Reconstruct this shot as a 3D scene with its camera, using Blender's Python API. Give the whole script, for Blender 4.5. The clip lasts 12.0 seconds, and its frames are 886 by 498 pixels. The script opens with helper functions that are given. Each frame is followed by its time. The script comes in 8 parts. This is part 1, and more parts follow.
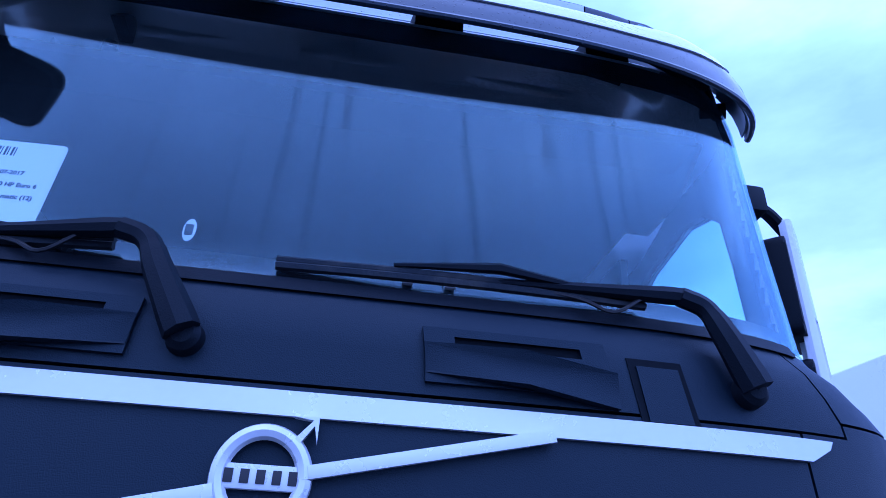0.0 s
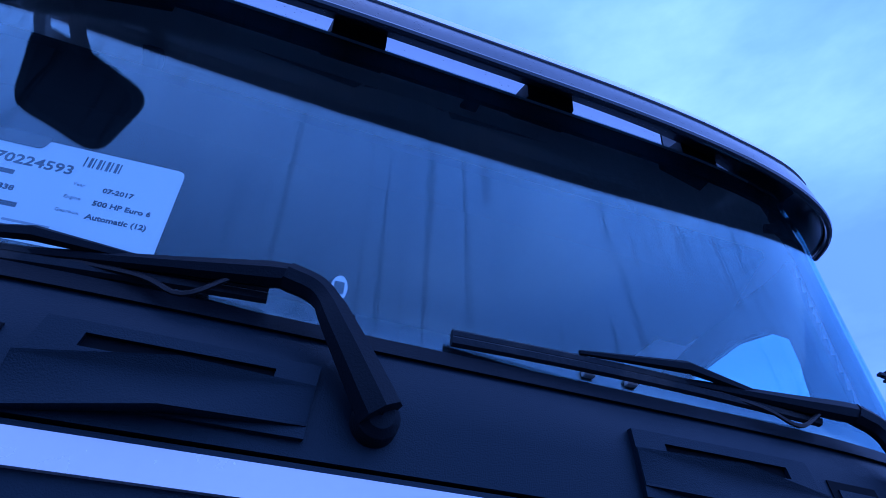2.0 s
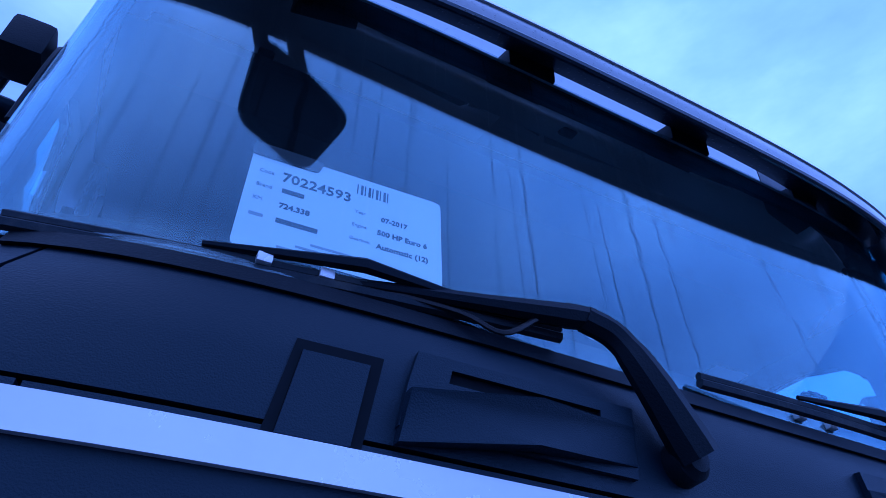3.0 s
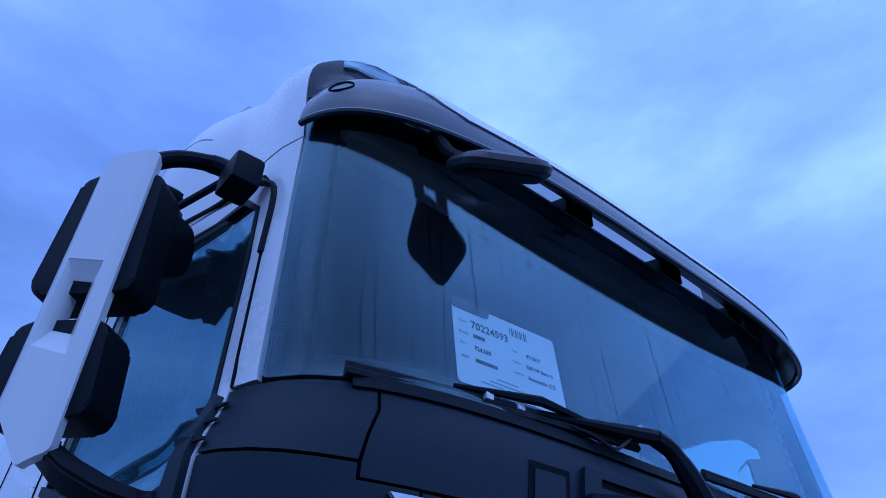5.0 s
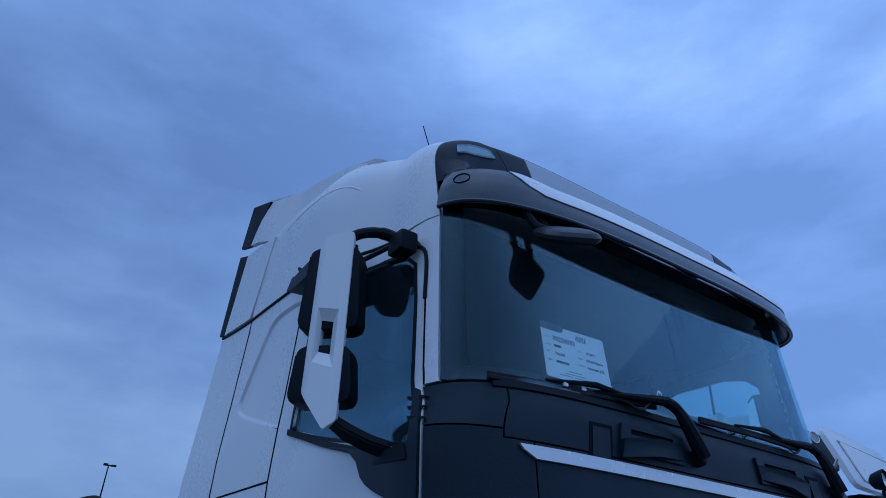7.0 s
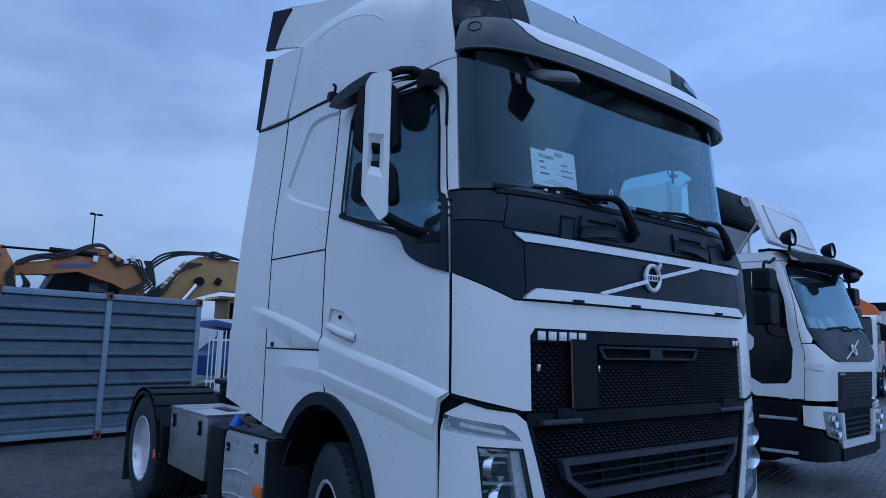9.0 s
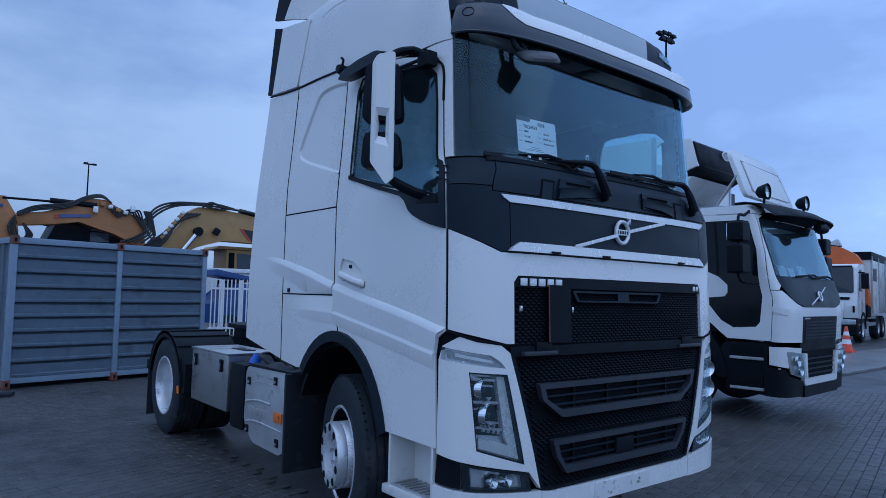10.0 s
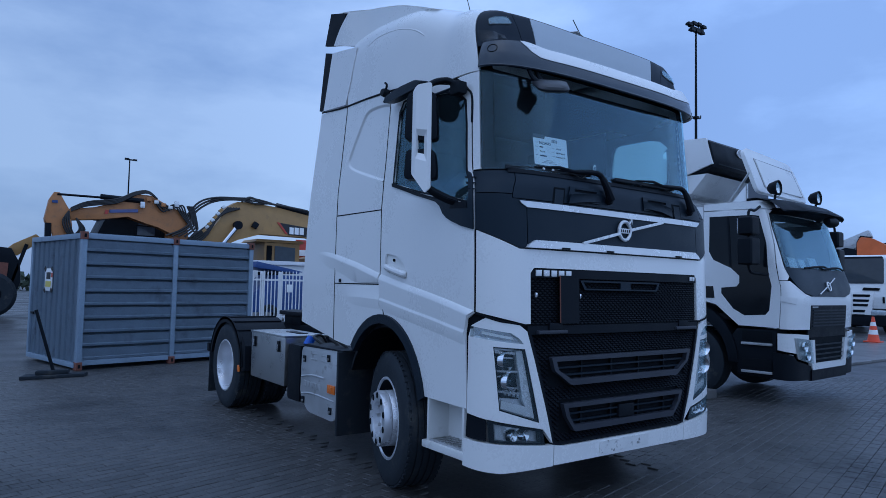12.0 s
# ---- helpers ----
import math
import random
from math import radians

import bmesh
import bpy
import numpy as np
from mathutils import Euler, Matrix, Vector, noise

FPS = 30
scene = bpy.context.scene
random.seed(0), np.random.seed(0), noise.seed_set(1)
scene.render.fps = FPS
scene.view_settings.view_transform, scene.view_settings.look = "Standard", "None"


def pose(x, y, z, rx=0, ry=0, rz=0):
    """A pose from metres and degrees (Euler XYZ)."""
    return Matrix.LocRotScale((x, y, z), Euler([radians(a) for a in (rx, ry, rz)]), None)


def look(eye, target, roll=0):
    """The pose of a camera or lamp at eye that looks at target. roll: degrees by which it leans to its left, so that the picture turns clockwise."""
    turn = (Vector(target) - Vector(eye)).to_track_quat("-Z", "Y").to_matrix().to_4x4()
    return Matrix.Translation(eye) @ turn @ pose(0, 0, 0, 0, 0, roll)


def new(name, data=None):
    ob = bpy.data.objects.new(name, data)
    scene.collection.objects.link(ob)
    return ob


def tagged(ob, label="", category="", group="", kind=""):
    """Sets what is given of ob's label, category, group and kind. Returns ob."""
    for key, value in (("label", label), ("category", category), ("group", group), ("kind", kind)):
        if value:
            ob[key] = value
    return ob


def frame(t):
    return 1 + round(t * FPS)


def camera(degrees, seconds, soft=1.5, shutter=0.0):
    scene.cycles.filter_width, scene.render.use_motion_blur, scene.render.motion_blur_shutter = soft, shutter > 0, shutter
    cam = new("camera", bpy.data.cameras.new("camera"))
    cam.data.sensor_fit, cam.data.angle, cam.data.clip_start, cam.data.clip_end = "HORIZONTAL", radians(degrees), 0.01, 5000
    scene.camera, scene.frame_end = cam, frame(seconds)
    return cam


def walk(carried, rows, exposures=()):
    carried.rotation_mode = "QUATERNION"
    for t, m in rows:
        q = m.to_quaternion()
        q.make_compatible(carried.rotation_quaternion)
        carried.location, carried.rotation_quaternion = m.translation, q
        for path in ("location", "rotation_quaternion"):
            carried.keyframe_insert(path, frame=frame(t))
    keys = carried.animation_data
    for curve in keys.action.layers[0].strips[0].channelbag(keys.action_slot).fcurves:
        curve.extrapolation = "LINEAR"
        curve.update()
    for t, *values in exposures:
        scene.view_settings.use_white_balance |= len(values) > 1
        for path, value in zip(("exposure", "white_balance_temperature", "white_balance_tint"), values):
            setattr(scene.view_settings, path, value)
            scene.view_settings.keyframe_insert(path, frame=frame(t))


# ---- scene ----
cam = camera(67.9, 12.0, soft=0.2)
PATH = [
    (0, (0.095, -0.847, 1.776), (0.361, 0.893, 2.726), 2.6),
    (0.5, (0.03, -0.794, 1.807), (0.401, 0.796, 2.962), 2.4),
    (1, (0.013, -0.685, 1.835), (0.388, 0.864, 3.044), 2.2),
    (1.5, (-0.107, -0.587, 1.827), (0.33, 0.953, 3.026), 2.8),
    (2, (-0.347, -0.562, 1.814), (0.187, 0.938, 3.024), 2.4),
    (2.5, (-0.613, -0.546, 1.812), (0.059, 0.883, 3.039), 1.8),
    (3, (-0.829, -0.43, 1.82), (-0.139, 1.003, 3.033), 2.5),
    (3.5, (-0.983, -0.333, 1.844), (-0.101, 0.992, 3.055), 2.6),
    (3.7, (-1.064, -0.34, 1.824), (-0.182, 0.979, 3.042), 2.5),
    (5.3, (-1.699, -0.672, 1.714), (-0.671, 0.545, 2.923), 1.0),
    (5.5, (-1.798, -0.737, 1.675), (-0.779, 0.489, 2.882), 1.5),
    (6, (-2.003, -0.904, 1.655), (-1.006, 0.393, 2.805), 0.4),
    (6.5, (-2.13, -1.078, 1.605), (-1.158, 0.29, 2.693), 0.5),
    (7, (-2.313, -1.25, 1.59), (-1.322, 0.178, 2.58), 1.9),
    (7.5, (-2.499, -1.411, 1.589), (-1.435, 0.05, 2.445), 1.9),
    (7.7, (-2.57, -1.486, 1.579), (-1.485, 0.007, 2.349), 1.8),
    (9.3, (-3.139, -1.979, 1.521), (-1.899, -0.425, 1.735), 1.0),
    (9.5, (-3.208, -2.064, 1.508), (-1.961, -0.509, 1.679), 0.9),
    (10, (-3.369, -2.271, 1.518), (-2.124, -0.712, 1.66), 1.2),
    (10.5, (-3.591, -2.447, 1.511), (-2.342, -0.891, 1.65), 1.2),
    (11, (-3.716, -2.678, 1.517), (-2.471, -1.118, 1.641), 1.1),
    (11.5, (-3.789, -2.837, 1.507), (-2.607, -1.228, 1.625), 1.1),
    (12, (-3.837, -2.868, 1.501), (-2.663, -1.253, 1.615), 1.2),
]
EXPOSURES = [
    (0.0, 1.1, 4650, 34), (0.3, 0.52, 4550, 34), (0.5, 0.2, 4450, 34), (1.0, 0.0, 4280, 35), (1.5, 0.14, 4230, 34), (3.0, 0.35, 4240, 33), (3.7, 0.40, 4330, 28),
    (5.3, -0.08, 4800, 16), (6.0, -0.14, 5020, 8), (6.5, -0.15, 5130, 3), (7.0, -0.3, 5330, 3), (7.5, -0.38, 5480, 4), (9.3, 0.2, 5950, 2), (12.0, 0.2, 6000, 2),
]
walk(cam, [(t, look(eye, target, roll)) for t, eye, target, roll in PATH], EXPOSURES)

# ---- sky and light ----
SUN_UP, SUN_ROUND = radians(70), radians(217)
world = bpy.data.worlds.new("sky")
scene.world = world
world.use_nodes = True
wn, wl = world.node_tree.nodes, world.node_tree.links
wn.clear()
w_out, w_bg = wn.new("ShaderNodeOutputWorld"), wn.new("ShaderNodeBackground")
w_sky = wn.new("ShaderNodeTexSky")
w_sky.sky_type, w_sky.sun_disc, w_sky.sun_elevation, w_sky.sun_rotation = "NISHITA", False, SUN_UP, SUN_ROUND
w_sky.air_density, w_sky.dust_density, w_sky.ozone_density = 1.0, 2.0, 3.0
w_co, w_map = wn.new("ShaderNodeTexCoord"), wn.new("ShaderNodeMapping")
w_map.inputs["Scale"].default_value = (1.0, 1.0, 2.6)
w_n1, w_n2 = wn.new("ShaderNodeTexNoise"), wn.new("ShaderNodeTexNoise")
w_n1.inputs["Scale"].default_value, w_n1.inputs["Detail"].default_value, w_n1.inputs["Roughness"].default_value = 1.7, 7.0, 0.58
w_n2.inputs["Scale"].default_value, w_n2.inputs["Detail"].default_value = 0.9, 3.0
w_add = wn.new("ShaderNodeMath")
w_add.operation = "MULTIPLY_ADD"
w_add.inputs[1].default_value = 0.6
w_ramp = wn.new("ShaderNodeValToRGB")
w_ramp.color_ramp.elements[0].position, w_ramp.color_ramp.elements[0].color = 0.64, (0.138, 0.208, 0.415, 1)
w_ramp.color_ramp.elements[1].position, w_ramp.color_ramp.elements[1].color = 1.00, (0.31, 0.41, 0.67, 1)
w_mid = w_ramp.color_ramp.elements.new(0.82)
w_mid.color = (0.20, 0.29, 0.54, 1)
# a little darker towards the horizon, under thin dusk cloud
w_sep, w_hz = wn.new("ShaderNodeSeparateXYZ"), wn.new("ShaderNodeMapRange")
w_hz.inputs["From Min"].default_value, w_hz.inputs["From Max"].default_value = 0.0, 0.75
w_hz.inputs["To Min"].default_value, w_hz.inputs["To Max"].default_value = 0.92, 1.08
w_mul = wn.new("ShaderNodeVectorMath")
w_mul.operation = "SCALE"
w_mix = wn.new("ShaderNodeMix")
w_mix.data_type, w_mix.blend_type = "RGBA", "ADD"
w_mix.inputs["Factor"].default_value = 0.02
wl.new(w_co.outputs["Generated"], w_map.inputs["Vector"])
wl.new(w_map.outputs["Vector"], w_n1.inputs["Vector"])
wl.new(w_map.outputs["Vector"], w_n2.inputs["Vector"])
wl.new(w_n2.outputs["Fac"], w_add.inputs[0])
wl.new(w_n1.outputs["Fac"], w_add.inputs[2])
wl.new(w_add.outputs[0], w_ramp.inputs["Fac"])
wl.new(w_co.outputs["Generated"], w_sep.inputs[0])
wl.new(w_sep.outputs["Z"], w_hz.inputs["Value"])
wl.new(w_ramp.outputs["Color"], w_mul.inputs[0])
# paler on the side where the sun has gone down
w_side, w_both = wn.new("ShaderNodeMapRange"), wn.new("ShaderNodeMath")
w_side.inputs["From Min"].default_value, w_side.inputs["From Max"].default_value = 1.0, 0.45
w_side.inputs["To Min"].default_value, w_side.inputs["To Max"].default_value = 0.80, 1.38
w_both.operation = "MULTIPLY"
wl.new(w_sep.outputs["Y"], w_side.inputs["Value"])
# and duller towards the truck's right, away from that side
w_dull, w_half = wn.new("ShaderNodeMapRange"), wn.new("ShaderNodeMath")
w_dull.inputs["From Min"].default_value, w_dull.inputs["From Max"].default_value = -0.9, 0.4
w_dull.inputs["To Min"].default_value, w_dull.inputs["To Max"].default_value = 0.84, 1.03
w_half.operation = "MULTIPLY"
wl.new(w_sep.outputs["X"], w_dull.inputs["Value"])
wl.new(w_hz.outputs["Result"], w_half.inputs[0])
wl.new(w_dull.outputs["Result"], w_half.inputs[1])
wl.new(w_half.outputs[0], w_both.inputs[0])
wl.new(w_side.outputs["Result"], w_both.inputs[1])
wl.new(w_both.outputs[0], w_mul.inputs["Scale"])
wl.new(w_mul.outputs["Vector"], w_mix.inputs["A"])
wl.new(w_sky.outputs["Color"], w_mix.inputs["B"])
wl.new(w_mix.outputs["Result"], w_bg.inputs["Color"])
wl.new(w_bg.outputs["Background"], w_out.inputs["Surface"])
w_bg.inputs["Strength"].default_value = 1.12
sun = new("sun", bpy.data.lights.new("sun", "SUN"))
sun.data.energy, sun.data.angle, sun.data.color = 0.40, radians(130), (0.86, 0.92, 1.0)
sun.matrix_world = look((-3, -4, 14), (0, 0, 0))


# ---- materials ----
def material(name, color, rough=0.5, metal=0.0, vary=0.12, scale=6.0, bump=0.0, bump_scale=60.0, spec=0.5, coat=0.0, dirt=None, dirt_at=0.62, dirt_scale=2.5, per_object=0.0, rough_vary=0.1):
    """A surface with a base colour that varies at two scales, with grain relief and, if asked, patches of dirt."""
    m = bpy.data.materials.new(name)
    m.use_nodes = True
    n, l = m.node_tree.nodes, m.node_tree.links
    b = n["Principled BSDF"]
    b.inputs["Metallic"].default_value, b.inputs["Specular IOR Level"].default_value, b.inputs["Coat Weight"].default_value = metal, spec, coat
    b.inputs["Coat Roughness"].default_value = 0.06
    co = n.new("ShaderNodeTexCoord")
    big, fine = n.new("ShaderNodeTexNoise"), n.new("ShaderNodeTexNoise")
    big.inputs["Scale"].default_value, big.inputs["Detail"].default_value = scale, 5
    fine.inputs["Scale"].default_value, fine.inputs["Detail"].default_value = bump_scale, 6
    l.new(co.outputs["Object"], big.inputs["Vector"])
    l.new(co.outputs["Object"], fine.inputs["Vector"])
    both = n.new("ShaderNodeMath")
    both.operation = "MULTIPLY_ADD"
    both.inputs[1].default_value = 0.4
    l.new(fine.outputs["Fac"], both.inputs[0])
    l.new(big.outputs["Fac"], both.inputs[2])
    rng = n.new("ShaderNodeMapRange")
    rng.inputs["From Min"].default_value, rng.inputs["From Max"].default_value = 0.4, 1.0
    rng.inputs["To Min"].default_value, rng.inputs["To Max"].default_value = 1 - vary, 1 + vary
    l.new(both.outputs[0], rng.inputs["Value"])
    tint = n.new("ShaderNodeVectorMath")
    tint.operation = "SCALE"
    tint.inputs[0].default_value = color
    l.new(rng.outputs["Result"], tint.inputs["Scale"])
    last = tint.outputs["Vector"]
    if per_object:
        info, pr = n.new("ShaderNodeObjectInfo"), n.new("ShaderNodeMapRange")
        pr.inputs["To Min"].default_value, pr.inputs["To Max"].default_value = 1 - per_object, 1 + per_object
        l.new(info.outputs["Random"], pr.inputs["Value"])
        again = n.new("ShaderNodeVectorMath")
        again.operation = "SCALE"
        l.new(last, again.inputs[0])
        l.new(pr.outputs["Result"], again.inputs["Scale"])
        last = again.outputs["Vector"]
    if dirt:
        spots, cut, mix = n.new("ShaderNodeTexNoise"), n.new("ShaderNodeMapRange"), n.new("ShaderNodeMix")
        spots.inputs["Scale"].default_value, spots.inputs["Detail"].default_value, spots.inputs["Roughness"].default_value = dirt_scale, 8, 0.65
        cut.inputs["From Min"].default_value, cut.inputs["From Max"].default_value = dirt_at - 0.05, dirt_at + 0.1
        mix.data_type = "RGBA"
        mix.inputs["B"].default_value = (*dirt, 1)
        l.new(co.outputs["Object"], spots.inputs["Vector"])
        l.new(spots.outputs["Fac"], cut.inputs["Value"])
        l.new(cut.outputs["Result"], mix.inputs["Factor"])
        l.new(last, mix.inputs["A"])
        last = mix.outputs["Result"]
    l.new(last, b.inputs["Base Color"])
    rr = n.new("ShaderNodeMapRange")
    rr.inputs["From Min"].default_value, rr.inputs["From Max"].default_value = 0.4, 1.0
    rr.inputs["To Min"].default_value, rr.inputs["To Max"].default_value = max(0.02, rough - rough_vary), min(1, rough + rough_vary)
    l.new(both.outputs[0], rr.inputs["Value"])
    l.new(rr.outputs["Result"], b.inputs["Roughness"])
    if bump:
        bp = n.new("ShaderNodeBump")
        bp.inputs["Strength"].default_value, bp.inputs["Distance"].default_value = bump, 0.004
        l.new(fine.outputs["Fac"], bp.inputs["Height"])
        l.new(bp.outputs["Normal"], b.inputs["Normal"])
    return m


def glass(name, tint, film=0.0, gloss=0.03, streaks=False, base=0.05):
    """Thin pane: clear tint, Fresnel gloss, and a film of dirty water, run through by streaks."""
    m = bpy.data.materials.new(name)
    m.use_nodes = True
    n, l = m.node_tree.nodes, m.node_tree.links
    n.clear()
    out, mix, mix2 = n.new("ShaderNodeOutputMaterial"), n.new("ShaderNodeMixShader"), n.new("ShaderNodeMixShader")
    clear, gl, df, lw = n.new("ShaderNodeBsdfTransparent"), n.new("ShaderNodeBsdfGlossy"), n.new("ShaderNodeBsdfDiffuse"), n.new("ShaderNodeLayerWeight")
    clear.inputs["Color"].default_value, gl.inputs["Roughness"].default_value = (*tint, 1), gloss
    gl.inputs["Color"].default_value = (0.64, 0.89, 1.0, 1)
    po, fr = n.new("ShaderNodeMath"), n.new("ShaderNodeMath")
    po.operation, fr.operation = "POWER", "MULTIPLY_ADD"
    po.inputs[1].default_value, fr.inputs[1].default_value, fr.inputs[2].default_value = 2.2, 0.46, base
    l.new(lw.outputs["Facing"], po.inputs[0])
    l.new(po.outputs[0], fr.inputs[0])
    df.inputs["Color"].default_value = (0.33, 0.44, 0.5, 1)
    l.new(fr.outputs[0], mix.inputs[0])
    l.new(clear.outputs[0], mix.inputs[1])
    l.new(gl.outputs[0], mix.inputs[2])
    mix2.inputs[0].default_value = film
    if streaks:
        co, mp, wob, ml, big, sep, way = (n.new(k) for k in ("ShaderNodeTexCoord", "ShaderNodeMapping", "ShaderNodeTexNoise", "ShaderNodeMath", "ShaderNodeTexNoise", "ShaderNodeSeparateXYZ", "ShaderNodeTexNoise"))
        # trails of run-down rain: thin lines down the pane at uneven distances, wavering a little
        l.new(co.outputs["Object"], sep.inputs[0])
        mp.inputs["Scale"].default_value = (7, 0, 0.12)
        l.new(co.outputs["Object"], mp.inputs["Vector"])
        l.new(mp.outputs[0], way.inputs["Vector"])
        way.inputs["Scale"].default_value, way.inputs["Detail"].default_value = 1.0, 3
        wob.inputs["Scale"].default_value, wob.inputs["Detail"].default_value = 13.0, 3
        l.new(co.outputs["Object"], wob.inputs["Vector"])
        ph, ph2, ph3, st = (n.new("ShaderNodeMath") for k in range(4))
        ph.operation = ph2.operation = ph3.operation = "MULTIPLY_ADD"
        st.operation = "PINGPONG"
        ph.inputs[1].default_value, ph.inputs[2].default_value = 21.0, 40.0
        ph2.inputs[1].default_value, ph3.inputs[1].default_value, st.inputs[1].default_value = 5.0, 0.30, 0.5
        # distance along the pane, round its bent ends too
        flat, along = n.new("ShaderNodeMath"), n.new("ShaderNodeMath")
        flat.operation, along.operation, along.inputs[1].default_value = "ABSOLUTE", "MULTIPLY_ADD", 1.3
        l.new(sep.outputs["X"], flat.inputs[0])
        l.new(sep.outputs["Y"], along.inputs[0])
        l.new(flat.outputs[0], along.inputs[2])
        lean = n.new("ShaderNodeMath")
        lean.operation, lean.inputs[1].default_value = "MULTIPLY_ADD", -0.12
        l.new(sep.outputs["Z"], lean.inputs[0])
        l.new(along.outputs[0], lean.inputs[2])
        l.new(lean.outputs[0], ph.inputs[0])
        l.new(way.outputs["Fac"], ph2.inputs[0])
        l.new(ph.outputs[0], ph2.inputs[2])
        l.new(wob.outputs["Fac"], ph3.inputs[0])
        l.new(ph2.outputs[0], ph3.inputs[2])
        l.new(ph3.outputs[0], st.inputs[0])
        # trails come and go over the pane
        rg, fade, gone, both, mp2 = n.new("ShaderNodeMapRange"), n.new("ShaderNodeTexNoise"), n.new("ShaderNodeMapRange"), n.new("ShaderNodeMath"), n.new("ShaderNodeMapping")
        rg.inputs["From Min"].default_value, rg.inputs["From Max"].default_value = 0.016, 0.050
        rg.inputs["To Min"].default_value, rg.inputs["To Max"].default_value = 0.10, 1.0
        l.new(st.outputs[0], rg.inputs["Value"])
        mp2.inputs["Scale"].default_value = (14, 0, 2.4)
        l.new(co.outputs["Object"], mp2.inputs["Vector"])
        fade.inputs["Scale"].default_value, fade.inputs["Detail"].default_value = 1.0, 2
        l.new(mp2.outputs[0], fade.inputs["Vector"])
        gone.inputs["From Min"].default_value, gone.inputs["From Max"].default_value = 0.50, 0.64
        gone.inputs["To Min"].default_value, gone.inputs["To Max"].default_value = 0.12, 1.0
        l.new(fade.outputs["Fac"], gone.inputs["Value"])
        both.operation = "MAXIMUM"
        l.new(rg.outputs[0], both.inputs[0])
        l.new(gone.outputs[0], both.inputs[1])
        big.inputs["Scale"].default_value, big.inputs["Detail"].default_value = 1.3, 4
        l.new(co.outputs["Object"], big.inputs["Vector"])
        br = n.new("ShaderNodeMapRange")
        br.inputs["From Min"].default_value, br.inputs["From Max"].default_value = 0.3, 0.7
        br.inputs["To Min"].default_value, br.inputs["To Max"].default_value = 0.6 * film, 1.3 * film
        l.new(big.outputs["Fac"], br.inputs["Value"])
        ml.operation = "MULTIPLY"
        l.new(both.outputs[0], ml.inputs[0])
        l.new(br.outputs[0], ml.inputs[1])
        l.new(ml.outputs[0], mix2.inputs[0])
        # the trails also break the gloss
        dim = n.new("ShaderNodeMath")
        dim.operation = "MULTIPLY"
        soft = n.new("ShaderNodeMapRange")
        soft.inputs["To Min"].default_value, soft.inputs["To Max"].default_value = 0.42, 1.0
        l.new(both.outputs[0], soft.inputs["Value"])
        l.new(soft.outputs[0], dim.inputs[0])
        l.new(fr.outputs[0], dim.inputs[1])
        l.new(dim.outputs[0], mix.inputs[0])
    l.new(mix.outputs[0], mix2.inputs[1])
    l.new(df.outputs[0], mix2.inputs[2])
    l.new(mix2.outputs[0], out.inputs[0])
    return m


def drops(m, scale=70.0, size=0.22):
    """Rain drops standing on a surface: small round beads with a wet gloss."""
    n, l = m.node_tree.nodes, m.node_tree.links
    b = n["Principled BSDF"]
    co, vo, rg, bp = n.new("ShaderNodeTexCoord"), n.new("ShaderNodeTexVoronoi"), n.new("ShaderNodeMapRange"), n.new("ShaderNodeBump")
    vo.inputs["Scale"].default_value = scale
    rg.inputs["From Min"].default_value, rg.inputs["From Max"].default_value = size, size * 0.4
    l.new(co.outputs["Object"], vo.inputs["Vector"])
    l.new(vo.outputs["Distance"], rg.inputs["Value"])
    bp.inputs["Strength"].default_value, bp.inputs["Distance"].default_value = 1.0, 0.006
    l.new(rg.outputs[0], bp.inputs["Height"])
    l.new(bp.outputs[0], b.inputs["Normal"])
    return m


WHITE = material("white_paint", (0.78, 0.78, 0.77), 0.3, vary=0.03, scale=1.5, coat=0.35, dirt=(0.62, 0.62, 0.60), dirt_at=0.72, dirt_scale=3)
WHITE2 = material("white_paint_dull", (0.72, 0.72, 0.70), 0.4, vary=0.05, scale=1.5, dirt=(0.45, 0.44, 0.42), dirt_at=0.64, dirt_scale=4)
DARK = material("dark_grey_plastic", (0.0045, 0.0095, 0.017), 0.48, vary=0.2, scale=3, bump=0.25, bump_scale=450, spec=0.30)
VISOR = drops(material("grey_visor_plastic", (0.010, 0.015, 0.026), 0.42, spec=0.4, coat=0.7, vary=0.15, scale=4), 85, 0.21)
# paler and bluer than the visor: bounced sky light put into the underside's colour
LIT_LINING = material("smooth_lit_visor_underside", (0.08, 0.13, 0.16), 0.35, spec=0.4, vary=0.15, scale=4)
ROOFDARK = material("dark_roof_plastic", (0.010, 0.014, 0.023), 0.45, vary=0.15, scale=4, spec=0.22)
BLACK = material("black_plastic", (0.005, 0.006, 0.009), 0.55, vary=0.2, scale=5, bump=0.2, bump_scale=300, spec=0.18)
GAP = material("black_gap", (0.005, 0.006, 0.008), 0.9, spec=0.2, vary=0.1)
FRIT = material("black_glass_border", (0.004, 0.004, 0.005), 0.9, spec=0.0, vary=0.1)
RUBBER = material("rubber", (0.013, 0.015, 0.019), 0.75, vary=0.25, scale=8, bump=0.4, bump_scale=120, dirt=(0.05, 0.047, 0.042), dirt_at=0.6, dirt_scale=6)
SILVER = material("silvered_plastic", (0.74, 0.76, 0.79), 0.22, metal=0.55, vary=0.06, scale=8)
for m in (DARK, BLACK, VISOR, ROOFDARK, RUBBER, GAP):
    m.node_tree.nodes["Principled BSDF"].inputs["Specular Tint"].default_value = (0.7, 0.87, 1.0, 1)
TRIM = material("pale_trim", (0.70, 0.71, 0.72), 0.25, metal=0.25, vary=0.05, scale=6, coat=0.3)
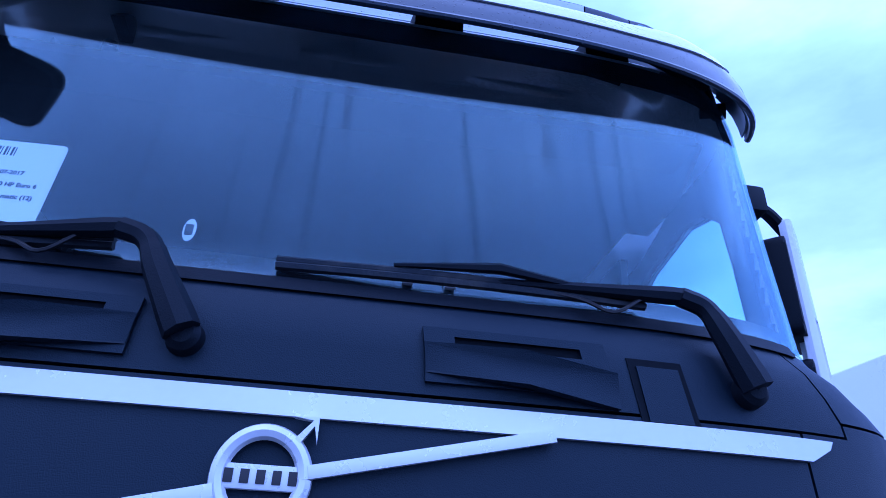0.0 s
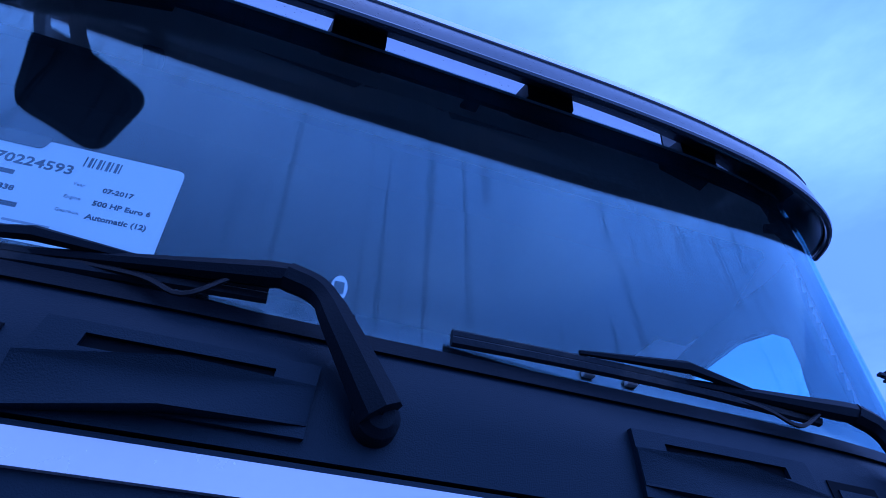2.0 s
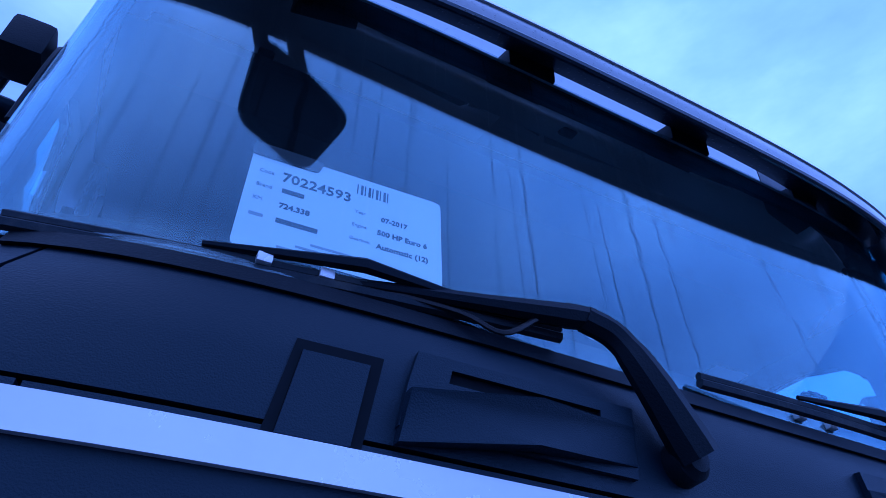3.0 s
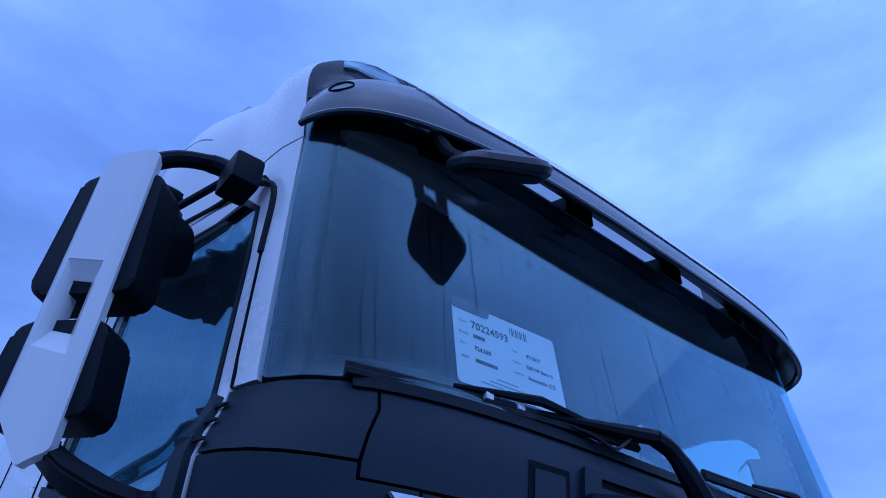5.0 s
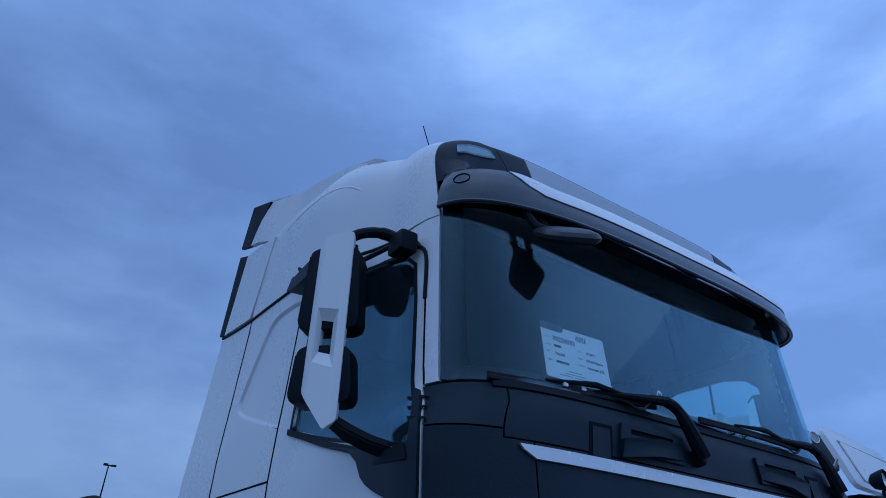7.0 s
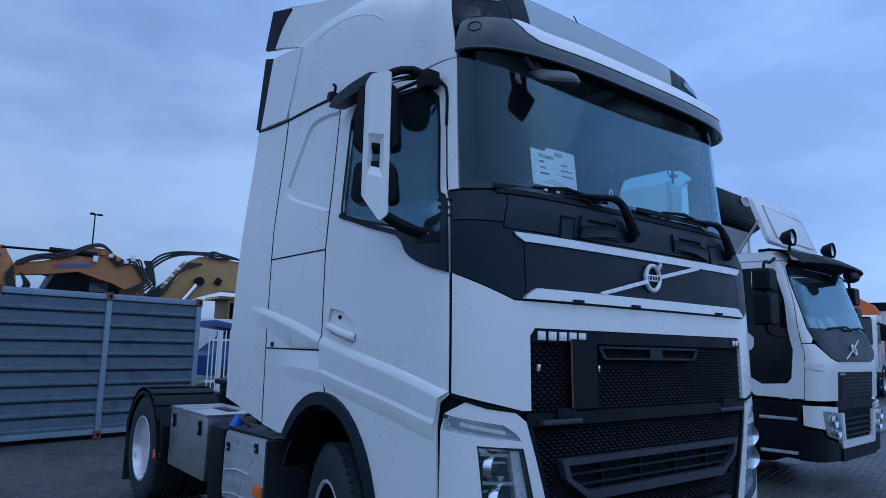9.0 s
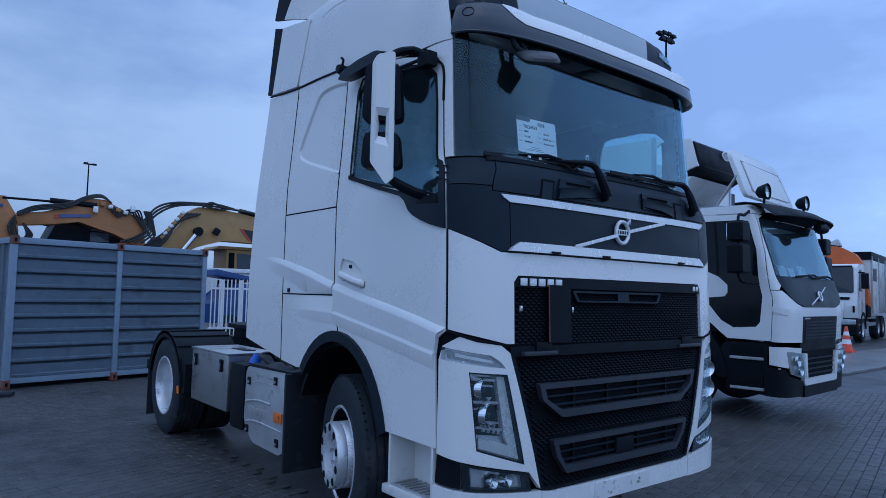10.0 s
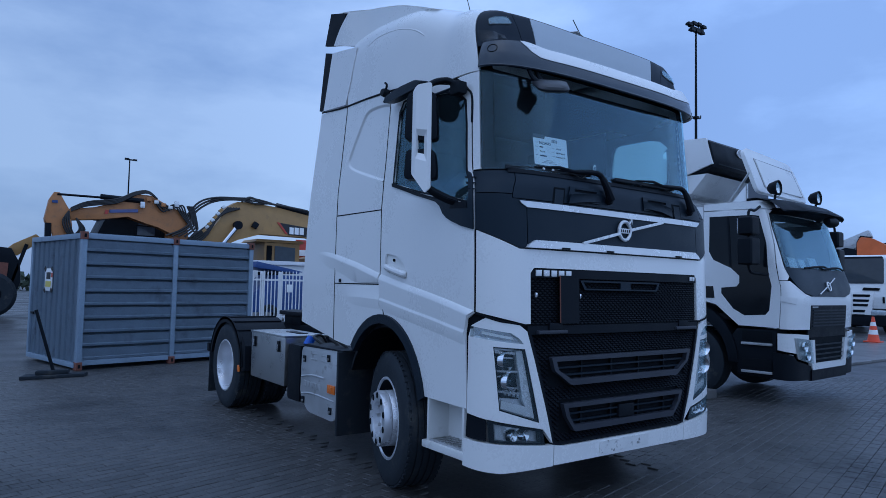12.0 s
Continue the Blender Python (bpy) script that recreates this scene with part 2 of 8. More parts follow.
CHROME = material("chrome", (0.75, 0.76, 0.78), 0.12, metal=1.0, vary=0.05)
STEEL = material("stainless_steel", (0.55, 0.55, 0.54), 0.32, metal=1.0, vary=0.08, scale=5, bump=0.05, bump_scale=200)
ALU = material("cast_aluminium", (0.50, 0.51, 0.52), 0.42, metal=0.55, vary=0.12, scale=6, bump=0.15, bump_scale=150, dirt=(0.2, 0.19, 0.18), dirt_at=0.62, dirt_scale=7)
RIM = material("wheel_aluminium", (0.66, 0.67, 0.70), 0.32, metal=0.45, vary=0.1, scale=7, dirt=(0.12, 0.11, 0.1), dirt_at=0.64, dirt_scale=9)
SIGN = drops(material("roof_sign_panel", (0.50, 0.55, 0.60), 0.55, spec=0.25, vary=0.05, scale=2), 60, 0.13)
SCREEN = glass("windscreen_glass", (0.90, 0.96, 0.97), 0.012, 0.012, True, 0.024)
SCREEN2 = glass("misted_windscreen_glass", (0.7, 0.78, 0.8), 0.045, 0.02, True, 0.05)
SIDEGLASS = glass("side_glass", (0.66, 0.84, 0.86), 0.03, 0.015, True, 0.025)
LENS = glass("lamp_lens", (0.95, 0.96, 0.96), 0.01, 0.03)
INTERIOR = material("dark_interior", (0.015, 0.015, 0.017), 0.8, spec=0.15, vary=0.2, scale=4, bump=0.05, bump_scale=80)
CLOTH = material("seat_cloth", (0.035, 0.035, 0.04), 0.9, vary=0.2, scale=6, bump=0.4, bump_scale=300)
ORANGE = material("amber_reflector", (0.75, 0.17, 0.02), 0.3, vary=0.15, scale=20)
PAPER = material("white_card", (0.80, 0.80, 0.80), 0.5, vary=0.02)
INK = material("black_ink", (0.02, 0.02, 0.022), 0.6, vary=0.1)
INKGREY = material("grey_ink", (0.35, 0.36, 0.38), 0.6, vary=0.1)
MIRROR = material("mirror_glass", (0.85, 0.86, 0.88), 0.03, metal=1.0, vary=0.02)
BLUE = material("blue_cap", (0.02, 0.12, 0.55), 0.45, vary=0.1)
GREYBOX = material("grey_container_paint", (0.215, 0.285, 0.365), 0.5, vary=0.2, scale=2.5, bump=0.15, bump_scale=40, dirt=(0.15, 0.19, 0.24), dirt_at=0.6, dirt_scale=2.5)
RUST = material("rust_red_casting", (0.17, 0.06, 0.04), 0.75, vary=0.3, scale=12)
OCHRE = material("digger_orange", (0.42, 0.17, 0.055), 0.5, vary=0.18, scale=3, dirt=(0.25, 0.13, 0.06), dirt_at=0.6, dirt_scale=4)
YELLOW = material("digger_yellow", (0.36, 0.20, 0.065), 0.5, vary=0.15, scale=3, dirt=(0.24, 0.15, 0.06), dirt_at=0.62, dirt_scale=4)
HOSE = material("black_hose", (0.012, 0.012, 0.013), 0.45, vary=0.2)
FENCE = material("fence_white", (0.72, 0.72, 0.72), 0.45, vary=0.08, scale=6)
PAVER = material("wet_paver", (0.062, 0.061, 0.060), 0.46, spec=0.35, vary=0.4, scale=9, bump=0.6, bump_scale=120, per_object=0.22, rough_vary=0.2, dirt=(0.03, 0.03, 0.03), dirt_at=0.55, dirt_scale=0.6)
CONE_RED = material("cone_red", (0.75, 0.08, 0.03), 0.45, vary=0.1)
GREEN = material("dark_foliage", (0.035, 0.05, 0.03), 0.8, vary=0.35, scale=10)
REDPAINT = material("red_paint", (0.45, 0.05, 0.03), 0.45, vary=0.1)
ORANGEPAINT = material("orange_paint", (0.62, 0.13, 0.03), 0.45, vary=0.1)
BLUEPAINT = material("blue_paint", (0.02, 0.06, 0.2), 0.4, vary=0.15)


# ---- builders ----
def finish(name, me, mat, smooth=35):
    me.polygons.foreach_set("use_smooth", [True] * len(me.polygons))
    me.set_sharp_from_angle(angle=radians(smooth))
    for m in mat if isinstance(mat, (list, tuple)) else [mat]:
        me.materials.append(m)
    return new(name, me)


def part(name, bm, mat, parent=None, label="", smooth=35):
    """Links a bmesh as one mesh object, a part of the thing or part that is given."""
    me = bpy.data.meshes.new(name)
    bmesh.ops.recalc_face_normals(bm, faces=bm.faces)
    bm.to_mesh(me)
    bm.free()
    ob = finish(name, me, mat, smooth)
    if parent is not None:
        ob.parent = parent
        if parent.type == "EMPTY":
            ob.matrix_parent_inverse = Matrix.Translation(-parent.location)
    if label:
        ob["label"] = label
    return ob


def thing(name, at, label, category, group="", kind=""):
    ob = new(name)
    ob.location = at
    ob.empty_display_size = 0.2
    return tagged(ob, label, category, group, kind)


def settle(ob, ref, at, size):
    """Sets a finished thing down so that its point ref on the ground comes to lie at another, scaled to its true size."""
    ob.location = (at[0] + size * (ob.location.x - ref[0]), at[1] + size * (ob.location.y - ref[1]), 0)
    ob.scale = (size, size, size)


def box(bm, at, size, bevel=0.0, m=None, seg=2):
    r = bmesh.ops.create_cube(bm, size=1.0)
    vs = r["verts"]
    bmesh.ops.scale(bm, vec=size, verts=vs)
    if bevel:
        es = list({e for v in vs for e in v.link_edges})
        got = bmesh.ops.bevel(bm, geom=es, offset=bevel, segments=seg, profile=0.7, affect="EDGES")
        vs = list({v for f in got["faces"] for v in f.verts} | {v for v in vs if v.is_valid})
    bmesh.ops.transform(bm, matrix=Matrix.Translation(at) @ (m or Matrix()), verts=vs)
    return bm


def cube(at, size, bevel=0.0, m=None, seg=2):
    return box(bmesh.new(), at, size, bevel, m, seg)


def prism(bm, pts, way, bevel=0.0):
    """A flat outline of 3D points, drawn out along a way."""
    a = [bm.verts.new(p) for p in pts]
    b = [bm.verts.new(Vector(p) + Vector(way)) for p in pts]
    faces = [bm.faces.new(a), bm.faces.new(list(reversed(b)))]
    k = len(pts)
    for i in range(k):
        faces.append(bm.faces.new((a[i], b[i], b[(i + 1) % k], a[(i + 1) % k])))
    if bevel:
        es = list({e for f in faces[:2] for e in f.edges})
        bmesh.ops.bevel(bm, geom=es, offset=bevel, segments=2, profile=0.7, affect="EDGES")
    return bm


def tube(bm, pts, r, seg=8, closed=False):
    """A round bar along points; r is one radius or one for each point."""
    pts = [Vector(p) for p in pts]
    k = len(pts)
    rs = r if isinstance(r, (list, tuple)) else [r] * k
    rings, up = [], None
    for i, p in enumerate(pts):
        d = (pts[min(i + 1, k - 1)] - pts[max(i - 1, 0)]).normalized()
        if up is None:
            up = d.orthogonal().normalized()
        up = (up - d * up.dot(d)).normalized()
        side = d.cross(up)
        rings.append([bm.verts.new(p + rs[i] * (math.cos(a) * up + math.sin(a) * side)) for a in (2 * math.pi * j / seg for j in range(seg))])
    for a, b in zip(rings[:-1], rings[1:]):
        for j in range(seg):
            bm.faces.new((a[j], a[(j + 1) % seg], b[(j + 1) % seg], b[j]))
    bm.faces.new(rings[0])
    bm.faces.new(list(reversed(rings[-1])))
    return bm


def smooth_line(pts, steps=6):
    """Points of a curve that runs smoothly through the given ones."""
    p = [Vector(q) for q in pts]
    p = [2 * p[0] - p[1]] + p + [2 * p[-1] - p[-2]]
    out = []
    for i in range(1, len(p) - 2):
        for s in range(steps):
            t = s / steps
            out.append(0.5 * (2 * p[i] + (p[i + 1] - p[i - 1]) * t + (2 * p[i - 1] - 5 * p[i] + 4 * p[i + 1] - p[i + 2]) * t * t + (3 * p[i] - p[i - 1] - 3 * p[i + 1] + p[i + 2]) * t ** 3))
    return out + [p[-2]]


def lathe(bm, profile, m, seg=48):
    """A body turned about the local x axis: profile of (along, radius)."""
    rings = []
    for a, r in profile:
        rings.append([bm.verts.new(m @ Vector((a, r * math.cos(2 * math.pi * j / seg), r * math.sin(2 * math.pi * j / seg)))) for j in range(seg)])
    for p, q in zip(rings[:-1], rings[1:]):
        for j in range(seg):
            bm.faces.new((p[j], p[(j + 1) % seg], q[(j + 1) % seg], q[j]))
    return bm


def round_poly(pts, r, steps=4):
    """An outline with its corners rounded; r: one radius or one for each corner."""
    k, out = len(pts), []
    rs = r if isinstance(r, (list, tuple)) else [r] * k
    for i in range(k):
        a, p, b = (Vector((*pts[j % k], 0)) for j in (i - 1, i, i + 1))
        u, v = (a - p), (b - p)
        cut = min(rs[i], 0.45 * u.length, 0.45 * v.length)
        s, e = p + u.normalized() * cut, p + v.normalized() * cut
        for j in range(steps + 1):
            t = j / steps
            q = (1 - t) ** 2 * s + 2 * t * (1 - t) * p + t * t * e
            out.append((q.x, q.y))
    return out


def inside(p, poly):
    x, y, hit = p[0], p[1], False
    for (x0, y0), (x1, y1) in zip(poly, poly[1:] + poly[:1]):
        if (y0 > y) != (y1 > y) and x < (x1 - x0) * (y - y0) / (y1 - y0) + x0:
            hit = not hit
    return hit


def sheet(poly, place, cuts_u=(), cuts_v=(), holes=(), off=0.0, thick=0.012):
    """A panel with an outline (and holes) in surface coordinates, laid on a curved surface: place(u, v, off) gives the point."""
    flat = bmesh.new()
    flat.faces.new([flat.verts.new((u, v, 0)) for u, v in poly])

    def cut(co, no):
        bmesh.ops.bisect_plane(flat, geom=flat.verts[:] + flat.edges[:] + flat.faces[:], plane_co=co, plane_no=no, dist=1e-5)

    lo_u, hi_u = min(p[0] for p in poly), max(p[0] for p in poly)
    lo_v, hi_v = min(p[1] for p in poly), max(p[1] for p in poly)
    for u in cuts_u:
        if lo_u < u < hi_u:
            cut((u, 0, 0), (1, 0, 0))
    for v in cuts_v:
        if lo_v < v < hi_v:
            cut((0, v, 0), (0, 1, 0))
    for hole in holes:
        for (x0, y0), (x1, y1) in zip(hole, hole[1:] + hole[:1]):
            cut((x0, y0, 0), (y1 - y0, x0 - x1, 0))
        bmesh.ops.delete(flat, geom=[f for f in flat.faces if inside(f.calc_center_median(), hole)], context="FACES")
    bm = bmesh.new()
    top, low = {}, {}
    for v in flat.verts:
        if v.link_faces:
            top[v], low[v] = bm.verts.new(place(v.co.x, v.co.y, off)), bm.verts.new(place(v.co.x, v.co.y, off - thick))
    for f in flat.faces:
        bm.faces.new([top[v] for v in f.verts])
        bm.faces.new([low[v] for v in reversed(f.verts)])
    for e in flat.edges:
        if len(e.link_faces) == 1:
            a, b = e.verts
            bm.faces.new((top[a], low[a], low[b], top[b]))
    flat.free()
    return bm


def lettering(text, size, m, mat, parent, name="lettering", depth=0.0008, bold=0.0):
    """Raised flat text as a mesh: m places its baseline's left end."""
    cu = bpy.data.curves.new("text", "FONT")
    cu.body, cu.size, cu.extrude, cu.offset, cu.resolution_u = text, size, depth, bold, 2
    tmp = new("text", cu)
    me = bpy.data.meshes.new_from_object(tmp.evaluated_get(bpy.context.evaluated_depsgraph_get()))
    bpy.data.objects.remove(tmp)
    me.transform(m)
    ob = finish(name, me, mat)
    ob.parent = parent
    if parent.type == "EMPTY":
        ob.matrix_parent_inverse = Matrix.Translation(-parent.location)
    return ob


def steps(a, b, k):
    return [a + (b - a) * i / k for i in range(k + 1)]


# ---- the cab's surface ----
HALF, TURN_Y = 1.245, 0.62          # half width of the cab; where the front's rounding meets the straight side
_th = [math.pi / 2 * i / 400 for i in range(401)]
_ab = [(math.sin(a) ** 0.4, 1 - math.cos(a) ** 0.4) for a in _th]      # rounded square, fifth power
_len = [0.0]
for (a0, b0), (a1, b1) in zip(_ab[:-1], _ab[1:]):
    _len.append(_len[-1] + math.hypot((a1 - a0) * HALF, (b1 - b0) * 0.42))
LQ = _len[-1]
_A, _B = [p[0] for p in _ab], [p[1] for p in _ab]


def front_y(z):
    return float(np.interp(z, [0.3, 0.7, 1.05, 1.63, 1.75, 1.93, 2.03, 2.07, 2.215, 2.25, 2.30, 2.50, 2.70, 2.85, 2.95, 3.045, 3.06, 3.17, 3.20, 3.30, 3.40, 3.42, 3.48], [0.19, 0.17, 0.17, 0.185, 0.190, 0.199, 0.205, 0.208, 0.214, 0.243, 0.262, 0.285, 0.307, 0.321, 0.328, 0.335, 0.347, 0.445, 0.453, 0.464, 0.482, 0.487, 0.60]))


def half_width(z):
    if z > 2.95:
        return 1.23 * max(0.0, 1 - min(1.0, (z - 2.95) / 0.53) ** 6) ** (1 / 6)
    return float(np.interp(z, [0.3, 2.3, 2.95], [1.245, 1.245, 1.23]))


def upper(z):
    """How far a height belongs to the narrower glazed upper part."""
    t = min(1.0, max(0.0, (z - 2.08) / 0.21))
    return t * t * (3 - 2 * t)


def side_at(s, z):
    """Along the straight side: how much the glazed part draws in, and the place along the truck."""
    y = TURN_Y + s - LQ + 0.23 * upper(z) * max(0.0, 1 - (s - LQ) / 0.6)
    return 0.08 * upper(z) * min(1.0, max(0.0, (1.4 - (TURN_Y + s - LQ)) / 0.78)) ** 1.3, y


def cab(u, z, off=0.0):
    """The cab's skin: u runs from the middle of the front round the corner (u > 0: the truck's left) and along the side."""
    s, side, w, y0 = abs(u), math.copysign(1, u), half_width(z), front_y(z)
    if 2.95 < z:
        # towards the corners the front rises smoothly, without the ledge under the roof sign
        k = min(1.0, max(0.0, (s - 1.02) / 0.12))
        y0 += (float(np.interp(z, [2.95, 3.42, 3.48], [0.328, 0.468, 0.60])) - y0) * k * k * (3 - 2 * k)
    if s <= LQ:
        w = max(0.0, w - 0.08 * upper(z) * (w / 1.23))
        ye = TURN_Y + 0.23 * upper(z)
        a, b = np.interp(s, _len, _A), np.interp(s, _len, _B)
        a2, b2 = np.interp(s + 0.01, _len, _A), np.interp(s + 0.01, _len, _B)
        if s > LQ - 0.011:
            nx, ny = 1.0, 0.0
        else:
            dx, dy = (a2 - a) * w, (b2 - b) * (ye - y0)
            k = math.hypot(dx, dy) or 1.0
            nx, ny = dy / k, -dx / k
        return Vector((side * (w * a + off * nx), y0 + (ye - y0) * b + off * ny, z))
    taper, y = side_at(s, z)
    return Vector((side * (w - taper + off), y, z))


def uz(x, z):
    """The surface coordinate at which the front lies x metres off the middle at that height."""
    return ux(x * HALF / (half_width(z) - 0.08 * upper(z)))


def ux(x):
    return math.copysign(float(np.interp(abs(x) / HALF, _A, _len)), x)


def uy(y):
    if y < TURN_Y:
        return float(np.interp((y - 0.2) / 0.42, _B, _len))
    return LQ + y - TURN_Y


CUT_U = sorted({s * v for v in steps(0, 1.5, 30) for s in (1, -1)})
CUT_FINE = sorted(set(CUT_U) | {s * v for v in steps(0.8, 1.5, 56) for s in (1, -1)})
CUT_Z = steps(0.3, 3.5, 64)
SIDES = (-1, 1)

truck = thing("tractor_truck", (0, 2.5, 0), "white two-axle tractor truck with dark grey front band", "truck")


def on_cab(name, poly, mat, parent=truck, off=0.0, thick=0.014, holes=(), label="", cuts=True):
    return part(name, sheet(poly, cab, (CUT_FINE if cuts == "fine" else CUT_U) if cuts else (), CUT_Z if cuts else (), holes, off, thick), mat, parent, label)


def flip(poly, side):
    return [(side * u, z) for u, z in poly]


# inner black shell that shows in the gaps between the panels (windows stay open)
S_B = ux(1.210)                       # the edge between windscreen surround and white pillar
WIN = [(1.345, 2.265), (1.335, 2.40), (1.30, 2.80), (1.26, 2.872), (1.18, 2.885), (0.60, 2.862), (0.495, 2.83), (0.432, 2.76), (0.424, 2.60), (0.424, 2.052)]


# the gap between the door frame and the pillar
U_SPLIT = S_B + 0.60 * (uy(0.412) - S_B)
Y_SPLIT = 0.2 + 0.42 * float(np.interp(U_SPLIT, _len, _B))


def side_poly(pts):
    return [(uy(y), z) for y, z in pts]


for side in SIDES:
    shell = [(0.0, 1.25), (uy(0.432), 1.25), (uy(0.44), 0.75), (uy(0.9), 0.8), (uy(1.0), 1.15), (uy(1.45), 1.30), (uy(1.95), 1.05), (uy(2.32), 1.06), (uy(2.30), 2.96), (S_B, 2.96), (S_B, 2.27), (0.0, 2.27)]
    on_cab("inner_shell", flip(shell, side), GAP, off=-0.02, thick=0.02, holes=[flip(side_poly(WIN), side), flip([(0, 2.268), (S_B, 2.268), (S_B, 3.0), (0, 3.0)], side)])

# windscreen and its black surround
glass_poly = round_poly([(-S_B + 0.006, 2.274), (S_B - 0.006, 2.274), (S_B - 0.006, 3.046), (-S_B + 0.006, 3.046)], [0.02, 0.05, 0.01, 0.01])
surround = [(-S_B + 0.004, 2.268), (S_B - 0.004, 2.268), (S_B - 0.004, 3.14), (1.16, 3.14), (1.12, 3.055), (-1.12, 3.055), (-1.16, 3.14), (-S_B + 0.004, 3.14)]
windscreen = on_cab("windscreen", glass_poly, SCREEN, off=0.002, thick=0.003, label="wet tinted windscreen with rain streaks", cuts="fine")
windscreen.visible_shadow = False
on_cab("windscreen_seal", surround, FRIT, off=-0.008, thick=0.011, holes=[[(-uz(1.068, 2.5), 2.325), (uz(1.068, 2.5), 2.325), (uz(1.068, 2.5), 2.985), (-uz(1.068, 2.5), 2.985)]])

# dark front band: upper panel, middle panel, corner panels
band_top = 2.264
on_cab("upper_front_panel", [(-ux(1.03), 2.078), (ux(1.03), 2.078), (ux(1.03), band_top), (-ux(1.03), band_top)], DARK, label="dark grey plastic panel under the windscreen")
middle = on_cab("front_hatch", [(-ux(0.925), 1.756), (ux(0.925), 1.756), (ux(0.925), 2.072), (-ux(0.925), 2.072)], DARK, label="dark grey front hatch between two pale strips")
for side in SIDES:
    on_cab("corner_panel", flip([(ux(1.036), 2.105), (uy(0.380), 2.105), (uy(0.384), band_top), (ux(1.036), band_top)], side), DARK)
    on_cab("lower_corner_panel", flip([(ux(0.931), 1.756), (ux(0.99), 1.760), (uy(0.378), 1.872), (uy(0.380), 2.099), (ux(1.036), 2.099), (ux(1.036), 2.073), (ux(0.931), 2.073)], side), DARK)
    # air vents at the pillar's foot
    for k in range(3):
        z = 2.125 + 0.045 * k
        p = [cab(side * uy(0.37), z, 0.004), cab(side * uy(0.43), z, 0.006), cab(side * uy(0.43), z + 0.018, 0.014), cab(side * uy(0.37), z + 0.006, 0.004)]
        part("vent_fin", prism(bmesh.new(), p, (side * 0.006, 0, 0)), BLACK, truck)

# pale strips on the front
strip = [(-ux(0.985), 2.062), (ux(0.985), 2.062), (ux(0.975), 2.046), (ux(0.93), 2.022), (-ux(0.93), 2.022), (-ux(0.972), 2.046)]
on_cab("upper_strip", strip, TRIM, off=0.010, thick=0.02, label="pale silver strip across the front")
low_strip = [(-ux(0.945), 1.762), (ux(0.945), 1.762), (ux(0.93), 1.78), (ux(0.875), 1.812), (-ux(0.875), 1.812), (-ux(0.93), 1.78)]
on_cab("lower_strip", low_strip, TRIM, off=0.022, thick=0.026, label="pale silver strip with scuffs and two small clips")
for x in (-0.62, -0.18, 0.62):
    p = cab(ux(x), 1.768, 0.026)
    part("strip_clip", cube(p, (0.07, 0.012, 0.012), 0.003), BLACK, truck)
# diagonal bar and round badge, with a plain bar across it
bar_a, bar_b = cab(ux(-0.45), 1.813, 0.012), cab(ux(0.45), 2.022, 0.012)
for a, b in ((bar_a, cab(ux(-0.062), 1.905, 0.012)), (cab(ux(0.066), 1.938, 0.012), bar_b)):
    d = (b - a).normalized()
    up = Vector((-d.z, 0, d.x)) * 0.013
    part("diagonal_bar", prism(bmesh.new(), [a - up * 0.8, b - up * 0.8, b + up * 0.8, a + up * 0.8], (0, -0.012, 0), 0.003), TRIM, truck)
badge_at = cab(0, 1.928, 0.0)
badge = part("round_badge", cube(badge_at + Vector((0, -0.010, 0)), (0.132, 0.014, 0.036), 0.004), TRIM, truck, "pale round ring badge with a plain bar")
ring = bmesh.new()
tube(ring, [badge_at + Vector((0.062 * math.cos(a), -0.012, 0.066 * math.sin(a))) for a in steps(0, 2 * math.pi, 40)], 0.0125, 8)
part("ring", ring, TRIM, badge)
part("arrow_tip", prism(bmesh.new(), [badge_at + Vector(p) for p in ((0.036, -0.006, 0.052), (0.066, -0.006, 0.086), (0.036, -0.006, 0.090), (0.074, -0.006, 0.092), (0.074, -0.006, 0.052), (0.068, -0.006, 0.078), (0.045, -0.006, 0.045))], (0, -0.016, 0)), TRIM, badge)
for k in range(5):
    part("plain_bar", cube(badge_at + Vector((-0.046 + 0.023 * k, -0.018, 0)), (0.013, 0.003, 0.020), 0.001), INK, badge)

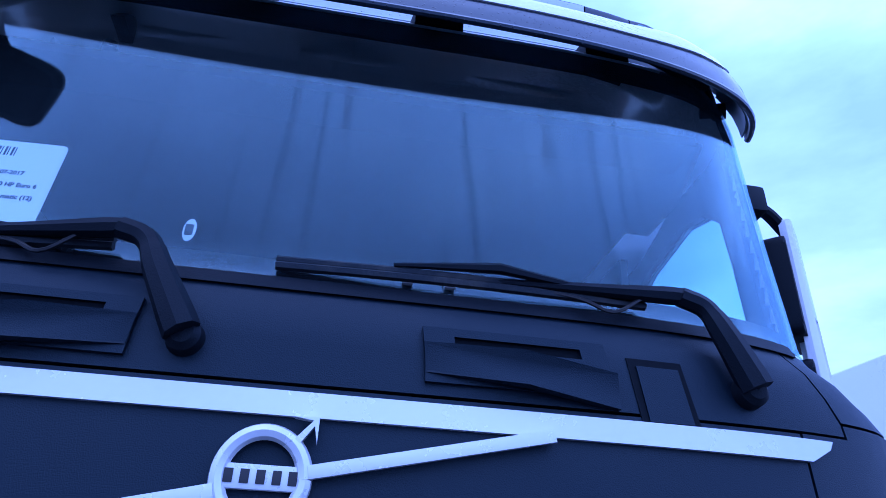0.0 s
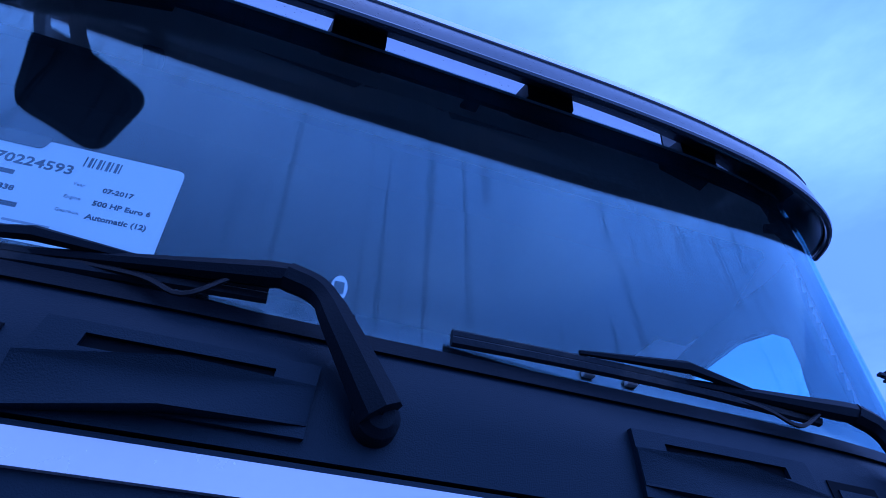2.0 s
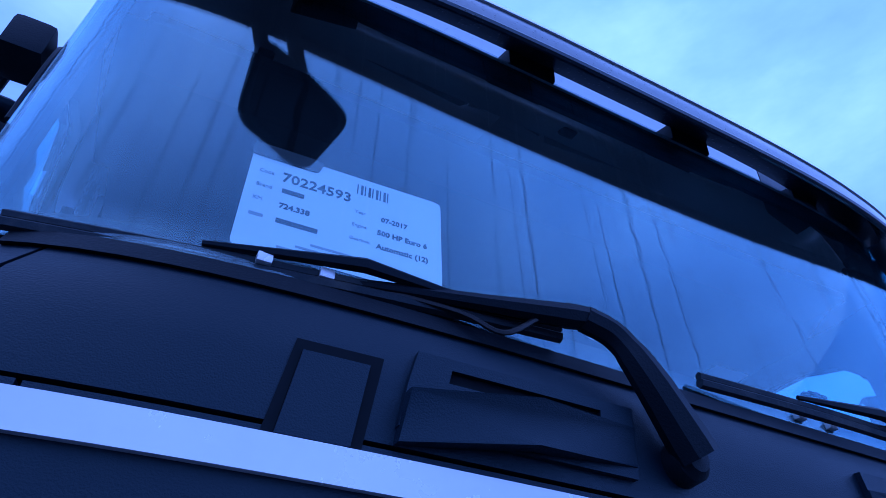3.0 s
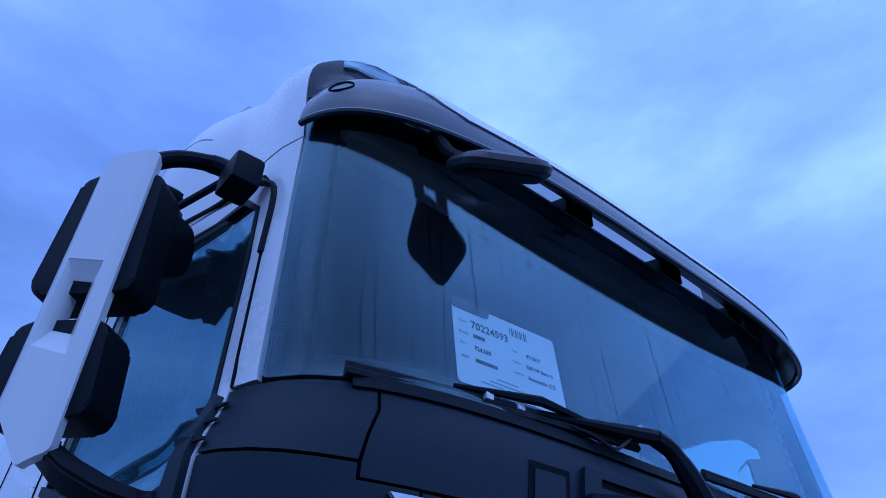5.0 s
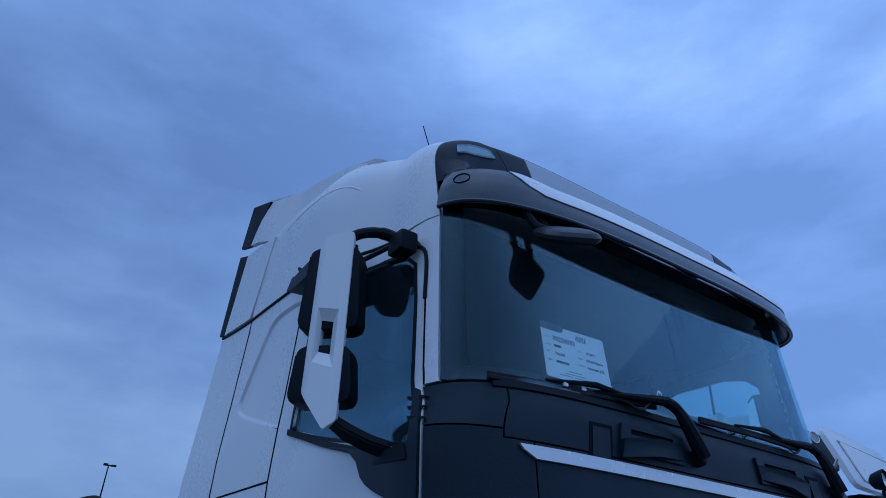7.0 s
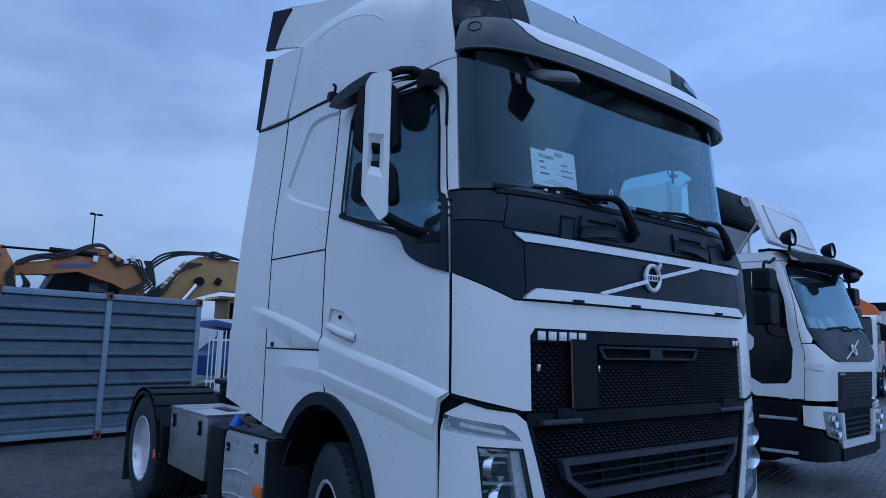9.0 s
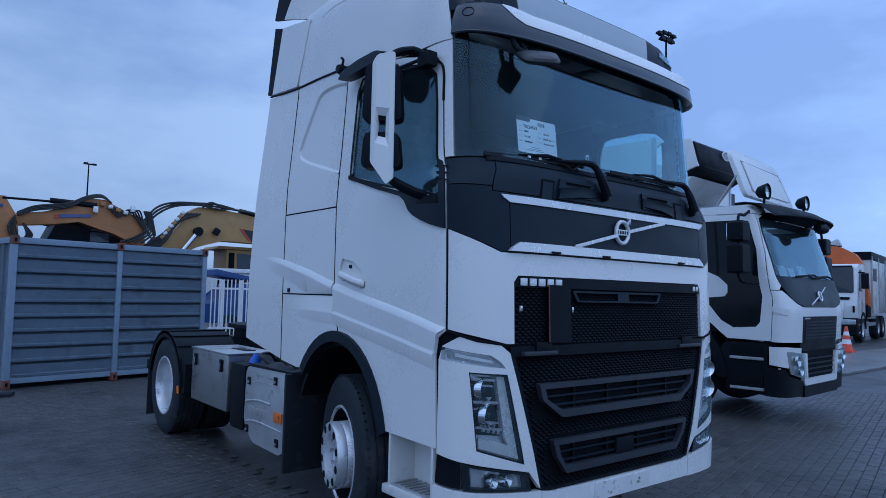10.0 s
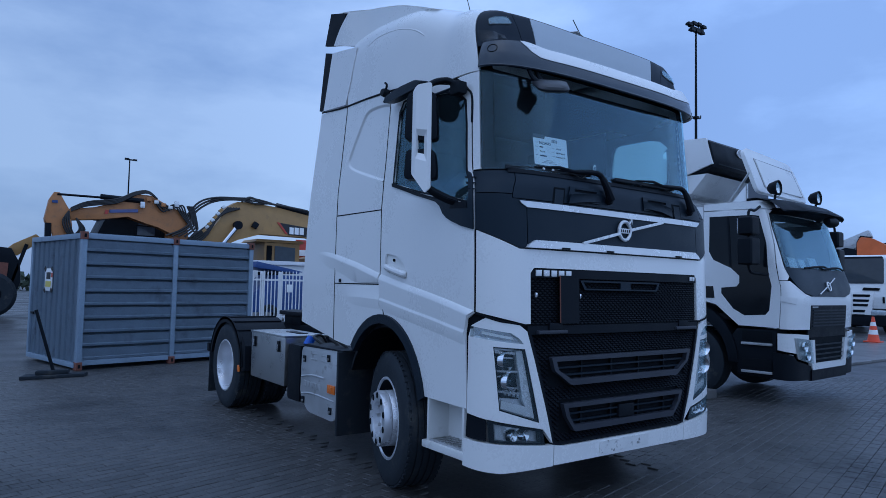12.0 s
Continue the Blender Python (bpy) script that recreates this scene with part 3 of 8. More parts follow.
# grab recesses and small hatches in the upper panel
for side in SIDES:
    grab, flap = ((0.236, 0.573), (0.615, 0.724)) if side > 0 else ((0.240, 0.570), (0.606, 0.712))
    for name, x0, x1, z0, z1 in (("grab_recess", *grab, 2.108, 2.196), ("service_flap", *flap, 2.085, 2.178)):
        x0, x1 = side * x0, side * x1
        if name == "service_flap":
            rim = [(ux(x0), z0 - 0.02), (ux(x1), z0 - 0.02), (ux(x1), z1), (ux(x0), z1)]
            on_cab("flap_seam", rim, GAP, off=0.002, thick=0.004, cuts=False)
            on_cab("service_flap", [(ux(x0 + side * 0.013), z0 - 0.02), (ux(x1 - side * 0.013), z0 - 0.02), (ux(x1 - side * 0.013), z1 - 0.014), (ux(x0 + side * 0.013), z1 - 0.014)], DARK, off=0.005, thick=0.005, cuts=False)
        else:
            on_cab("grab_frame", [(ux(x0), z0 - 0.01), (ux(x1), z0 - 0.01), (ux(x1), z1), (ux(x0), z1)], DARK, off=0.010, thick=0.010, holes=[[(ux(x0 + side * 0.055), z0 + 0.055), (ux(x1 - side * 0.05), z0 + 0.055), (ux(x1 - side * 0.05), z1 - 0.015), (ux(x0 + side * 0.055), z1 - 0.015)]])
            on_cab("recess_floor", [(ux(x0 + side * 0.05), z0 + 0.05), (ux(x1 - side * 0.045), z0 + 0.05), (ux(x1 - side * 0.045), z1 - 0.01), (ux(x0 + side * 0.05), z1 - 0.01)], GAP, off=0.002, thick=0.003)
            pts = [cab(ux(x0 + side * 0.0), z0 + 0.005, 0.012), cab(ux(x0), z0 + 0.06, 0.012), cab(ux((x0 + x1) / 2), z0 + 0.052, 0.042), cab(ux(x1), z0 + 0.030, 0.030), cab(ux(x1), z0 - 0.03, 0.014), cab(ux((x0 + x1) / 2), z0 - 0.008, 0.040)]
            bar = bmesh.new()
            prism(bar, pts, (0, 0.02, 0), 0.004)
            part("grab_handle", bar, DARK, truck, "dark moulded grab handle")
# cowl under the glass
on_cab("cowl", [(-ux(1.08), 2.252), (ux(1.08), 2.252), (ux(1.08), 2.279), (-ux(1.08), 2.279)], BLACK, off=0.007, thick=0.012)

# white front under the band, open for the upper grille
hood = [(-uy(0.372), 1.348), (-ux(0.95), 1.275), (ux(0.95), 1.275), (uy(0.372), 1.348), (uy(0.372), 1.864), (ux(0.99), 1.752), (-ux(0.99), 1.752), (-uy(0.372), 1.864)]
grille_hole = [(-ux(0.908), 1.20), (ux(0.908), 1.20), (ux(0.908), 1.60), (ux(0.88), 1.634), (-ux(0.88), 1.634), (-ux(0.908), 1.60)]
on_cab("white_front_panel", hood, WHITE, holes=[grille_hole], label="white painted front panel round the grille", thick=0.03)


def lattice(x0, x1, z0, z1, off, pitch=0.040, keep=None):
    """Mesh of small slanted scales in staggered rows, each a wedge with an open lower edge."""
    bm = bmesh.new()
    row_h = pitch * 0.36
    rows = int((z1 - z0) / row_h)
    for r in range(rows):
        z = z0 + (r + 0.5) * (z1 - z0) / rows
        x = x0 + (r % 2) * pitch * 0.5 + pitch * 0.5
        while x < x1 - pitch * 0.4:
            if keep is None or keep(x, z):
                p = cab(ux(x), z, off)
                w, h = pitch * 0.40, row_h * 0.5
                q = [(-w, 0.004, -h * 0.2), (0.0, -0.004, -h * 0.95), (w, 0.004, -h * 0.1), (w * 0.8, 0.006, h * 0.5), (0.0, 0.004, h * 0.15), (-w * 0.8, 0.006, h * 0.45)]
                vs = [bm.verts.new(p + Vector(c)) for c in q] + [bm.verts.new(p + Vector(c) + Vector((0, 0.014, 0.002))) for c in q]
                bm.faces.new(vs[:6])
                bm.faces.new(list(reversed(vs[6:])))
                for i in range(6):
                    bm.faces.new((vs[i], vs[i + 6], vs[(i + 1) % 6 + 6], vs[(i + 1) % 6]))
            x += pitch
    return bm


upper_grille = on_cab("upper_grille", [(-ux(0.905), 1.262), (ux(0.905), 1.262), (ux(0.905), 1.632), (-ux(0.905), 1.632)], GAP, off=-0.022, thick=0.01, label="black mesh upper grille in a rounded frame")
on_cab("grille_band", [(-ux(0.90), 1.572), (ux(0.90), 1.572), (ux(0.90), 1.60), (ux(0.876), 1.630), (-ux(0.876), 1.630), (-ux(0.90), 1.60)], BLACK, upper_grille, off=-0.002, thick=0.016)
tagged(part("grille_mesh", lattice(-0.90, 0.90, 1.27, 1.572, -0.008), BLACK, upper_grille), kind="stuff")
slot = round_poly([(-ux(0.47), 1.562), (ux(0.40), 1.562), (ux(0.365), 1.497), (-ux(0.43), 1.497)], 0.015)
on_cab("air_slot_frame", slot, DARK, upper_grille, off=0.006, thick=0.02, holes=[[(-ux(0.44), 1.550), (-ux(0.055), 1.550), (-ux(0.055), 1.508), (-ux(0.41), 1.508)], [(ux(0.055), 1.550), (ux(0.37), 1.550), (ux(0.345), 1.508), (ux(0.055), 1.508)]])
on_cab("hatch_board", [(-ux(0.665), 1.275), (-ux(0.49), 1.275), (-ux(0.49), 1.590), (-ux(0.665), 1.590)], BLACK, upper_grille, off=0.012, thick=0.012)
part("hatch_hinge", tube(bmesh.new(), [cab(-ux(0.667), 1.28, 0.012), cab(-ux(0.667), 1.59, 0.012)], 0.004), RUST, upper_grille)
for x, z in ((-0.875, 1.46), (-0.485, 1.455)):
    part("latch", cube(cab(ux(x), z, 0.012), (0.012, 0.016, 0.03), 0.003), CHROME, upper_grille)
# maker's lettering as plain pale bars, model mark likewise
for k in range(5):
    part("plain_letter_bar", cube(cab(ux(-0.845 + 0.066 * k), 1.601, 0.003), (0.050, 0.008, 0.040), 0.004), TRIM, upper_grille)
for k in range(2):
    part("plain_letter_bar", cube(cab(ux(0.815 + 0.042 * k), 1.601, 0.003), (0.026, 0.006, 0.032), 0.003), TRIM, upper_grille)

# lower grille
low_poly = [(-ux(0.705), 0.485), (ux(0.705), 0.485), (ux(0.925), 1.215), (ux(0.93), 1.262), (-ux(0.93), 1.262), (-ux(0.925), 1.215)]
lower_grille = on_cab("lower_grille", low_poly, GAP, off=-0.035, thick=0.01, label="black mesh lower grille with two grey slotted frames")


def in_low(x, z):
    return abs(x) < np.interp(z, [0.5, 1.215], [0.69, 0.91]) and not (0.86 < z < 1.075 and abs(x) < 0.74) and not (0.555 < z < 0.775 and abs(x) < 0.64)


tagged(part("grille_mesh", lattice(-0.92, 0.92, 0.50, 1.20, -0.016, keep=in_low), BLACK, lower_grille), kind="stuff")
on_cab("grille_rim", low_poly, BLACK, lower_grille, off=-0.004, thick=0.02, holes=[[(-ux(0.685), 0.505), (ux(0.685), 0.505), (ux(0.898), 1.205), (-ux(0.898), 1.205)]])
GRILLE_GREY = material("grey_grille_plastic", (0.034, 0.038, 0.050), 0.42, vary=0.15, scale=4, spec=0.4)
for zt, zb, xt, xb in ((1.062, 0.872, 0.755, 0.575), (0.757, 0.568, 0.648, 0.535)):
    outer = round_poly([(-ux(xb), zb), (ux(xb), zb), (ux(xt - 0.03), zb + 0.10), (ux(xt), zt), (-ux(xt), zt), (-ux(xt - 0.03), zb + 0.10)], 0.012, 2)
    holes = [[(-ux(xb + 0.005), zb + 0.042), (ux(xb + 0.005), zb + 0.042), (ux(xt - 0.062), zb + 0.105), (ux(xt - 0.045), zt - 0.03), (-ux(xt - 0.045), zt - 0.03), (-ux(xt - 0.062), zb + 0.105)]]
    on_cab("slot_frame", outer, GRILLE_GREY, lower_grille, off=0.022, thick=0.035, holes=holes)
    for k in range(2):
        z = zb + 0.062 + 0.048 * k
        on_cab("slat", [(-ux(xt - 0.08), z), (ux(xt - 0.08), z), (ux(xt - 0.08), z + 0.012), (-ux(xt - 0.08), z + 0.012)], DARK, lower_grille, off=-0.002, thick=0.02)
    for x in (-0.45, -0.15, 0.15, 0.45):
        on_cab("slat_post", [(ux(x - 0.006), zb + 0.035), (ux(x + 0.006), zb + 0.035), (ux(x + 0.006), zt - 0.03), (ux(x - 0.006), zt - 0.03)], BLACK, lower_grille, off=-0.008, thick=0.02, cuts=False)
part("sensor_cover", cube(cab(0, 0.66, -0.005), (0.17, 0.03, 0.09), 0.01), BLACK, lower_grille)
for side in SIDES:
    part("foot_ledge", cube(cab(side * ux(0.73), 1.222, -0.01) + Vector((0, 0.02, 0)), (0.26, 0.09, 0.022), 0.006), GRILLE_GREY, lower_grille)
    part("ledge_bracket", cube(cab(side * ux(0.70), 1.255, -0.02), (0.12, 0.05, 0.05), 0.005), BLACK, lower_grille)

# bumper: lamp surrounds, corners, middle
for side in SIDES:
    sur = [(ux(0.712), 0.508), (ux(0.80), 0.605), (ux(1.185), 0.688), (uy(0.428), 0.715), (uy(0.425), 1.19), (uy(0.402), 1.262), (ux(1.19), 1.315), (ux(0.99), 1.268), (ux(0.935), 1.228)]
    lamp_hole = [(ux(0.952), 1.118), (ux(1.158), 1.135), (ux(1.12), 0.742), (ux(0.832), 0.648)]
    drl_hole = [(ux(0.962), 1.150), (ux(1.06), 1.158), (uy(0.412), 1.192), (uy(0.408), 1.258), (ux(1.05), 1.218), (ux(0.99), 1.182)]
    on_cab("lamp_surround", flip(sur, side), WHITE, thick=0.03, holes=[flip(lamp_hole, side), flip(drl_hole, side)], label="white bumper corner round the headlamp")
    head = on_cab("headlamp", flip(lamp_hole, side), SILVER, off=-0.060, thick=0.01, label="clear glass headlamp with chrome reflectors")
    on_cab("lamp_bezel", flip(lamp_hole, side), BLACK, head, off=-0.003, thick=0.02, holes=[flip([(ux(0.958), 1.110), (ux(1.152), 1.127), (ux(1.115), 0.748), (ux(0.842), 0.660)], side)])
    # pale light guide along the inner and lower edge
    guide = [(ux(0.962), 1.105), (ux(1.008), 1.108), (ux(0.955), 0.80), (ux(0.93), 0.755), (ux(1.105), 0.800), (ux(1.108), 0.752), (ux(0.858), 0.674)]
    on_cab("light_guide", flip(guide, side), TRIM, head, off=-0.022, thick=0.02, cuts=False)
    # dark cells with chrome bowls, split by bright fins
    for x, z, r in ((1.078, 1.045, 0.060), (1.048, 0.912, 0.064)):
        c = cab(side * ux(x), z, -0.044)
        m = Matrix.Translation(c) @ Matrix.Rotation(math.pi / 2 - side * 0.35, 4, "Z") @ Matrix.Diagonal((1, 1.15, 1, 1))
        lathe_bm = lathe(bmesh.new(), [(0.012, 0.0), (0.012, r * 0.30), (0.004, r * 0.36), (0.012, r * 0.40), (-0.004, r * 0.7), (-0.026, r), (-0.028, r * 1.05), (0.012, r * 1.06)], m, 28)
        bowl = part("reflector", lathe_bm, CHROME, head)
        part("bulb_lens", lathe(bmesh.new(), [(-0.022, 0.0), (-0.016, r * 0.22), (0.0, r * 0.34), (0.006, r * 0.34)], m, 20), LENS, bowl)
    for za, zb, xa, xb in ((0.985, 0.975, 0.995, 1.135), (0.858, 0.838, 0.975, 1.122), (1.10, 1.09, 1.02, 1.145)):
        on_cab("chrome_fin", flip([(ux(xa), zb - 0.007), (ux(xb), za - 0.007), (ux(xb), za + 0.007), (ux(xa), zb + 0.007)], side), CHROME, head, off=-0.012, thick=0.055, cuts=False)
    for k in range(4):
        x = 0.985 + 0.030 * k
        part("small_lens", cube(cab(side * ux(x), 0.822 + 0.006 * k, -0.040), (0.022, 0.02, 0.022), 0.005), CHROME, head)
    on_cab("dark_cell", flip([(ux(1.012), 1.095), (ux(1.145), 1.100), (ux(1.112), 0.815), (ux(0.966), 0.80)], side), GAP, head, off=-0.050, thick=0.006)
    for za, zb, xa, xb in ((1.068, 1.060, 1.03, 1.14), (0.948, 0.955, 1.06, 1.13), (0.882, 0.872, 0.99, 1.07)):
        on_cab("chrome_fin", flip([(ux(xa), zb - 0.005), (ux(xb), za - 0.005), (ux(xb), za + 0.005), (ux(xa), zb + 0.005)], side), CHROME, head, off=-0.022, thick=0.028, cuts=False)
    lens = on_cab("lens", flip(lamp_hole, side), LENS, head, off=-0.002, thick=0.004)
    lens.visible_shadow = False
    drl = on_cab("daylight_lamp", flip(drl_hole, side), SILVER, off=-0.028, thick=0.01, label="long clear upper lamp above the headlamp")
    on_cab("chrome_tray", flip([(ux(0.985), 1.160), (ux(1.06), 1.168), (uy(0.39), 1.203), (uy(0.39), 1.243), (ux(1.06), 1.208), (ux(1.0), 1.178)], side), CHROME, drl, off=-0.02, thick=0.006)
    on_cab("light_bar", flip([(ux(1.03), 1.176), (ux(1.21), 1.212), (ux(1.21), 1.228), (ux(1.04), 1.192)], side), PAPER, drl, off=-0.008, thick=0.012)
    on_cab("lens", flip(drl_hole, side), LENS, drl, off=0.0, thick=0.004).visible_shadow = False
    # fog lamp and black side piece
    fog_poly = [(ux(0.775), 0.505), (ux(1.17), 0.548), (ux(1.182), 0.68), (ux(0.80), 0.600)]
    fog = on_cab("fog_lamp", flip(fog_poly, side), SILVER, off=-0.045, thick=0.01, label="clear fog lamp set in a black frame")
    on_cab("fog_frame", flip(fog_poly, side), BLACK, fog, off=-0.003, thick=0.05, holes=[flip([(ux(0.81), 0.520), (ux(1.14), 0.556), (ux(1.15), 0.660), (ux(0.825), 0.592)], side)])
    for x in (0.93, 1.02):
        cup = bmesh.new()
        m = Matrix.Translation(cab(side * ux(x), 0.578, -0.035)) @ Matrix.Rotation(math.pi / 2 - side * 0.3, 4, "Z")
        lathe(cup, [(0.02, 0.004), (0.02, 0.012), (0.0, 0.02), (-0.02, 0.036), (-0.022, 0.040), (0.02, 0.040)], m, 20)
        part("reflector", cup, CHROME, fog)
    on_cab("fog_tray", flip([(ux(0.84), 0.53), (ux(1.13), 0.56), (ux(1.14), 0.65), (ux(0.85), 0.585)], side), SILVER, fog, off=-0.036, thick=0.004, cuts=False)
    on_cab("lens", flip(fog_poly, side), LENS, fog, off=-0.001, thick=0.003).visible_shadow = False
    on_cab("black_corner_trim", flip([(ux(1.184), 0.552), (uy(0.438), 0.566), (uy(0.432), 0.708), (ux(1.186), 0.680)], side), BLACK, off=-0.006)
    on_cab("bumper_corner", flip([(ux(0.706), 0.362), (ux(1.10), 0.356), (uy(0.445), 0.388), (uy(0.440), 0.556), (ux(1.17), 0.541), (ux(0.770), 0.500), (ux(0.708), 0.497)], side), WHITE, off=0.008, thick=0.05, label="white bumper corner")
on_cab("bumper_middle", [(-ux(0.700), 0.366), (ux(0.700), 0.366), (ux(0.702), 0.494), (ux(0.62), 0.482), (-ux(0.62), 0.482), (-ux(0.702), 0.494)], WHITE, off=0.008, thick=0.05, label="white bumper middle with a scuffed patch where a plate sat")
patch = material("worn_plate_patch", (0.73, 0.73, 0.72), 0.45, vary=0.1, dirt=(0.03, 0.03, 0.035), dirt_at=0.60, dirt_scale=24)
on_cab("worn_patch", [(-ux(0.27), 0.385), (ux(0.26), 0.385), (ux(0.26), 0.468), (-ux(0.27), 0.468)], patch, off=0.012, thick=0.004)
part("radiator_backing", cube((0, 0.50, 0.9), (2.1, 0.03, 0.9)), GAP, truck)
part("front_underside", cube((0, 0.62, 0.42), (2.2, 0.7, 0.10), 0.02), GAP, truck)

# ---- cab sides ----
ARCH = [(1.455 - 0.588 * math.cos(a), 0.56 + 0.706 * math.sin(a)) for a in steps(0.27, math.pi - 0.68, 16)]
FRONT_ARCH = [p for p in ARCH if p[0] < 1.436]
REAR_ARCH = [p for p in ARCH if p[0] > 1.452]
# two lines pressed along the side: the sheet swells out below each of them
UPPER_LINE = [(0.379, 1.355), (0.58, 1.406), (0.829, 1.457), (1.161, 1.519), (1.496, 1.588), (1.888, 1.687), (2.28, 1.766), (2.74, 1.834)]
LOWER_LINE = [(0.449, 1.223), (0.771, 1.283), (1.153, 1.345), (1.493, 1.402), (1.871, 1.415), (2.256, 1.412)]


def upper_line(y):
    return float(np.interp(y, [p[0] for p in UPPER_LINE], [p[1] for p in UPPER_LINE]))


def lower_line(y):
    return float(np.interp(y, [p[0] for p in LOWER_LINE], [p[1] for p in LOWER_LINE]))


def swell(side, ya, yb, rows):
    """A strip of the side from ya forward to yb(z); rows(y) gives height and rise from the top line down."""
    bm, grid = bmesh.new(), []
    ends = [yb(z) for z, o in rows(0.40)]
    for t in [0.0] + steps(0, 1, 40) + [1.0]:
        col = []
        for i, e in enumerate(ends):
            y = ya + (e - ya) * t
            z, o = rows(y)[i]
            col.append(bm.verts.new(cab(side * uy(y), z, -0.004 if len(grid) in (0, 42) else o)))
        grid.append(col)
    for a, b in zip(grid[:-1], grid[1:]):
        for i in range(len(ends) - 1):
            bm.faces.new((a[i], b[i], b[i + 1], a[i + 1]) if side > 0 else (a[i], a[i + 1], b[i + 1], b[i]))
    return bm


DISH = [(1.445, 1.700), (1.425, 1.742), (1.290, 1.722), (1.185, 1.665), (1.140, 1.600), (1.142, 1.556), (1.175, 1.552), (1.40, 1.602), (1.444, 1.640)]
for side in SIDES:
    door_poly = [(0.384, 1.340), (0.437, 1.300), (0.452, 1.205), (0.434, 0.738)] + FRONT_ARCH + [(1.437, 1.264), (1.508, 1.50), (1.512, 2.09), (1.499, 2.20), (1.471, 2.43), (1.436, 2.930), (1.10, 2.948), (0.70, 2.938), (0.50, 2.90), (Y_SPLIT + 0.002, 2.80), (Y_SPLIT + 0.002, 2.276), (0.388, 2.258)]
    door = on_cab("door", flip(side_poly(door_poly), side), WHITE, holes=[flip(side_poly(WIN), side), flip(side_poly(DISH), side)], thick=0.012, label="white cab door with a large side window")
    pane = on_cab("door_window", flip(side_poly(WIN), side), SIDEGLASS, door, off=-0.012, thick=0.004)
    pane.visible_shadow = False
    big = [(1.36, 2.252), (1.352, 2.40), (1.315, 2.81), (1.268, 2.886), (1.18, 2.900), (0.60, 2.876), (0.485, 2.842), (0.420, 2.765), (0.412, 2.60), (0.412, 2.035)]
    on_cab("window_seal", flip(side_poly(big), side), BLACK, door, off=0.003, thick=0.016, holes=[flip(side_poly(WIN), side)])
    on_cab("sill_seal", flip(side_poly([(1.36, 2.247), (1.36, 2.272), (0.70, 2.085), (0.70, 2.055)]), side), BLACK, door, off=0.012, thick=0.012)
    foot = [(0.388, 1.868), (0.50, 1.898), (0.587, 1.929), (0.655, 1.960), (0.695, 1.990), (0.733, 2.045), (0.80, 2.092), (0.98, 2.140), (0.55, 2.045), (0.43, 2.06), (0.408, 2.270), (0.392, 2.255)]
    on_cab("mirror_foot_panel", flip(side_poly(foot), side), DARK, door, off=0.014, thick=0.02)
    # character lines pressed into the door
    part("pressed_crease", swell(side, 1.501, lambda z: float(np.interp(z, [1.12, 1.205, 1.30, 1.355], [0.456, 0.456, 0.441, 0.386])), lambda y: [(upper_line(y), -0.002), (upper_line(y) - 0.005, 0.004), (upper_line(y) - 0.036, 0.021), (upper_line(y) - 0.046, 0.0215), (lower_line(y) + 0.008, 0.0085), (lower_line(y) + 0.002, 0.0085), (lower_line(y) - 0.010, 0.0165), (lower_line(y) - 0.016, 0.0168), (lower_line(y) - 0.10, -0.002)]), WHITE, door)
    on_cab("handle_recess", flip(side_poly([(1.47, 1.77), (1.12, 1.74), (1.11, 1.53), (1.47, 1.57)]), side), WHITE2, door, off=-0.014, thick=0.004)
    grip = bmesh.new()
    tube(grip, smooth_line([cab(side * uy(1.436), 1.644, -0.004), cab(side * uy(1.40), 1.636, 0.006), cab(side * uy(1.24), 1.600, 0.012), cab(side * uy(1.165), 1.585, 0.008), cab(side * uy(1.148), 1.582, -0.004)]), [0.022] * 4 + [0.025] * 17 + [0.022] * 4, 10)
    part("door_handle", grip, WHITE, door, "white door handle")
    part("lock", lathe(bmesh.new(), [(0.0, 0.0), (0.006, 0.011), (-0.01, 0.012)], Matrix.Translation(cab(side * uy(1.33), 1.69, -0.010)) @ Matrix.Rotation(0 if side > 0 else math.pi, 4, "Z"), 12), BLACK, door)
    # pillar, split by the door gap
    on_cab("windscreen_pillar", flip([(S_B, 2.276), (uy(Y_SPLIT - 0.001), 2.276), (uy(Y_SPLIT - 0.001), 2.80), (uy(0.43), 2.88), (uy(0.50), 2.938), (S_B, 2.945)], side), WHITE, thick=0.03)
    # sleeper sides
    # the sleeper panel sinks into a shallow field with a rounded edge
    sunk = [(1.448, 2.905), (1.60, 2.928), (1.74, 2.930), (1.81, 2.915), (1.865, 2.878), (1.985, 2.725), (2.088, 2.575), (2.100, 2.530), (2.075, 2.487), (1.955, 2.434), (1.73, 2.365), (1.508, 2.306)]
    sunk = [(p.x, p.y) for p in smooth_line([(y, z, 0) for y, z in sunk], 4)]
    on_cab("sleeper_panel", flip(side_poly([(1.522, 2.090), (2.262, 2.096), (2.255, 2.277), (2.206, 2.618), (2.163, 2.9505), (1.445, 2.9505), (1.446, 2.91)] + sunk[1:-1] + [(1.502, 2.300), (1.512, 2.20)]), side), WHITE, thick=0.02)
    core = Vector((1.72, 2.62))
    inner = [tuple(Vector(p) + (core - Vector(p)).normalized() * 0.024 if 3 < i < len(sunk) - 3 else (p[0], p[1] + (-0.02 if i < 4 else 0.02))) for i, p in enumerate(sunk)]
    rim = bmesh.new()
    lanes = [[rim.verts.new(cab(side * uy(p[0] + (q[0] - p[0]) * k), p[1] + (q[1] - p[1]) * k, -0.013 * (k * k * (3 - 2 * k)))) for p, q in zip(sunk, inner)] for k in (0.0, 0.25, 0.5, 0.75, 1.0)]
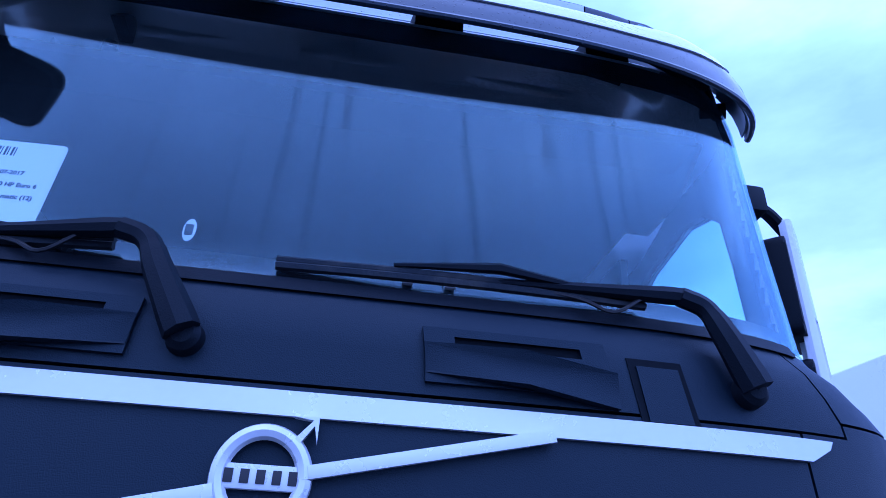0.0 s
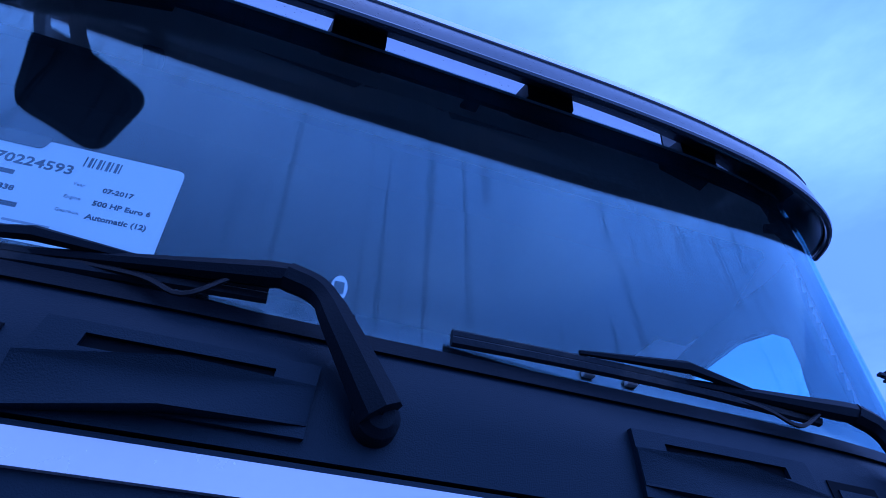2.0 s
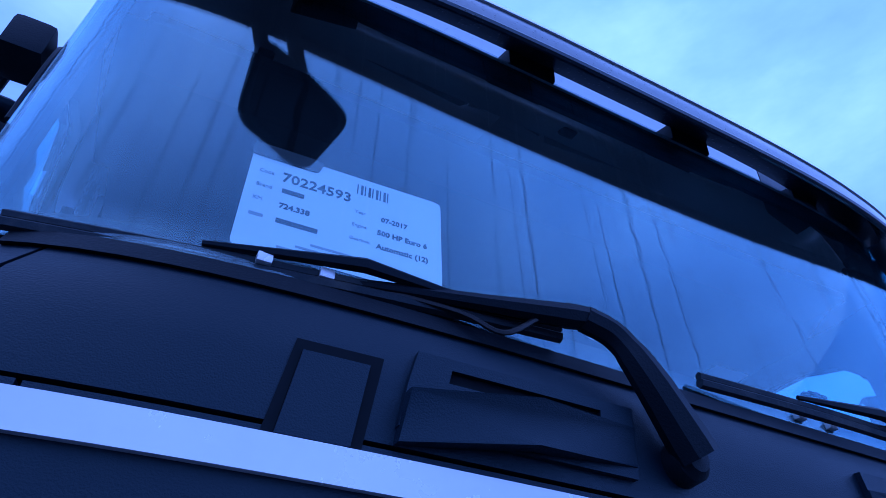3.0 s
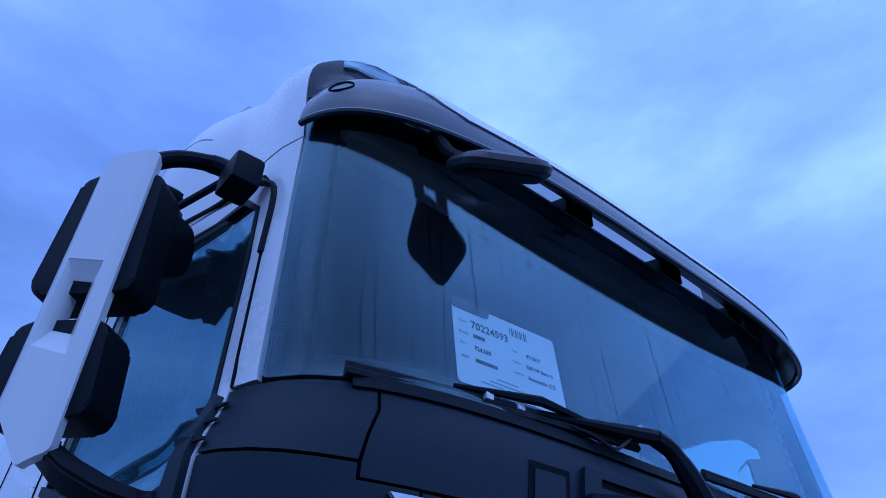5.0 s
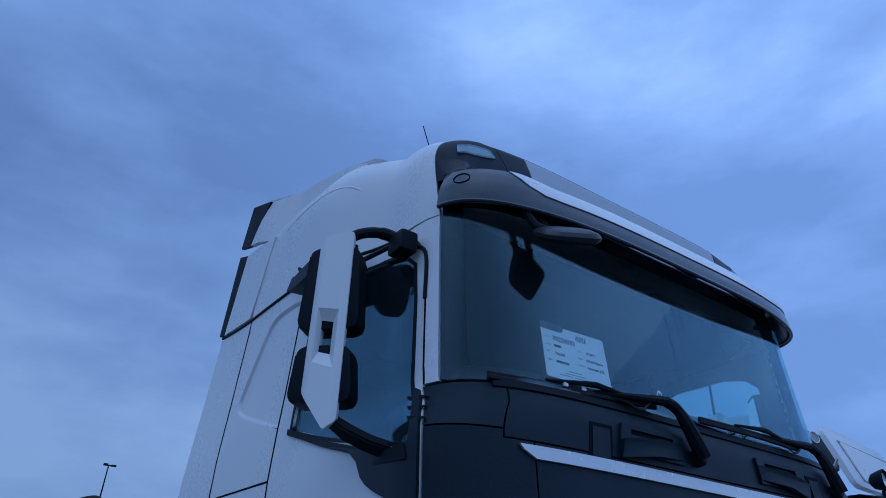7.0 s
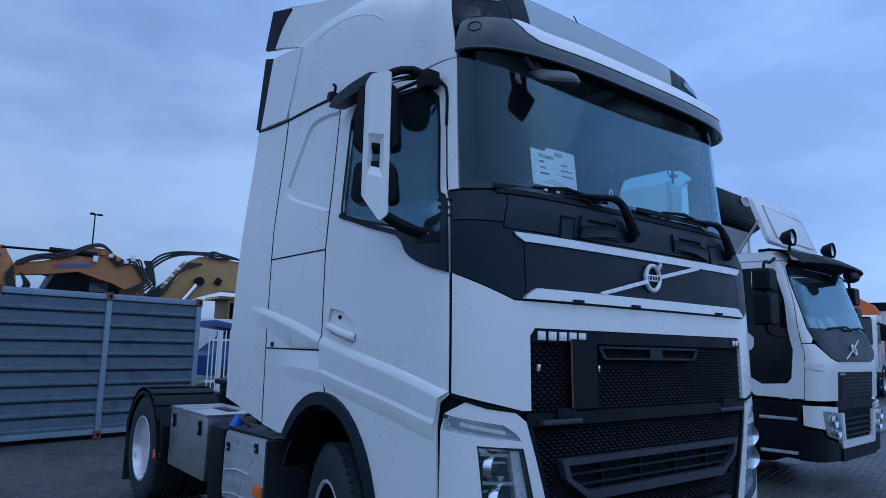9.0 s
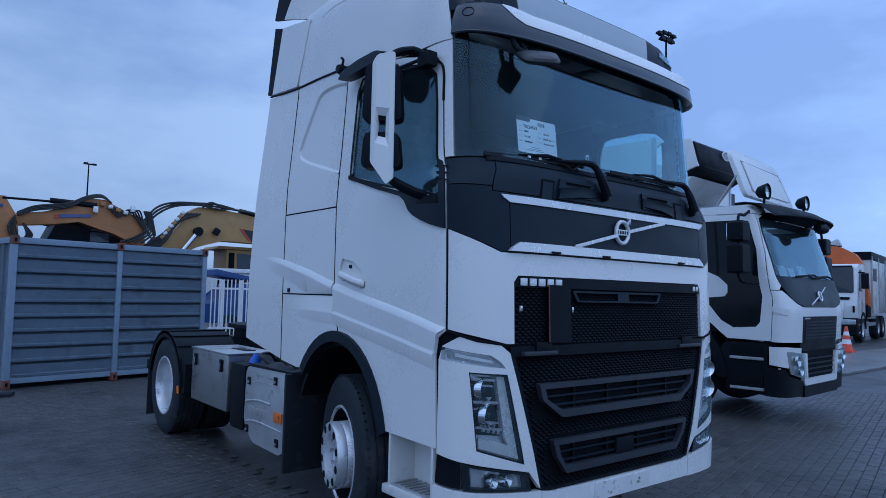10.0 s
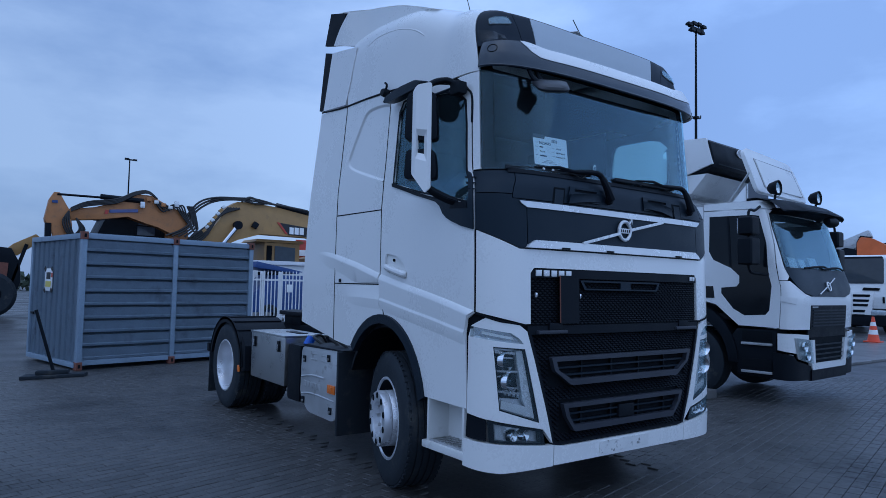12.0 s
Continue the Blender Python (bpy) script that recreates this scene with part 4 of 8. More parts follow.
    for p, q in zip(lanes[:-1], lanes[1:]):
        for i in range(len(sunk) - 1):
            rim.faces.new((p[i], p[i + 1], q[i + 1], q[i]))
    bmesh.ops.recalc_face_normals(rim, faces=rim.faces[:])
    part("pressed_crease", rim, WHITE, truck)
    on_cab("sleeper_field", flip(side_poly(inner + [(1.499, 2.33), (1.477, 2.43), (1.449, 2.88)]), side), WHITE, off=-0.013, thick=0.01)
    on_cab("middle_panel", flip(side_poly([(1.518, 1.513), (2.272, 1.515), (2.266, 2.086), (1.521, 2.080)]), side), WHITE, thick=0.02)
    on_cab("wheel_arch_panel", flip(side_poly([(1.516, 1.503), (1.452, 1.266)] + REAR_ARCH + [(2.02, 1.0), (2.262, 1.028), (2.272, 1.506)]), side), WHITE, thick=0.02)
    ease = lambda y, a, b: (lambda k: k * k * (3 - 2 * k))(min(1.0, max(0.0, (a - y) / (a - b))))
    part("pressed_crease", swell(side, 2.74, lambda z: 1.521, lambda y: [(upper_line(y), -0.002), (upper_line(y) - 0.007, -0.002 + 0.007 * ease(y, 2.74, 2.0)), (upper_line(y) - 0.038, -0.002 + 0.023 * ease(y, 2.74, 2.0)), (upper_line(y) - 0.047, -0.002 + 0.023 * ease(y, 2.74, 2.0)), (max(1.521, upper_line(y) - 0.16), -0.002 + 0.010 * ease(y, 2.2, 1.6)), (max(1.519, upper_line(y) - 0.20), -0.002)]), WHITE, truck)
    part("pressed_crease", swell(side, 2.22, lambda z: 1.517, lambda y: [(1.501, -0.001), (lower_line(y) + 0.06, 0.004 * ease(y, 2.22, 1.7)), (lower_line(y) + 0.005, -0.002 + 0.008 * ease(y, 2.22, 1.7)), (lower_line(y) - 0.010, -0.002 + 0.012 * ease(y, 2.22, 1.7)), (lower_line(y) - 0.014, -0.002 + 0.012 * ease(y, 2.22, 1.7)), (lower_line(y) - 0.10, -0.002)]), WHITE, truck)
    part("side_marker", cube(cab(side * uy(2.17), 1.535, 0.006), (0.008, 0.03, 0.03), 0.002), BLACK, truck)
    fair = [(2.274, 1.035), (2.93, 1.150), (2.92, 1.60), (2.875, 2.02), (2.795, 2.45), (2.67, 3.066), (2.165, 3.032), (2.217, 2.618), (2.267, 2.277), (2.276, 2.09), (2.284, 1.50)]
    on_cab("side_fairing", flip(side_poly(fair), side), WHITE, thick=0.02, label="white air fairing behind the cab")
    # rail over the door, running back to the fairing
    rail = bmesh.new()
    tube(rail, smooth_line([cab(side * uy(y), z, 0.002) for y, z in ((2.655, 3.078), (2.40, 3.052), (2.17, 3.036), (1.80, 3.026), (1.45, 3.006), (1.10, 2.984), (0.70, 2.957), (0.50, 2.918), (0.42, 2.845), (Y_SPLIT, 2.78), (Y_SPLIT, 2.60))]), 0.008, 8)
    part("gutter", rail, BLACK, truck)
    # black edge round the wheel opening
    ring_in = [(1.455 - 0.545 * math.cos(a), 0.545 + 0.668 * math.sin(a)) for a in steps(math.pi - 0.68, 0.25, 16)]
    ring_out = [(1.455 - 0.600 * math.cos(a), 0.560 + 0.722 * math.sin(a)) for a in steps(0.25, math.pi - 0.68, 16)]
    on_cab("wheel_arch_trim", flip(side_poly(ring_out + ring_in), side), DARK, off=0.022, thick=0.05, cuts=False)
    liner = bmesh.new()
    prof = [(1.455 - 0.60 * math.cos(a), 0.52 + 0.70 * math.sin(a)) for a in steps(0.1, math.pi - 0.45, 16)]
    prism(liner, [(side * 1.215, y, z) for y, z in prof + [(y * 0.97 + 0.045, z * 0.97) for y, z in reversed(prof)]], (-side * 0.62, 0, 0))
    part("wheel_housing", liner, BLACK, truck)
    # boarding steps under the door
    steps_box = part("boarding_step", cube((side * 1.06, 0.67, 0.64), (0.02, 0.50, 0.42), 0.004), WHITE2, truck, "white step well with a ribbed metal tread")
    part("step_wall", cube((side * 1.145, 0.838, 0.64), (0.19, 0.02, 0.38), 0.004), WHITE2, steps_box)
    part("step_wall", cube((side * 1.15, 0.452, 0.60), (0.18, 0.02, 0.28), 0.004), WHITE2, steps_box)
    part("step_tray", cube((side * 1.145, 0.665, 0.435), (0.21, 0.46, 0.05), 0.012), WHITE2, steps_box)
    part("tread_plate", cube((side * 1.145, 0.665, 0.465), (0.17, 0.40, 0.014), 0.004), ALU, steps_box)
    for k in range(9):
        part("tread_rib", cube((side * 1.145, 0.49 + 0.044 * k, 0.475), (0.15, 0.012, 0.010), 0.003), STEEL, steps_box)

# black gaps between the panels
for side in SIDES:
    for line in ([(1.512, 1.505), (1.517, 2.09), (1.505, 2.20), (1.477, 2.43), (1.441, 2.90), (1.441, 2.955)], [(2.268, 1.035), (2.278, 1.51), (2.271, 2.09), (2.261, 2.277), (2.212, 2.618), (2.160, 3.03)],
                 [(1.520, 2.085), (2.270, 2.091)], [(1.515, 1.508), (2.276, 1.510)], [(1.446, 1.266), (1.508, 1.503)],
                 [(0.380, 1.345), (0.378, 1.60), (0.378, 1.868)], [(Y_SPLIT, 2.276), (Y_SPLIT, 2.80)]):
        pts = [cab(side * uy(a[0] + (b[0] - a[0]) * t), a[1] + (b[1] - a[1]) * t, -0.001) for a, b in zip(line[:-1], line[1:]) for t in steps(0, 1, 8)[: 8 if b is not line[-1] else 9]]
        part("panel_gap", tube(bmesh.new(), pts, 0.0045, 6), GAP, truck)
    low = [(ux(0.95), 1.268), (ux(1.12), 1.292), (uy(0.375), 1.338)]
    part("panel_gap", tube(bmesh.new(), [cab(side * (a[0] + (b[0] - a[0]) * t), a[1] + (b[1] - a[1]) * t, -0.001) for a, b in zip(low[:-1], low[1:]) for t in steps(0, 1, 6)], 0.007, 6), GAP, truck)

# ---- roof ----
def roof_top(y):
    return float(np.interp(y, [0.62, 0.75, 0.9, 1.1, 1.3, 1.8, 2.2], [3.535, 3.568, 3.602, 3.645, 3.676, 3.700, 3.66]))


def roof(u, t, off=0.0):
    """Roof skin: u as for the cab, t from the gutter (0) to the middle line (1)."""
    s = abs(u)
    a = math.pi / 2 * t
    k = math.sin(a) ** (1 / 3)
    if s <= LQ:
        z = 2.95 + 0.53 * k
        p = cab(u, min(z, 3.479), off)
        e = min(1.0, max(0.0, (s - S_B) / (LQ - S_B)))        # the white side rises from its front edge on
        return Vector((p.x if t < 0.999 else 0.0, p.y, z + (off + 0.055 * e * (2 - e)) * k))
    taper, y = side_at(s, 3.0)
    p = np.interp(y, [0.85, 1.15, 1.5, 2.2], [1 / 3, 0.27, 0.24, 0.19])
    w = (1.23 - taper + off) * max(0.0, math.cos(a)) ** p
    return Vector((math.copysign(w, u), y - (0.23 * max(0.0, 1 - (s - LQ) / 0.6) if t > 0.999 else 0.0), 2.95 + (roof_top(TURN_Y + s - LQ) - 2.95 + off) * math.sin(a) ** p))


def roof_t(z):
    return math.asin(((z - 2.95) / 0.53) ** 3) / (math.pi / 2)


ROOF_U = sorted({s * v for v in steps(0, 3.2, 64) for s in (1, -1)})
ROOF_T = [0.0003, 0.001, 0.003, 0.006, 0.012, 0.022] + steps(0, 1, 24)[1:] + [0.975, 0.985, 0.993, 0.998]


def on_roof(name, poly, mat, off=0.0, thick=0.015, label="", holes=(), parent=truck):
    return part(name, sheet(poly, roof, ROOF_U, ROOF_T, holes, off, thick), mat, parent, label)


T0, T2, T3 = roof_t(3.058), roof_t(3.175), roof_t(3.415)


def at_roof(*pts):
    """Places on the roof's front by their distance off the middle line and their height."""
    return [(uz(x, z), roof_t(z)) for x, z in pts]


SEAM = ((0.752, 3.175), (0.770, 3.23), (0.782, 3.27), (0.800, 3.33), (0.816, 3.38), (0.822, 3.415))
SIGN_END = ((0.632, 3.175), (0.641, 3.235), (0.649, 3.285), (0.658, 3.345), (0.667, 3.395), (0.669, 3.415))
for side in SIDES:
    on_roof("white_roof_side", flip([(S_B, 0.0), (uy(2.16), 0.0), (uy(2.05), 0.55), (uy(2.2), 1.0), (S_B, 1.0)], side), WHITE, label="white high roof side")
    seam = at_roof(*((x + (0.03 if side > 0 else 0), z) for x, z in SEAM))
    seam_out = [(u + 0.005, t) for u, t in seam]
    sign_end = at_roof(*((x + (0.03 if side > 0 else 0), z) for x, z in SIGN_END))
    on_roof("roof_corner", flip(seam_out[:1] + [(S_B - 0.006, roof_t(3.12)), (S_B - 0.006, 0.97), (seam_out[-1][0], 0.97)] + seam_out[:0:-1], side), ROOFDARK, label="dark roof corner with a clear marker lamp")
    on_roof("roof_infill", flip([(u + 0.006, t) for u, t in sign_end] + [(sign_end[-1][0] + 0.006, 0.97), (seam[-1][0], 0.97)] + seam[::-1], side), ROOFDARK)
    marker = flip(round_poly(at_roof((1.040, 3.279), (0.945, 3.306), (0.848, 3.326), (0.874, 3.367), (0.930, 3.361), (1.031, 3.326)), 0.012), side)
    lamp = on_roof("marker_lamp", marker, material("marker_grey", (0.10, 0.11, 0.12), 0.5, vary=0.2, scale=30), 0.004, 0.006, "clear marker lamp")
    on_roof("lens", marker, LENS, 0.010, 0.005, parent=lamp).visible_shadow = False
sign_edge = at_roof(*SIGN_END)
on_roof("roof_sign", [(-u, t) for u, t in sign_edge] + sign_end[::-1], SIGN, label="plain pale grey sign panel across the roof front")
on_roof("roof_sill", [(-ux(0.92), T0), (ux(0.92), T0), (ux(0.92), roof_t(3.165)), (-ux(0.92), roof_t(3.165))], SIGN)
on_roof("sill_gap", [(-ux(0.92), roof_t(3.155)), (ux(0.92), roof_t(3.155)), (ux(0.92), T2 + 0.01), (-ux(0.92), T2 + 0.01)], GAP, off=-0.014, thick=0.004)
on_roof("roof_rim", [(-sign_edge[-1][0], T3 + 0.01), (sign_end[-1][0], T3 + 0.01), (sign_end[-1][0], 0.97), (-sign_edge[-1][0], 0.97)], ROOFDARK)
on_roof("roof_cap", [(-S_B, 0.972), (S_B, 0.972), (S_B, 1.0), (-S_B, 1.0)], ROOFDARK)
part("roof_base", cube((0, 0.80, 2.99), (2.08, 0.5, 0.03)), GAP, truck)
# pressed ridge along the roof side
for side in SIDES:
    def on_side(y, z):
        p, h = np.interp(y, [0.85, 1.15, 1.5, 2.2], [1 / 3, 0.27, 0.24, 0.19]), roof_top(y) - 2.95
        return roof(side * (LQ + y - TURN_Y), math.asin(min(1.0, ((z - 2.95) / h)) ** (1 / p)) / (math.pi / 2), -0.004)
    part("pressed_crease", tube(bmesh.new(), smooth_line([on_side(y, z) for y, z in ((1.86, 3.47), (1.70, 3.505), (1.52, 3.50), (1.32, 3.465), (1.12, 3.40), (0.95, 3.32))], 5), [0.002] + [0.0075] * 24 + [0.002], 8), WHITE, truck)
# small fins and rods on the roof
part("roof_knob", lathe(bmesh.new(), [(0.0, 0.03), (0.03, 0.028), (0.045, 0.018), (0.05, 0.0)], Matrix.Translation((-0.92, 1.22, 3.60)) @ Matrix.Rotation(-math.pi / 2, 4, "Y"), 12), BLACK, truck)
part("roof_fin", prism(bmesh.new(), [(-0.82, 0.93, 3.50), (-0.82, 1.06, 3.50), (-0.82, 1.05, 3.57), (-0.82, 1.0, 3.59)], (0.05, 0, 0), 0.01), BLACK, truck)
part("aerial", tube(bmesh.new(), [(-0.80, 1.0, 3.56), (-0.87, 1.05, 3.88)], 0.003, 6), BLACK, truck)
part("aerial", tube(bmesh.new(), [(0.2, 0.75, 3.50), (0.12, 0.82, 3.72)], 0.004, 6), BLACK, truck)
part("aerial_foot", cube((0.2, 0.75, 3.515), (0.06, 0.08, 0.03), 0.01), BLACK, truck)

# ---- upper fairings and roof deflector ----
for side in SIDES:
    def fairing(y, z, off):
        return Vector((side * (1.238 + off - 0.03 * max(0.0, z - 3.3)), y, z))
    part("upper_fairing", sheet([(2.187, 3.052), (2.618, 3.086), (2.488, 3.592), (2.28, 3.562), (2.018, 3.515), (2.094, 3.271)], fairing, thick=0.03), WHITE, truck, "white upper air fairing with a black edge")
    part("fairing_edge", sheet([(2.621, 3.086), (2.685, 3.096), (2.600, 3.622), (2.491, 3.593)], lambda y, z, off: fairing(y, z, off + 0.12 * max(0.0, y - (2.616 - (z - 3.086) * 0.25))), thick=0.02), BLACK, truck)
    # black sheet added to stand for the shade between roof side and fairing
    part("fairing_shade_sheet", sheet([(1.9, 2.99), (2.18, 3.045), (2.087, 3.271), (2.01, 3.512), (1.9, 3.49)], lambda y, z, off: Vector((side * (1.20 + off), y, z)), thick=0.03), GAP, truck)
    def drawn_in(y, z, off):
        k = min(1.0, max(0.0, (2.40 - y) / 0.45))
        return Vector((side * (1.232 + off - 0.11 * k * k * (3 - 2 * k)), y, z))
    defl = [(2.462, 3.654), (2.258, 3.893), (2.10, 3.880), (1.80, 3.815), (1.54, 3.742), (1.32, 3.662), (1.14, 3.575), (1.35, 3.52), (1.90, 3.52), (2.05, 3.565), (2.20, 3.590)]
    part("deflector_side", sheet(defl, drawn_in, steps(1.2, 2.5, 26), (), thick=0.03), WHITE, truck, "white roof air deflector side")
    part("deflector_edge", sheet([(2.465, 3.654), (2.611, 3.690), (2.502, 3.957), (2.261, 3.894)], lambda y, z, off: fairing(y, z, off + 0.10 * max(0.0, y - (2.460 - (z - 3.654) * 0.85))), thick=0.02), BLACK, truck)
    # another black sheet in place of the shadow under the deflector
    part("deflector_shade_sheet", sheet([(1.80, 3.46), (2.02, 3.44), (2.42, 3.53), (2.40, 3.63), (2.0, 3.58), (1.8, 3.52)], lambda y, z, off: Vector((side * (1.10 + off), y, z)), thick=0.03), GAP, truck)
top = bmesh.new()
prof = smooth_line([(0, 1.06, 3.575), (0, 1.32, 3.682), (0, 1.54, 3.762), (0, 1.80, 3.835), (0, 2.10, 3.902), (0, 2.45, 3.955)], 5)
DRAW = lambda y: 1 - 0.09 * (lambda k: k * k * (3 - 2 * k))(min(1.0, max(0.0, (2.40 - y) / 0.45)))
grid = [[top.verts.new((x * DRAW(p.y), p.y, p.z + 0.03 * (1 - (x / 1.22) ** 2) - (0.012 if abs(x) > 1.2 else 0))) for p in prof] for x in steps(-1.222, 1.222, 16)]
for a, b in zip(grid[:-1], grid[1:]):
    for i in range(len(prof) - 1):
        top.faces.new((a[i], a[i + 1], b[i + 1], b[i]))
bmesh.ops.solidify(top, geom=top.faces[:], thickness=0.02)
part("deflector_top", top, WHITE, truck)
part("cab_back", cube((0, 2.2, 2.1), (2.4, 0.04, 2.2), 0.01), WHITE2, truck)
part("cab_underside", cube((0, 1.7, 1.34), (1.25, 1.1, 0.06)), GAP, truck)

# ---- sun visor hood over the windscreen ----
HOOD_W, HOOD_MID = 1.164, 0.010
_hab = [(math.sin(a) ** (2 / 3.3), 1 - math.cos(a) ** (2 / 3.3)) for a in _th]
_hl = [0.0]
for (a0, b0), (a1, b1) in zip(_hab[:-1], _hab[1:]):
    _hl.append(_hl[-1] + math.hypot((a1 - a0) * HOOD_W, (b1 - b0) * 0.39))
HQ = _hl[-1]


def hood_x(x):
    return math.copysign(float(np.interp(abs(x) / HOOD_W, [p[0] for p in _hab], _hl)), x)


def visor(u, v, off=0.0):
    """Hood skin: u along it, v from the lip (0) to its upper edge (1)."""
    s = min(abs(u), HQ)
    a, b = np.interp(s, _hl, [p[0] for p in _hab]), np.interp(s, _hl, [p[1] for p in _hab])
    a2, b2 = np.interp(max(s - 0.01, 0), _hl, [p[0] for p in _hab]), np.interp(max(s - 0.01, 0), _hl, [p[1] for p in _hab])
    dx, dy = (a - a2) * HOOD_W, (b - b2) * 0.39
    k = math.hypot(dx, dy)
    nx, ny = (dy / k, -dx / k) if k > 1e-6 else (0.0, -1.0)
    k = min(1.0, max(0.0, (a * HOOD_W - 0.68) / 0.24))
    rise = k * k * (3 - 2 * k)          # towards its ends the hood stands higher and steeper
    inward = np.interp(v, [0, 0.25, 0.5, 0.8, 1.0], [0.0, 0.005, 0.016, 0.040, 0.062]) * (1 + (0.02 - 0.27 * min(b, 0.6)) * rise)
    lip = 2.958 + 0.012 * a ** 7
    z = lip + (3.128 + 0.028 * rise - 0.014 * a ** 8 - lip) * v
    d = off - inward
    return Vector((HOOD_MID + math.copysign(HOOD_W * a + d * nx, u), 0.208 + 0.42 * b + d * ny, z + 0.3 * off * v))


HE = _hl[357]          # the hood ends where the white roof side begins
HOOD_U, HOOD_V = sorted({s * v for v in steps(0, HQ, 40) for s in (1, -1)}), steps(0, 1, 10)
hood_part = part("sun_visor", sheet([(-HE, 0), (HE, 0), (HE, 1), (-HE, 1)], visor, HOOD_U, HOOD_V, thick=0.012), VISOR, truck, "grey sun visor hood with rain drops and a white strip")
part("rolled_lip", tube(bmesh.new(), [visor(u, 0.0, -0.006) for u in steps(-HE, HE, 90)], 0.009, 8), VISOR, hood_part)
white_strip = [(-hood_x(0.80), 0.47), (hood_x(0.84), 0.47), (hood_x(1.0), 0.54), (hood_x(1.06), 0.70), (hood_x(1.05), 0.92), (hood_x(0.98), 1.0), (-hood_x(0.93), 1.0), (-hood_x(0.915), 0.90), (-hood_x(0.86), 0.62)]
part("white_strip", sheet(white_strip, visor, HOOD_U, HOOD_V, off=0.004, thick=0.006), WHITE, hood_part, "white painted strip along the visor")
for side in SIDES:
    c = hood_x(1.112) * side
    ringm = bmesh.new()
    tube(ringm, [visor(c + 0.035 * math.cos(a), 0.66 + 0.16 * math.sin(a), 0.001) for a in steps(0, 2 * math.pi, 24)], 0.0022, 6)
    part("round_cap_seam", ringm, GAP, hood_part)


def shelf(x, t, off=0.0):
    """The hood's flat top, from its upper edge (t = 0) back to the roof (t = 1)."""
    a = visor(hood_x(x), 0.93, -0.012)
    rear = 0.435 + 0.30 * (abs(x) / HOOD_W) ** 5
    return Vector((x, a.y + (rear - a.y) * t, 3.124 + 0.020 * t - 0.03 * (abs(x) / HOOD_W) ** 8 + off))


# the hood's ends run up into the roof corners without a ledge
for side in SIDES:
    bm, rows = bmesh.new(), []
    for u in steps(hood_x(0.93), HE, 20):
        a = visor(side * u, 1.0, 0.0)
        end = roof(side * min(S_B - 0.008, uz(abs(a.x - HOOD_MID) + 0.004, 3.235)), roof_t(3.235), 0.003)
        lane = [Vector((a.x + (end.x - a.x) * p, a.y + (end.y - a.y) * p, a.z + (end.z - a.z) * q)) for p, q in ((0, 0), (0.3, 0.08), (0.6, 0.26), (0.85, 0.6), (1, 1))]
        rows.append([bm.verts.new(p) for p in lane])
    for p, q in zip(rows[:-1], rows[1:]):
        for i in range(4):
            bm.faces.new((p[i], p[i + 1], q[i + 1], q[i]))
    bmesh.ops.solidify(bm, geom=bm.faces[:], thickness=0.006)
    part("hood_cheek", bm, VISOR, hood_part)

# solid front of the shelf, and struts that leave five slots open to the roof
SLOT = 0.50
SHELF_X = steps(-1.04, 1.04, 40)
part("hood_shelf", sheet([(-1.04, 0.0), (1.04, 0.0), (1.04, SLOT), (-1.04, SLOT)], shelf, SHELF_X, (), thick=0.012), VISOR, hood_part)
for x0, x1 in ((-0.775, -0.655), (-0.305, -0.180), (0.180, 0.305), (0.640, 0.770)):
    st = bmesh.new()
    prism(st, [shelf(x0, SLOT - 0.03, -0.002), shelf(x1, SLOT - 0.03, -0.002), shelf(x1 + 0.012, 1.0, -0.002), shelf(x0 - 0.012, 1.0, -0.002)], (0, 0, -0.055), 0.006)
    part("strut", st, BLACK, hood_part)
part("hood_lining", sheet([(-HE, 0.06), (HE, 0.06), (HE, 0.96), (-HE, 0.96)], visor, HOOD_U, HOOD_V, off=-0.016, thick=0.004), LIT_LINING, hood_part)
for side in SIDES:
    knob = lathe(bmesh.new(), [(-0.02, 0.004), (-0.02, 0.024), (0.012, 0.026), (0.02, 0.016), (0.05, 0.014), (0.051, 0.0)], Matrix.Translation((HOOD_MID + side * 1.085, 0.505, 3.075)) @ Matrix.Rotation(radians(155 if side > 0 else 25), 4, "Z"), 16)
    part("fixing_knob", knob, BLACK, hood_part)


